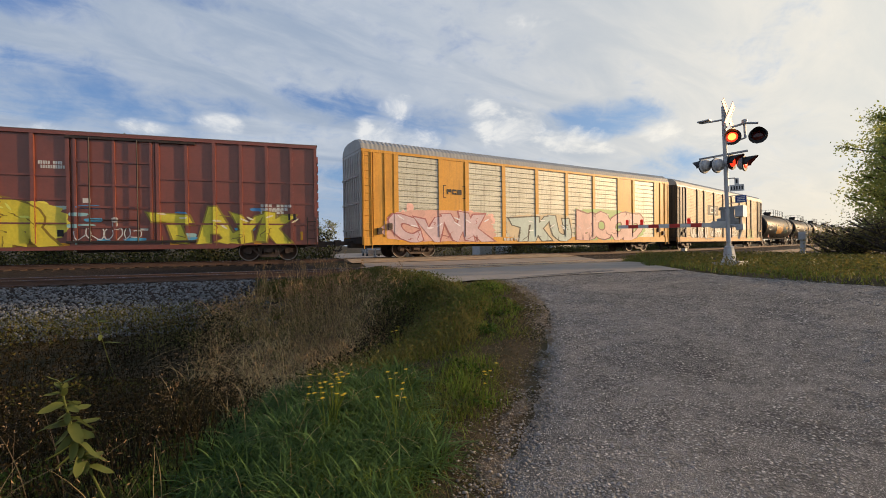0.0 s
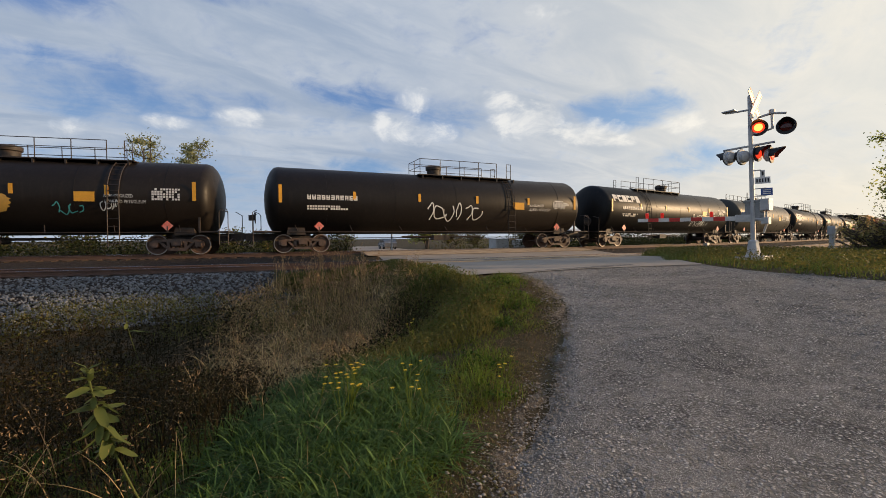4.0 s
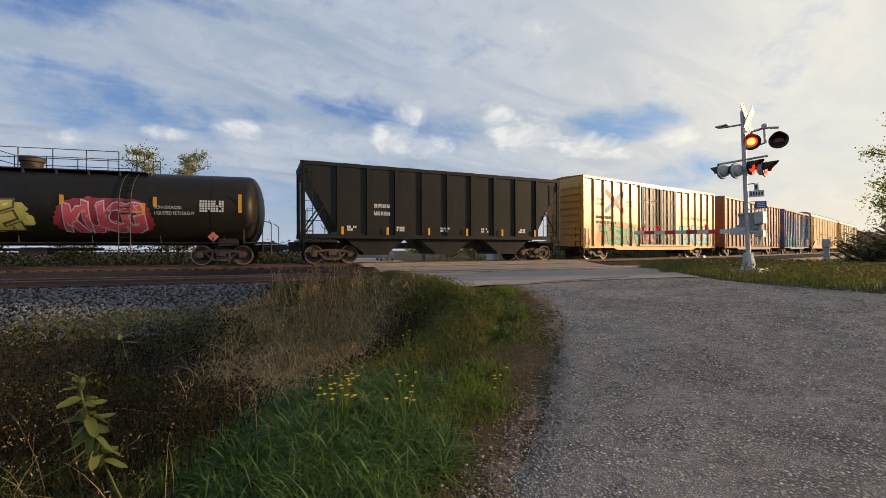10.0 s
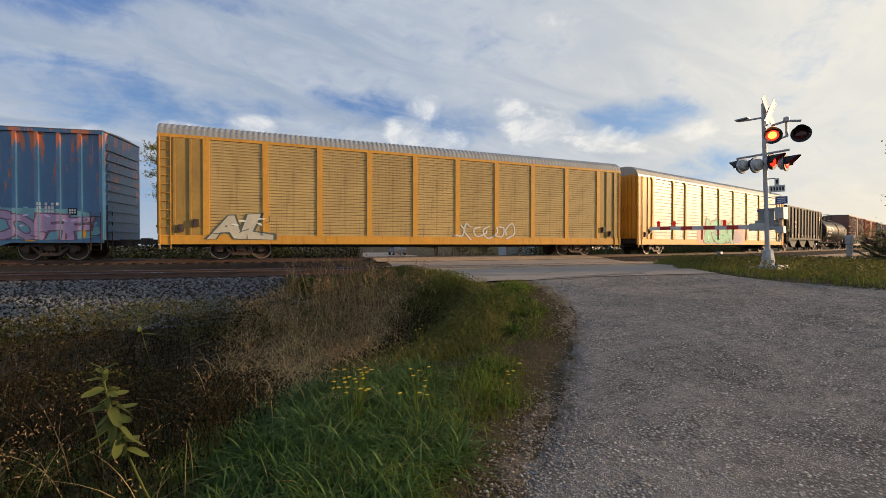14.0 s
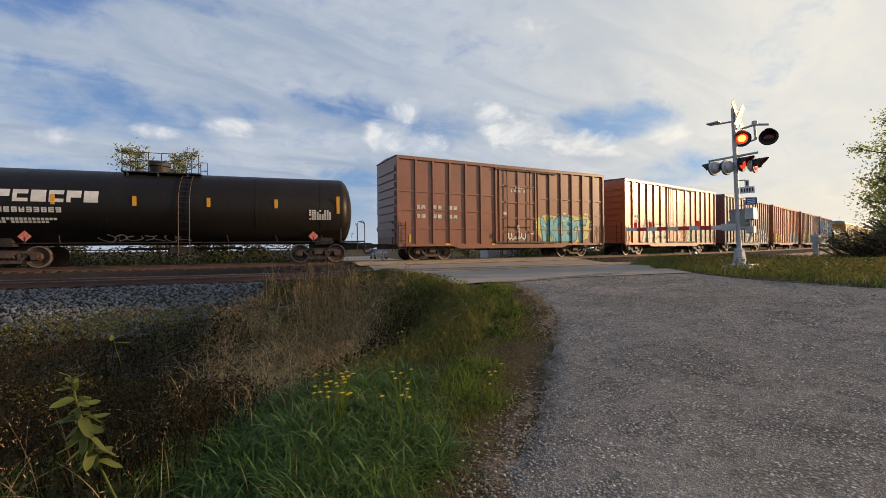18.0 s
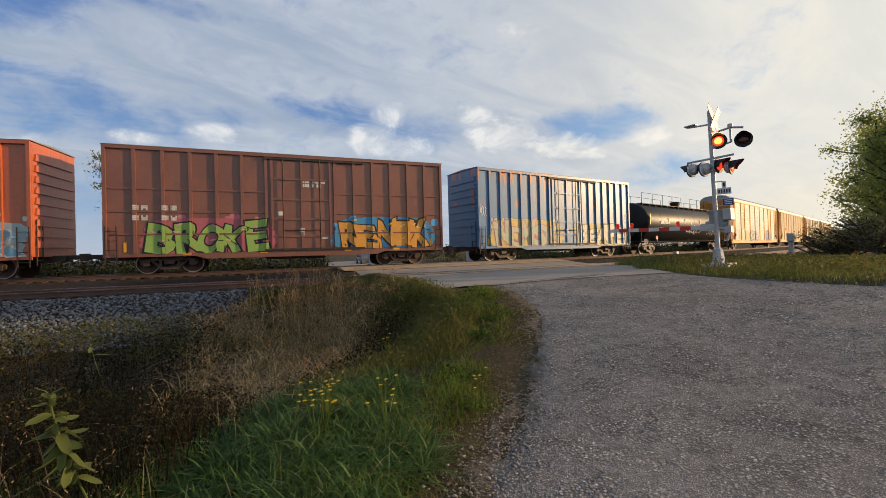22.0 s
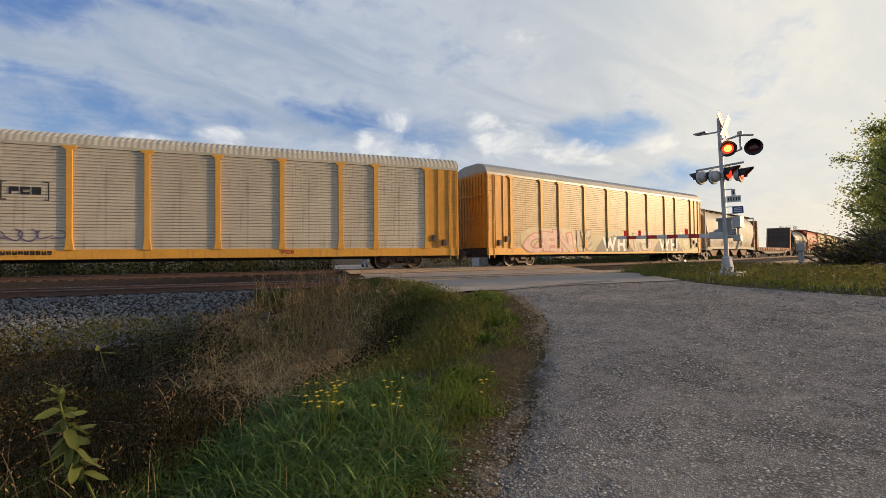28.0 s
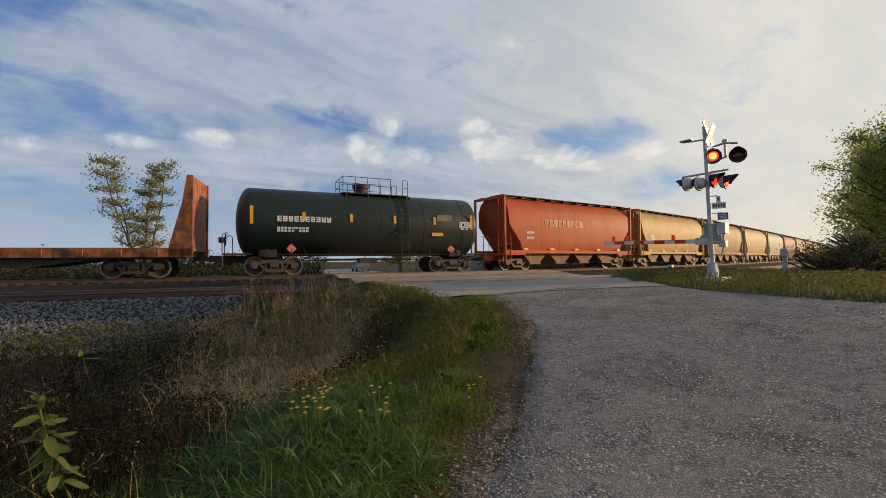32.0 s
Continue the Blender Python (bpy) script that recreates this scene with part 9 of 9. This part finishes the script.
def build_stones():
    def slope(x, y, r):
        s, off = line_coords(x, y)
        return (off > -10.3) & (off < -5.9) & (s < 3.0 + 2.6 * r.rand(len(x)))
    p, r = scatter(72000, (-16, 7, 10.5, 24), 201, slope, -0.042)
    near = np.hypot(p[:, 0], p[:, 1])
    p = p[r.rand(len(p)) < np.clip(1.6 - near / 20, 0.4, 1)]
    stuff("ballast_stones", "grey crushed ballast stones on the track's shoulder", "ballast", stones_mesh("ballast_stones", p, 0.035 + 0.075 * r.rand(len(p)) ** 1.5, M_BALLAST, 3, 1.05))
    # between and beside the rails the stones are rusty and dark
    def crib(x, y, r):
        s, off = line_coords(x, y)
        return (off > -6.0) & (off < 4.2) & ((s < 7.8) | (s > 24.0))
    p, r = scatter(30000, (-18, 34, 10, 27), 202, crib, 0.0)
    # past the road a paler tan puts dust and sunlight into the stones' colour
    right = line_coords(p[:, 0], p[:, 1])[0] > 15
    stuff("dusty_stones", "dusty tan stones beside the rails past the road", "ballast", stones_mesh("dusty_stones", p[right], 0.05 + 0.05 * r.rand(right.sum()), material("dusty_stone", (0.30, 0.23, 0.16), 0.95, 0, (0.2, 0.15, 0.1), 5, 0.6, 0.4, 20, piece=0.6), 6))
    p = p[~right]
    stuff("crib_stones", "dark rusty stones between the sleepers", "ballast", stones_mesh("crib_stones", p, 0.05 + 0.05 * r.rand(len(p)), material("crib_stone", (0.075, 0.055, 0.042), 0.95, 0, (0.045, 0.032, 0.026), 5, 0.6, 0.4, 20, piece=0.6), 4))
    bed = []
    st = np.concatenate([np.arange(-300, -40, 20), np.arange(-40, 110, 2.0), np.arange(110, 900, 20)])
    prof = [(-9.3, -1.23), (-7.6, -0.84), (-6.2, -0.49), (-2.7, -0.46), (-0.5, -0.215), (3.6, -0.215), (6.5, -0.95)]
    vs = [tuple(on_line(s, o, z)[0]) for s in st for o, z in prof]
    n = len(prof)
    fs = [(i * n + k, (i + 1) * n + k, (i + 1) * n + k + 1, i * n + k + 1) for i in range(len(st) - 1) for k in range(n - 1) if not (6.9 < st[i] < 23.0)]
    thing("ballast_bed", "dark stony ballast bed under the two tracks", "ballast", kind="structure", me=Shape().add(vs, fs).mesh("ballast_bed", M_BED, True))
    # loose stones on the lane: a coarse dark windrow along the worn edge, finer ones elsewhere
    def windrow(x, y, r):
        d = -lane_left(x, y) + 0.25 * waves(x, y, 1.2, 81)
        return (r.rand(len(x)) < smooth(d, 0.05, 0.4) * smooth(1.45 - d, 0.0, 0.6)) & (x * 0.8 - y * 0.6 < 3.2) & (np.hypot(x, y) > 1.1)
    p, r = scatter(190000, (0.4, 6.8, 0.2, 7.2), 203, windrow, -0.015)
    near = np.hypot(p[:, 0], p[:, 1])
    p = p[r.rand(len(p)) < np.clip(1.5 - near / 5.5, 0.25, 1)]
    size = (0.010 + 0.030 * r.rand(len(p)) ** 6) * np.maximum(1, np.hypot(p[:, 0], p[:, 1]) / 4.5)
    stuff("windrow_stones", "coarse blue-grey stones thrown up along the lane's edge", "gravel", stones_mesh("windrow_stones", p, size, material("windrow_stone", (0.27, 0.265, 0.26), 0.95, 0, (0.36, 0.345, 0.32), 9, 0.6, 0.3, 30, piece=0.8, spec=0.15), 7, 0.6))
    def verge(x, y, r):
        d = lane_left(x, y) + 0.12 * waves(x, y, 2.6, 11) + 0.10 * waves(x, y, 6.0, 17)
        return (r.rand(len(x)) < smooth(0.42 - np.abs(d + 0.05), 0.0, 0.35)) & (x * 0.8 - y * 0.6 < 2.9) & (np.hypot(x, y) > 1.1)
    p, r = scatter(150000, (0.3, 6.6, 0.2, 7.0), 205, verge, -0.008)
    size = (0.006 + 0.026 * r.rand(len(p)) ** 6) * np.maximum(1, np.hypot(p[:, 0], p[:, 1]) / 5)
    stuff("edge_grit", "tan grit and pebbles on the trodden dirt edge", "gravel", stones_mesh("edge_grit", p, size, material("edge_grit", (0.27, 0.215, 0.16), 0.95, 0, (0.36, 0.32, 0.27), 9, 0.6, 0.3, 30, piece=0.8, spec=0.12), 8, 0.6))

    def lane(x, y, r):
        d = lane_left(x, y)
        patchy = 0.35 + 0.9 * waves(x, y, 1.7, 82) + 0.5 * waves(x, y, 5.0, 83)
        return (d < 0.55 * r.rand(len(x)) ** 2 - 0.05) & (np.hypot(x, y) > 1.2) & (r.rand(len(x)) < patchy)
    p, r = scatter(300000, (0.4, 10, -1.5, 6.8), 204, lane, -0.016)
    near = np.hypot(p[:, 0], p[:, 1])
    p = p[r.rand(len(p)) < np.clip(1.6 - near / 5.5, 0.18, 1)]
    size = (0.007 + 0.030 * r.rand(len(p)) ** 5) * np.maximum(1, np.hypot(p[:, 0], p[:, 1]) / 5)
    stuff("gravel_stones", "loose grey and tan stones on the lane", "gravel", stones_mesh("gravel_stones", p, size, material("lane_stone", (0.36, 0.335, 0.305), 0.9, 0, (0.26, 0.235, 0.205), 9, 0.6, 0.3, 30, piece=0.85, spec=0.12), 5, 0.6))


build_stones()


# ---- trees ----
def tree(name, label, at, height_m, spread, leaf, mat, seed, count, stems=1, lean=0.1, low=0.2, gap=0.55, trunk=0.12):
    """A trunk that forks into limbs; each limb end carries clumps of small leaves."""
    r = random.Random(seed)
    nr = np.random.RandomState(seed)
    x, y = at
    base = Vector((x, y, float(height(np.array([x]), np.array([y]))[0]) - 0.05))
    tr = thing(name, label, "tree" if height_m > 2.5 else "bush", at=base)
    wood, ends = Shape(), []
    for k in range(stems):
        a = r.uniform(0, 6.28)
        pts, p, d = [], Vector((0.15 * math.cos(a) * (stems > 1), 0.15 * math.sin(a) * (stems > 1), 0)), Vector((math.cos(a) * lean, math.sin(a) * lean, 1)).normalized()
        steps = 9
        for i in range(steps):
            pts.append(p.copy())
            p = p + d * (height_m * 0.92 / steps)
            d = (d + Vector((r.uniform(-0.14, 0.14), r.uniform(-0.14, 0.14), 0.05))).normalized()
        pts.append(p)
        for i in range(len(pts) - 1):
            wood.tube([pts[i], pts[i + 1]], trunk * (1 - i / len(pts)) + 0.012, 7)
        for i in range(2, len(pts)):
            for _ in range(3 + (i > 4)):
                a = r.uniform(0, 6.28)
                f = i / steps
                if f < low:
                    continue
                ln = spread * (0.35 + 0.75 * r.random()) * (1.15 - 0.75 * f)
                q = pts[i] + Vector((math.cos(a) * ln, math.sin(a) * ln, ln * r.uniform(0.15, 0.75)))
                mid = (pts[i] + q) / 2 + Vector((0, 0, -0.06 * ln))
                wood.tube([pts[i], mid, q], 0.02 + 0.02 * (1 - f), 5)
                ends += [q, (mid + q) / 2, mid + Vector((r.uniform(-.2, .2), r.uniform(-.2, .2), r.uniform(0, .3))) * ln]
        ends.append(pts[-1])
    part("trunk", wood.mesh("trunk", M_BARK, True), tr)
    e = np.array([tuple(q) for q in ends])
    pick = nr.randint(0, len(e), count)
    size = gap * (0.5 + nr.rand(len(e)))
    pos = e[pick] + nr.randn(count, 3) * size[pick][:, None] * np.array([0.55, 0.55, 0.42])
    pos[:, 2] = np.maximum(pos[:, 2], 0.1)
    part("crown", leaves_mesh("crown", pos, np.full(count, leaf), mat, seed + 1, 0.1, 0.55), tr)
    return tr


tree("tree", "leafy green and yellowing tree at the edge of the lane", (25.4, 1.7), 6.6, 2.6, 0.105, L_TREE, 301, 40000, 5, 0.22, 0.10, 0.50, 0.10)
tree("tree", "second leafy tree behind the first", (30.5, 3.0), 6.8, 2.8, 0.14, L_TREE, 302, 15000, 3, 0.2, 0.15, 0.5, 0.12)
tree("bush", "dark brushy undergrowth below the tree", (22.6, 2.2), 1.9, 1.5, 0.08, L_SCRUB, 303, 4200, 6, 0.6, 0.0, 0.5, 0.03)
tree("bush", "dark brushy undergrowth below the tree", (23.8, 3.9), 1.5, 1.2, 0.08, L_SCRUB, 304, 3600, 6, 0.6, 0.0, 0.5, 0.03)
tree("tree", "willowy tree with thin upright stems beyond the tracks", (1.8, 34.5), 9.0, 1.45, 0.15, L_PALE, 305, 8500, 5, 0.20, 0.05, 0.40, 0.05)
tree("bush", "small green bush beyond the tracks", (-3.6, 36.0), 2.3, 1.1, 0.18, L_BUSH, 306, 900, 4, 0.4, 0.0, 0.45, 0.03)
tree("tree", "round dark green tree in the far field", (32.5, 50.5), 6.0, 2.6, 0.24, L_TREE, 307, 8000, 3, 0.2, 0.1, 0.6, 0.10)
tree("tree", "thin small tree beyond the tracks", (18.6, 46.5), 4.4, 1.7, 0.2, L_PALE, 308, 1100, 3, 0.3, 0.2, 0.45, 0.04)
for k, (bx, by, bh, sp) in enumerate(((5.5, 40, 2.4, 1.0), (9.5, 42, 2.0, 1.2), (38, 52, 2.6, 2.2), (45, 55, 2.2, 2.4), (52, 50, 2.6, 2.0), (61, 56, 2.4, 2.6), (70, 60, 3.2, 2.6), (-9, 40, 2.2, 1.6), (-16, 42, 2.6, 1.8))):
    tree("bush", "scrubby bush beyond the tracks", (bx, by), bh, sp, 0.2, L_BUSH, 320 + k, 1100, 4, 0.5, 0.0, 0.6, 0.03)


def flower_plant(at, seed, flowers):
    r = random.Random(seed)
    z = float(height(np.array([at[0]]), np.array([at[1]]))[0])
    p = thing("yellow_wildflower", "yellow wildflower on a thin green stem in the grass", "wildflower", "yellow wildflowers", at=(at[0], at[1], z))
    heads = []
    for k in range(flowers):
        q = Vector((r.uniform(-0.09, 0.09), r.uniform(-0.09, 0.09), r.uniform(0.26, 0.42)))
        part("stem", Shape().tube([(0, 0, 0), (q.x * 0.4, q.y * 0.4, q.z * 0.6), tuple(q)], 0.0025, 4).mesh("stem", G_FRESH), p)
        heads.append(q)
    def head():
        s = Shape()
        for k in range(8):
            a = k * 0.785
            c, sn = math.cos(a), math.sin(a)
            s.add([(0, 0, 0), (0.011 * c - 0.005 * sn, 0.011 * sn + 0.005 * c, 0.003), (0.019 * c, 0.019 * sn, 0.001), (0.011 * c + 0.005 * sn, 0.011 * sn - 0.005 * c, 0.003)], [(0, 1, 2, 3)])
        s.lathe([(-0.002, 0.002), (0.004, 0.006), (0.007, 0.002)], "z", 8)
        return s.mesh("flower_head", material("petal_yellow", (0.75, 0.52, 0.02), 0.6, 0, (0.65, 0.4, 0.02), 8, 0.5, 0.0))
    for q in heads:
        part("flower_head", shared("flower_head", head), p, q)


for k, (fx, fy, nf) in enumerate(((1.22, 3.05, 9), (1.30, 3.2, 5), (1.12, 2.95, 4), (1.63, 2.86, 3), (1.72, 2.75, 2), (1.45, 2.55, 2), (1.30, 3.5, 3), (2.30, 2.60, 3), (2.42, 2.62, 2), (1.05, 3.25, 2), (1.85, 2.9, 2), (2.6, 4.4, 3))):
    flower_plant((fx, fy), 400 + k, nf)


def milkweed(at, top, seed, leaves=15, size=0.15):
    """A tall weed with paired broad leaves."""
    r = random.Random(seed)
    z = float(height(np.array([at[0]]), np.array([at[1]]))[0])
    p = thing("milkweed", "tall green milkweed with broad drooping leaves", "weed", at=(at[0], at[1], z))
    H = top - z
    def stem_at(t):
        return Vector((0.22 * (1 - t) ** 1.5 - 0.06 * t, 0.06 * t, H * t))
    part("stem", Shape().tube([tuple(stem_at(k / 10)) for k in range(11)], 0.0055, 6).mesh("stem", L_MILK), p)
    def leaf():
        s = Shape()
        n = 9
        vs = []
        for k in range(n):
            t = k / (n - 1)
            w = 0.21 * math.sin(math.pi * min(1, t * 0.95 + 0.03)) ** 0.8 * (1 + 0.12 * math.sin(9 * t))
            zz = -0.22 * t * t + 0.03 * math.sin(7 * t)
            vs += [(t, -w, zz + 0.06 * w), (t, 0, zz - 0.03), (t, w, zz + 0.06 * w)]
        fs = []
        for k in range(n - 1):
            fs += [(3 * k, 3 * k + 1, 3 * k + 4, 3 * k + 3), (3 * k + 1, 3 * k + 2, 3 * k + 5, 3 * k + 4)]
        return s.add(vs, fs).mesh("leaf", L_MILK, True)
    for k in range(leaves):
        t = 0.55 + 0.45 * k / (leaves - 1)
        ob = part("leaf", shared("milk_leaf", leaf), p, stem_at(t))
        ob.rotation_euler = (r.uniform(-0.6, 0.6), r.uniform(-0.35, 0.75) * (1.2 - 0.5 * t) - 0.8 * (t > 0.92), k * 2.4 + r.uniform(-0.5, 0.5))
        ob.scale = (size * r.uniform(0.7, 1.15),) * 3 if t < 0.9 else (size * 0.6,) * 3


milkweed((-0.19, 2.62), 0.06, 501, 44, 0.105)
milkweed((-0.33, 9.4), -0.35, 502, 9, 0.22)
milkweed((-1.6, 6.8), -0.75, 503, 8, 0.13)


# ---- things beyond the crossing ----
def cabinet(at, size, label, rz=0.0):
    z = float(height(np.array([at[0]]), np.array([at[1]]))[0])
    w, d, h = size
    c = thing("signal_cabinet", label, "equipment cabinet", at=(at[0], at[1], z))
    c.rotation_euler[2] = rz
    part("body", Shape().box(-w / 2, w / 2, -d / 2, d / 2, -0.1, h, 0.03).mesh("body", M_GALV), c)
    part("roof", Shape().along([(-d / 2 - 0.05, h), (0, h + 0.08), (d / 2 + 0.05, h)], -w / 2 - 0.05, w / 2 + 0.05).mesh("roof", M_GALV), c)
    part("door", Shape().box(-w * 0.32, w * 0.32, -d / 2 - 0.02, -d / 2 - 0.002, 0.12, h - 0.12, 0.02).mesh("door", M_GALV), c)


cabinet((26.0, 28.5), (1.5, 1.0, 1.5), "grey metal signal cabinet beyond the tracks")
cabinet((28.2, 28.0), (1.2, 0.9, 1.4), "grey metal signal cabinet beyond the tracks")


def shed(at, size, wall, label, rz=0.0):
    z = float(height(np.array([at[0]]), np.array([at[1]]))[0])
    w, d, h = size
    c = thing("shed", label, "shed", at=(at[0], at[1], z))
    c.rotation_euler[2] = rz
    m = material("shed_" + str(wall), wall, 0.6, 0, None, 1.0, 0.4, 0.05)
    part("wall", Shape().box(-w / 2, w / 2, -d / 2, d / 2, -0.2, h).mesh("wall", m), c)
    part("roof", Shape().along([(-d / 2 - 0.2, h), (0, h + d * 0.10), (d / 2 + 0.2, h)], -w / 2 - 0.2, w / 2 + 0.2).mesh("roof", M_GALV), c)
    for k in range(3):
        part("door", shared(("shed_door", round(w, 1)), lambda: Shape().box(-w * 0.11, w * 0.11, -0.04, 0.0, 0.1, h * 0.8).mesh("door", M_GALV)), c, (-w * 0.3 + w * 0.3 * k, -d / 2 - 0.003, 0))
    return c


shed((118, 92), (13, 7, 3.6), (0.62, 0.60, 0.55), "long pale metal shed in the far field", 0.1)
shed((136, 96), (7, 7, 4.4), (0.55, 0.55, 0.55), "pale grey metal shed in the far field", 0.1)


def parked_car(at, rz, color, label):
    z = float(height(np.array([at[0]]), np.array([at[1]]))[0])
    c = thing("parked_car", label, "car", at=(at[0], at[1], z))
    c.rotation_euler[2] = rz
    m = material("car_" + str(color), color, 0.25, 0.1, None, 2, 0.2, 0.0)
    body = Shape().prism([(-2.2, 0.35), (2.2, 0.35), (2.25, 0.75), (1.3, 0.92), (0.7, 1.42), (-1.3, 1.45), (-1.95, 0.95), (-2.25, 0.85)], -0.85, 0.85)
    part("body", body.mesh("body", m), c)
    glass = Shape().prism([(0.62, 1.36), (-1.2, 1.39), (-1.75, 0.97), (1.15, 0.95)], -0.865, 0.865)
    part("window", glass.mesh("window", material("car_glass", (0.03, 0.035, 0.04), 0.1, bump=0)), c)
    for x in (-1.35, 1.35):
        for y in (-0.8, 0.8):
            w = part("wheel", shared("car_wheel", lambda: Shape().lathe([(-0.1, 0.2), (-0.11, 0.31), (0.11, 0.31), (0.1, 0.2)], "y", 18).mesh("wheel", M_BLACKP, True)), c, (x, y, 0.31))
            part("rim", shared("car_rim", lambda: Shape().lathe([(-0.112, 0.19), (-0.118, 0.05), (0.118, 0.05), (0.112, 0.19)], "y", 14).mesh("rim", M_GALV, True)), w)


parked_car((27.5, 53.0), 1.3, (0.16, 0.16, 0.17), "grey car waiting on the road beyond the tracks")
parked_car((31.0, 60.0), 1.35, (0.06, 0.07, 0.09), "dark car waiting on the road beyond the tracks")


def post_box(at, h, label):
    z = float(height(np.array([at[0]]), np.array([at[1]]))[0])
    c = thing("marker_post", label, "marker post", at=(at[0], at[1], z))
    part("post", Shape().box(-0.09, 0.09, -0.09, 0.09, -0.2, h * 0.72, 0.015).mesh("post", M_GALV), c)
    part("cap", Shape().box(-0.17, 0.17, -0.13, 0.13, h * 0.72, h, 0.02).mesh("cap", M_GALV), c)


post_box((25.0, 5.6), 1.35, "grey metal marker post in the verge")
post_box((33.0, 14.2), 0.7, "small white-grey post beside the tracks")


# ---- what moves ----


def motions():
    """The train rolls along its line; its wheels turn."""
    times = [k * 0.4 for k in range(81)]
    for car, mid, pitch in TRAIN:
        rows = []
        base = pitch * 0.36
        for t in times:
            s = mid - SPEED * t
            a, _ = on_line(s - base, TRAIN_OFF)
            b, _ = on_line(s + base, TRAIN_OFF)
            h = math.degrees(math.atan2(b.y - a.y, b.x - a.x))
            m = (a + b) / 2
            rows.append((t, pose(m.x, m.y, 0.0, 0, 0, h)))
        walk(car, rows)
    turn = math.degrees(SPEED / FPS / 0.46)
    for dx, wheels in WHEELS.items():
        first = wheels[0]
        walk(first, [(k / FPS, pose(dx, 0, 0.46, 0, -turn * k, 0)) for k in range(32 * FPS + 1)])
        for w in wheels[1:]:
            w.rotation_mode = "QUATERNION"
            w.animation_data_create()
            w.animation_data.action = first.animation_data.action
            w.animation_data.action_slot = first.animation_data.action_slot


motions()
